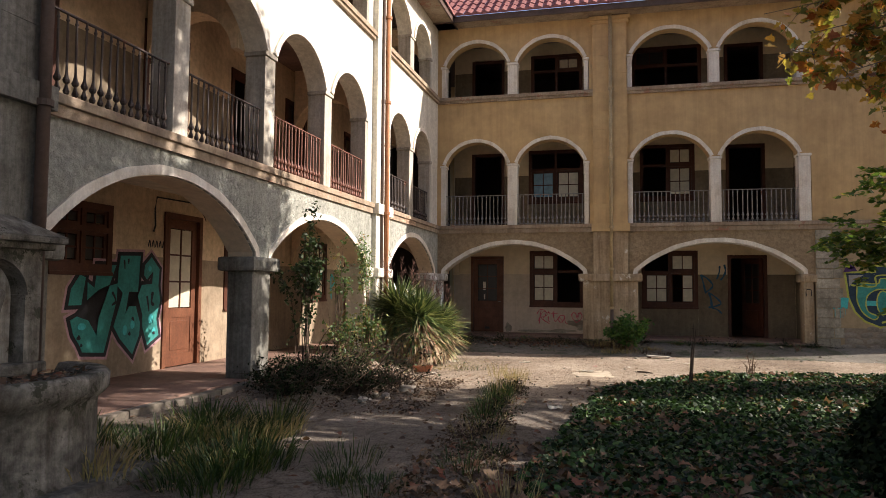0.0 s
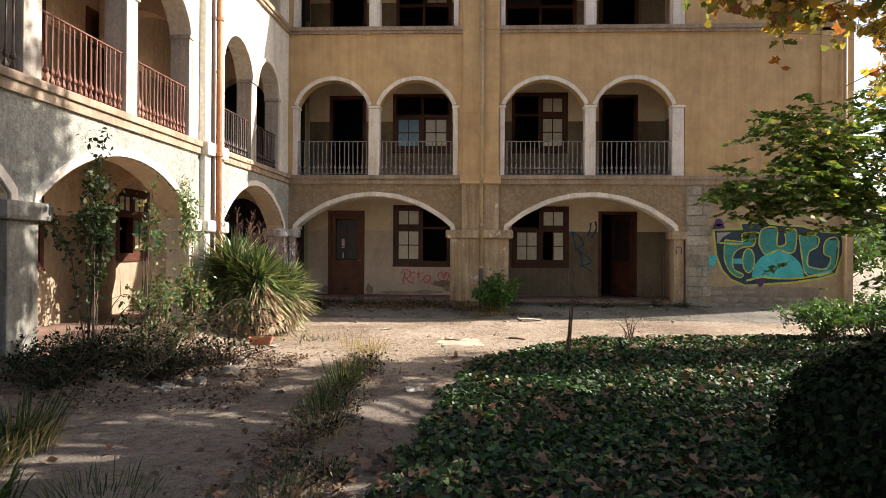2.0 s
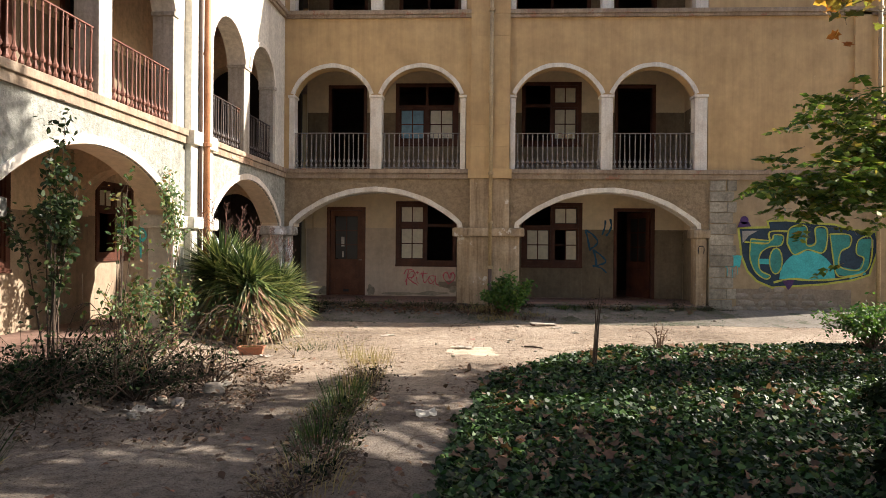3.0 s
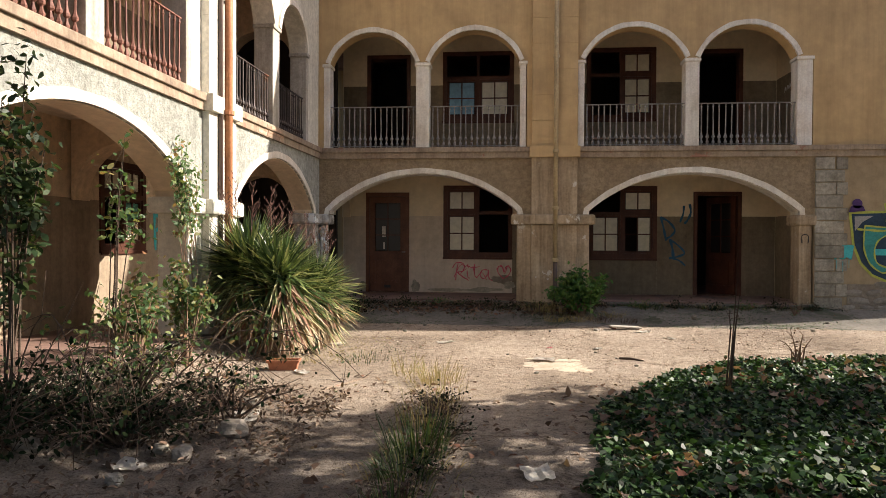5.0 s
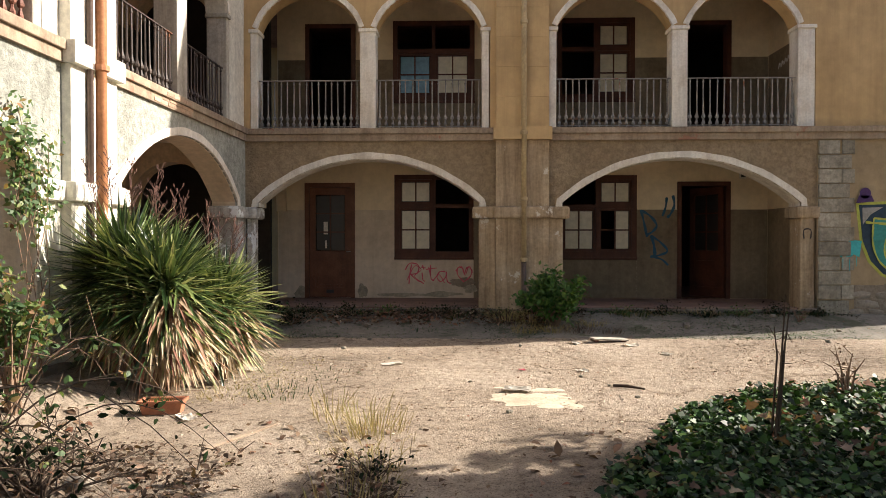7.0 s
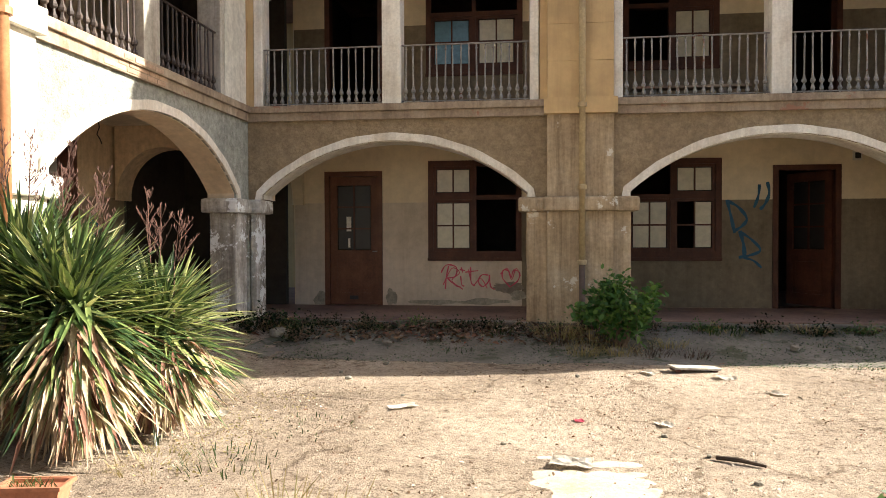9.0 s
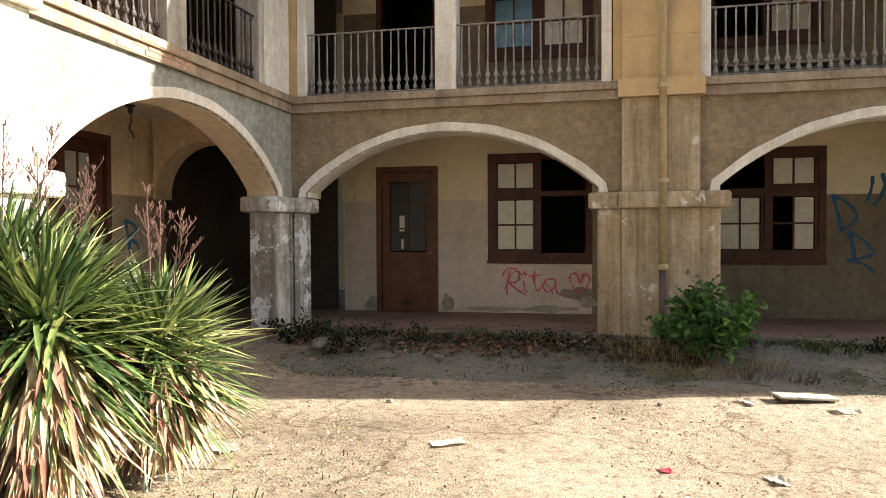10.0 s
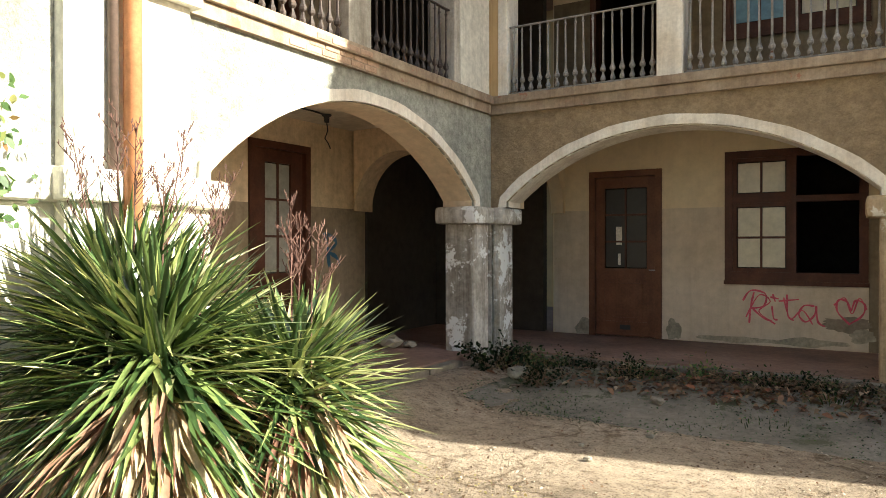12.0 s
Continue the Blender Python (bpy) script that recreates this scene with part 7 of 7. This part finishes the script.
bt = empty("batten", pose(-3.2, 12.6, ground_z(-3.2, 12.6), 0, 0, -25), "pale wooden batten lying on the yard", "board")
part("strip", boxes((-0.025, 0.025, -0.4, 0.4, 0.0, 0.014), bevel=0.003), SILL, bt)
SAND = surface("pale_sand", (0.55, 0.47, 0.35), (0.43, 0.36, 0.26), big=4, small=40, bump=0.5)
bm = bmesh.new()
for k in range(26):
    cx, cy = R.normal(0, 0.24), R.normal(0, 0.20)
    rx, ry = R.uniform(0.06, 0.24), R.uniform(0.05, 0.15)
    ring = [bm.verts.new((cx + rx * (1 + 0.16 * math.sin(3 * a + k) + 0.06 * math.sin(7 * a + 2 * k)) * math.cos(a), cy + ry * (1 + 0.16 * math.sin(2 * a + k) + 0.06 * math.sin(6 * a)) * math.sin(a), -0.012)) for a in np.linspace(0, 2 * math.pi, 18, endpoint=False)]
    top_ = bm.verts.new((cx, cy, 0.009 + 0.0007 * k))
    for i in range(18):
        bm.faces.new((ring[i], ring[(i + 1) % 18], top_))
ring = [bm.verts.new((0.46 * (1 + 0.16 * math.sin(3 * a + 1) + 0.10 * math.sin(7 * a)) * math.cos(a), 0.34 * (1 + 0.2 * math.sin(2 * a) + 0.12 * math.sin(5 * a + 2)) * math.sin(a), -0.010)) for a in np.linspace(0, 2 * math.pi, 40, endpoint=False)]
top_ = bm.verts.new((0, 0, 0.016))
for i in range(40):
    bm.faces.new((ring[i], ring[(i + 1) % 40], top_))
tagged(finish(bm, "sand_patch", SAND, None, "", pose(-0.75, 13.95, ground_z(-0.75, 13.95) + 0.006, 0, 0, 8), True), "pale patch of spilt sand on the yard", "sand", "", "stuff")

# terracotta trough with weeds
tr = empty("planter", pose(-4.13, 13.27, ground_z(-4.13, 13.27), 0, 0, 8), "terracotta trough with a little grass in it", "planter")
bm = bmesh.new()
for (w0, d0_, z0), (w1, d1_, z1) in (((0.22, 0.08, 0), (0.26, 0.10, 0.15)),):
    lo = [bm.verts.new((sx * w0, sy * d0_, z0)) for sx, sy in ((-1, -1), (1, -1), (1, 1), (-1, 1))]
    hi_ = [bm.verts.new((sx * w1, sy * d1_, z1)) for sx, sy in ((-1, -1), (1, -1), (1, 1), (-1, 1))]
    inn = [bm.verts.new((sx * (w1 - 0.02), sy * (d1_ - 0.02), z1)) for sx, sy in ((-1, -1), (1, -1), (1, 1), (-1, 1))]
    bot = [bm.verts.new((sx * (w1 - 0.025), sy * (d1_ - 0.025), z1 - 0.03)) for sx, sy in ((-1, -1), (1, -1), (1, 1), (-1, 1))]
    bm.faces.new(lo[::-1])
    for a, b in ((lo, hi_), (hi_, inn), (inn, bot)):
        for i in range(4):
            bm.faces.new((a[i], a[(i + 1) % 4], b[(i + 1) % 4], b[i]))
    bm.faces.new(bot)
trough = part("trough", bm, TERRACOTTA, tr)
part("rim", boxes((-0.275, 0.275, -0.115, -0.095, 0.125, 0.155), (-0.275, 0.275, 0.095, 0.115, 0.125, 0.155), (-0.275, -0.255, -0.095, 0.095, 0.125, 0.155), (0.255, 0.275, -0.095, 0.095, 0.125, 0.155)), TERRACOTTA, trough)
tr.scale = (0.72, 0.9, 0.8)
n = 60
a = R.uniform(0, 6.28, n)
mesh_part("blade_growth", blades("blade_growth", np.stack([R.uniform(-0.2, 0.2, n), R.uniform(-0.06, 0.06, n), np.full(n, 0.11)], 1), np.stack([np.cos(a) * 0.5, np.sin(a) * 0.5, np.ones(n)], 1), R.uniform(0.06, 0.16, n), 0.008, 0.3, GRASS), tr)["kind"] = "stuff"

# fittings in the arcades
for m, u, d, z in ((LEFT, -1.46, 1.55, Z_BAND - 0.06), (LEFT, -9.3, 1.9, Z_BAND - 0.06)):
    o = empty("ceiling_lamp", m @ Matrix.Translation((u, d, z)), "dead black lamp fitting with a hanging wire", "lamp")
    bm = bmesh.new()
    tube(bm, [(0, 0, 0), (0, 0, -0.02), (0, 0, -0.03), (0, 0, -0.10)], [0.06, 0.06, 0.035, 0.03], 10)
    part("rose", bm, LAMP, o)
    bm = bmesh.new()
    tube(bm, [(0.0, 0, -0.09), (0.02, 0, -0.2), (-0.02, 0.01, -0.3), (0.03, 0.0, -0.36), (0.07, 0, -0.42)], [0.008] * 5, 5)
    part("wire", bm, LAMP, o)
    bm = bmesh.new()
    tube(bm, [(0, 0, -0.012), (-0.28, -0.05, -0.012), (-0.62, -0.06, -0.012)], [0.011] * 3, 6)
    part("conduit", bm, LAMP, o)
pl = empty("plank", BACK @ Matrix.Translation((0.45, 0.55, Z_SILL - 0.08)), "old plank on low blocks behind a railing", "plank")
part("board", boxes((0.0, 1.75, -0.12, 0.12, 0.30, 0.34), bevel=0.006), SILL, pl)
part("block", boxes((0.2, 0.35, -0.1, 0.1, 0.0, 0.30)), KERB, pl)
part("block", boxes((1.3, 1.45, -0.1, 0.1, 0.0, 0.30)), KERB, pl)

cb = bmesh.new()
tube(cb, [(-9.35, DL - 0.02, 3.22), (-10.38, DL - 0.02, 3.20), (-10.42, DL - 0.02, 3.0), (-10.40, DL - 0.02, 2.72), (-10.44, DL - 0.02, 2.62)], [0.014] * 5, 6)
tagged(finish(cb, "cable", LAMP, None, "", LEFT), "loose dark cable stapled along plaster", "cable")

# ---- distance ----
HILL = surface("wooded_hill", (0.06, 0.085, 0.045), (0.04, 0.06, 0.035), (0.09, 0.11, 0.06), big=0.03, small=0.3, bump=0)
bm = bmesh.new()
prev = None
for i in range(61):
    a = radians(-40 + 260 * i / 60)
    h = 14 + 10 * noise.noise(Vector((i * 0.21, 0, 0)))
    cur = [bm.verts.new((330 * math.cos(a), 330 * math.sin(a), -1)), bm.verts.new((350 * math.cos(a), 350 * math.sin(a), h)), bm.verts.new((420 * math.cos(a), 420 * math.sin(a), h * 1.6))]
    if prev:
        for k in range(2):
            bm.faces.new((prev[k], cur[k], cur[k + 1], prev[k + 1]))
    prev = cur
tagged(finish(bm, "backdrop_hill", HILL, None, "", None, True), "low wooded hill in the distance", "hill", "", "structure")
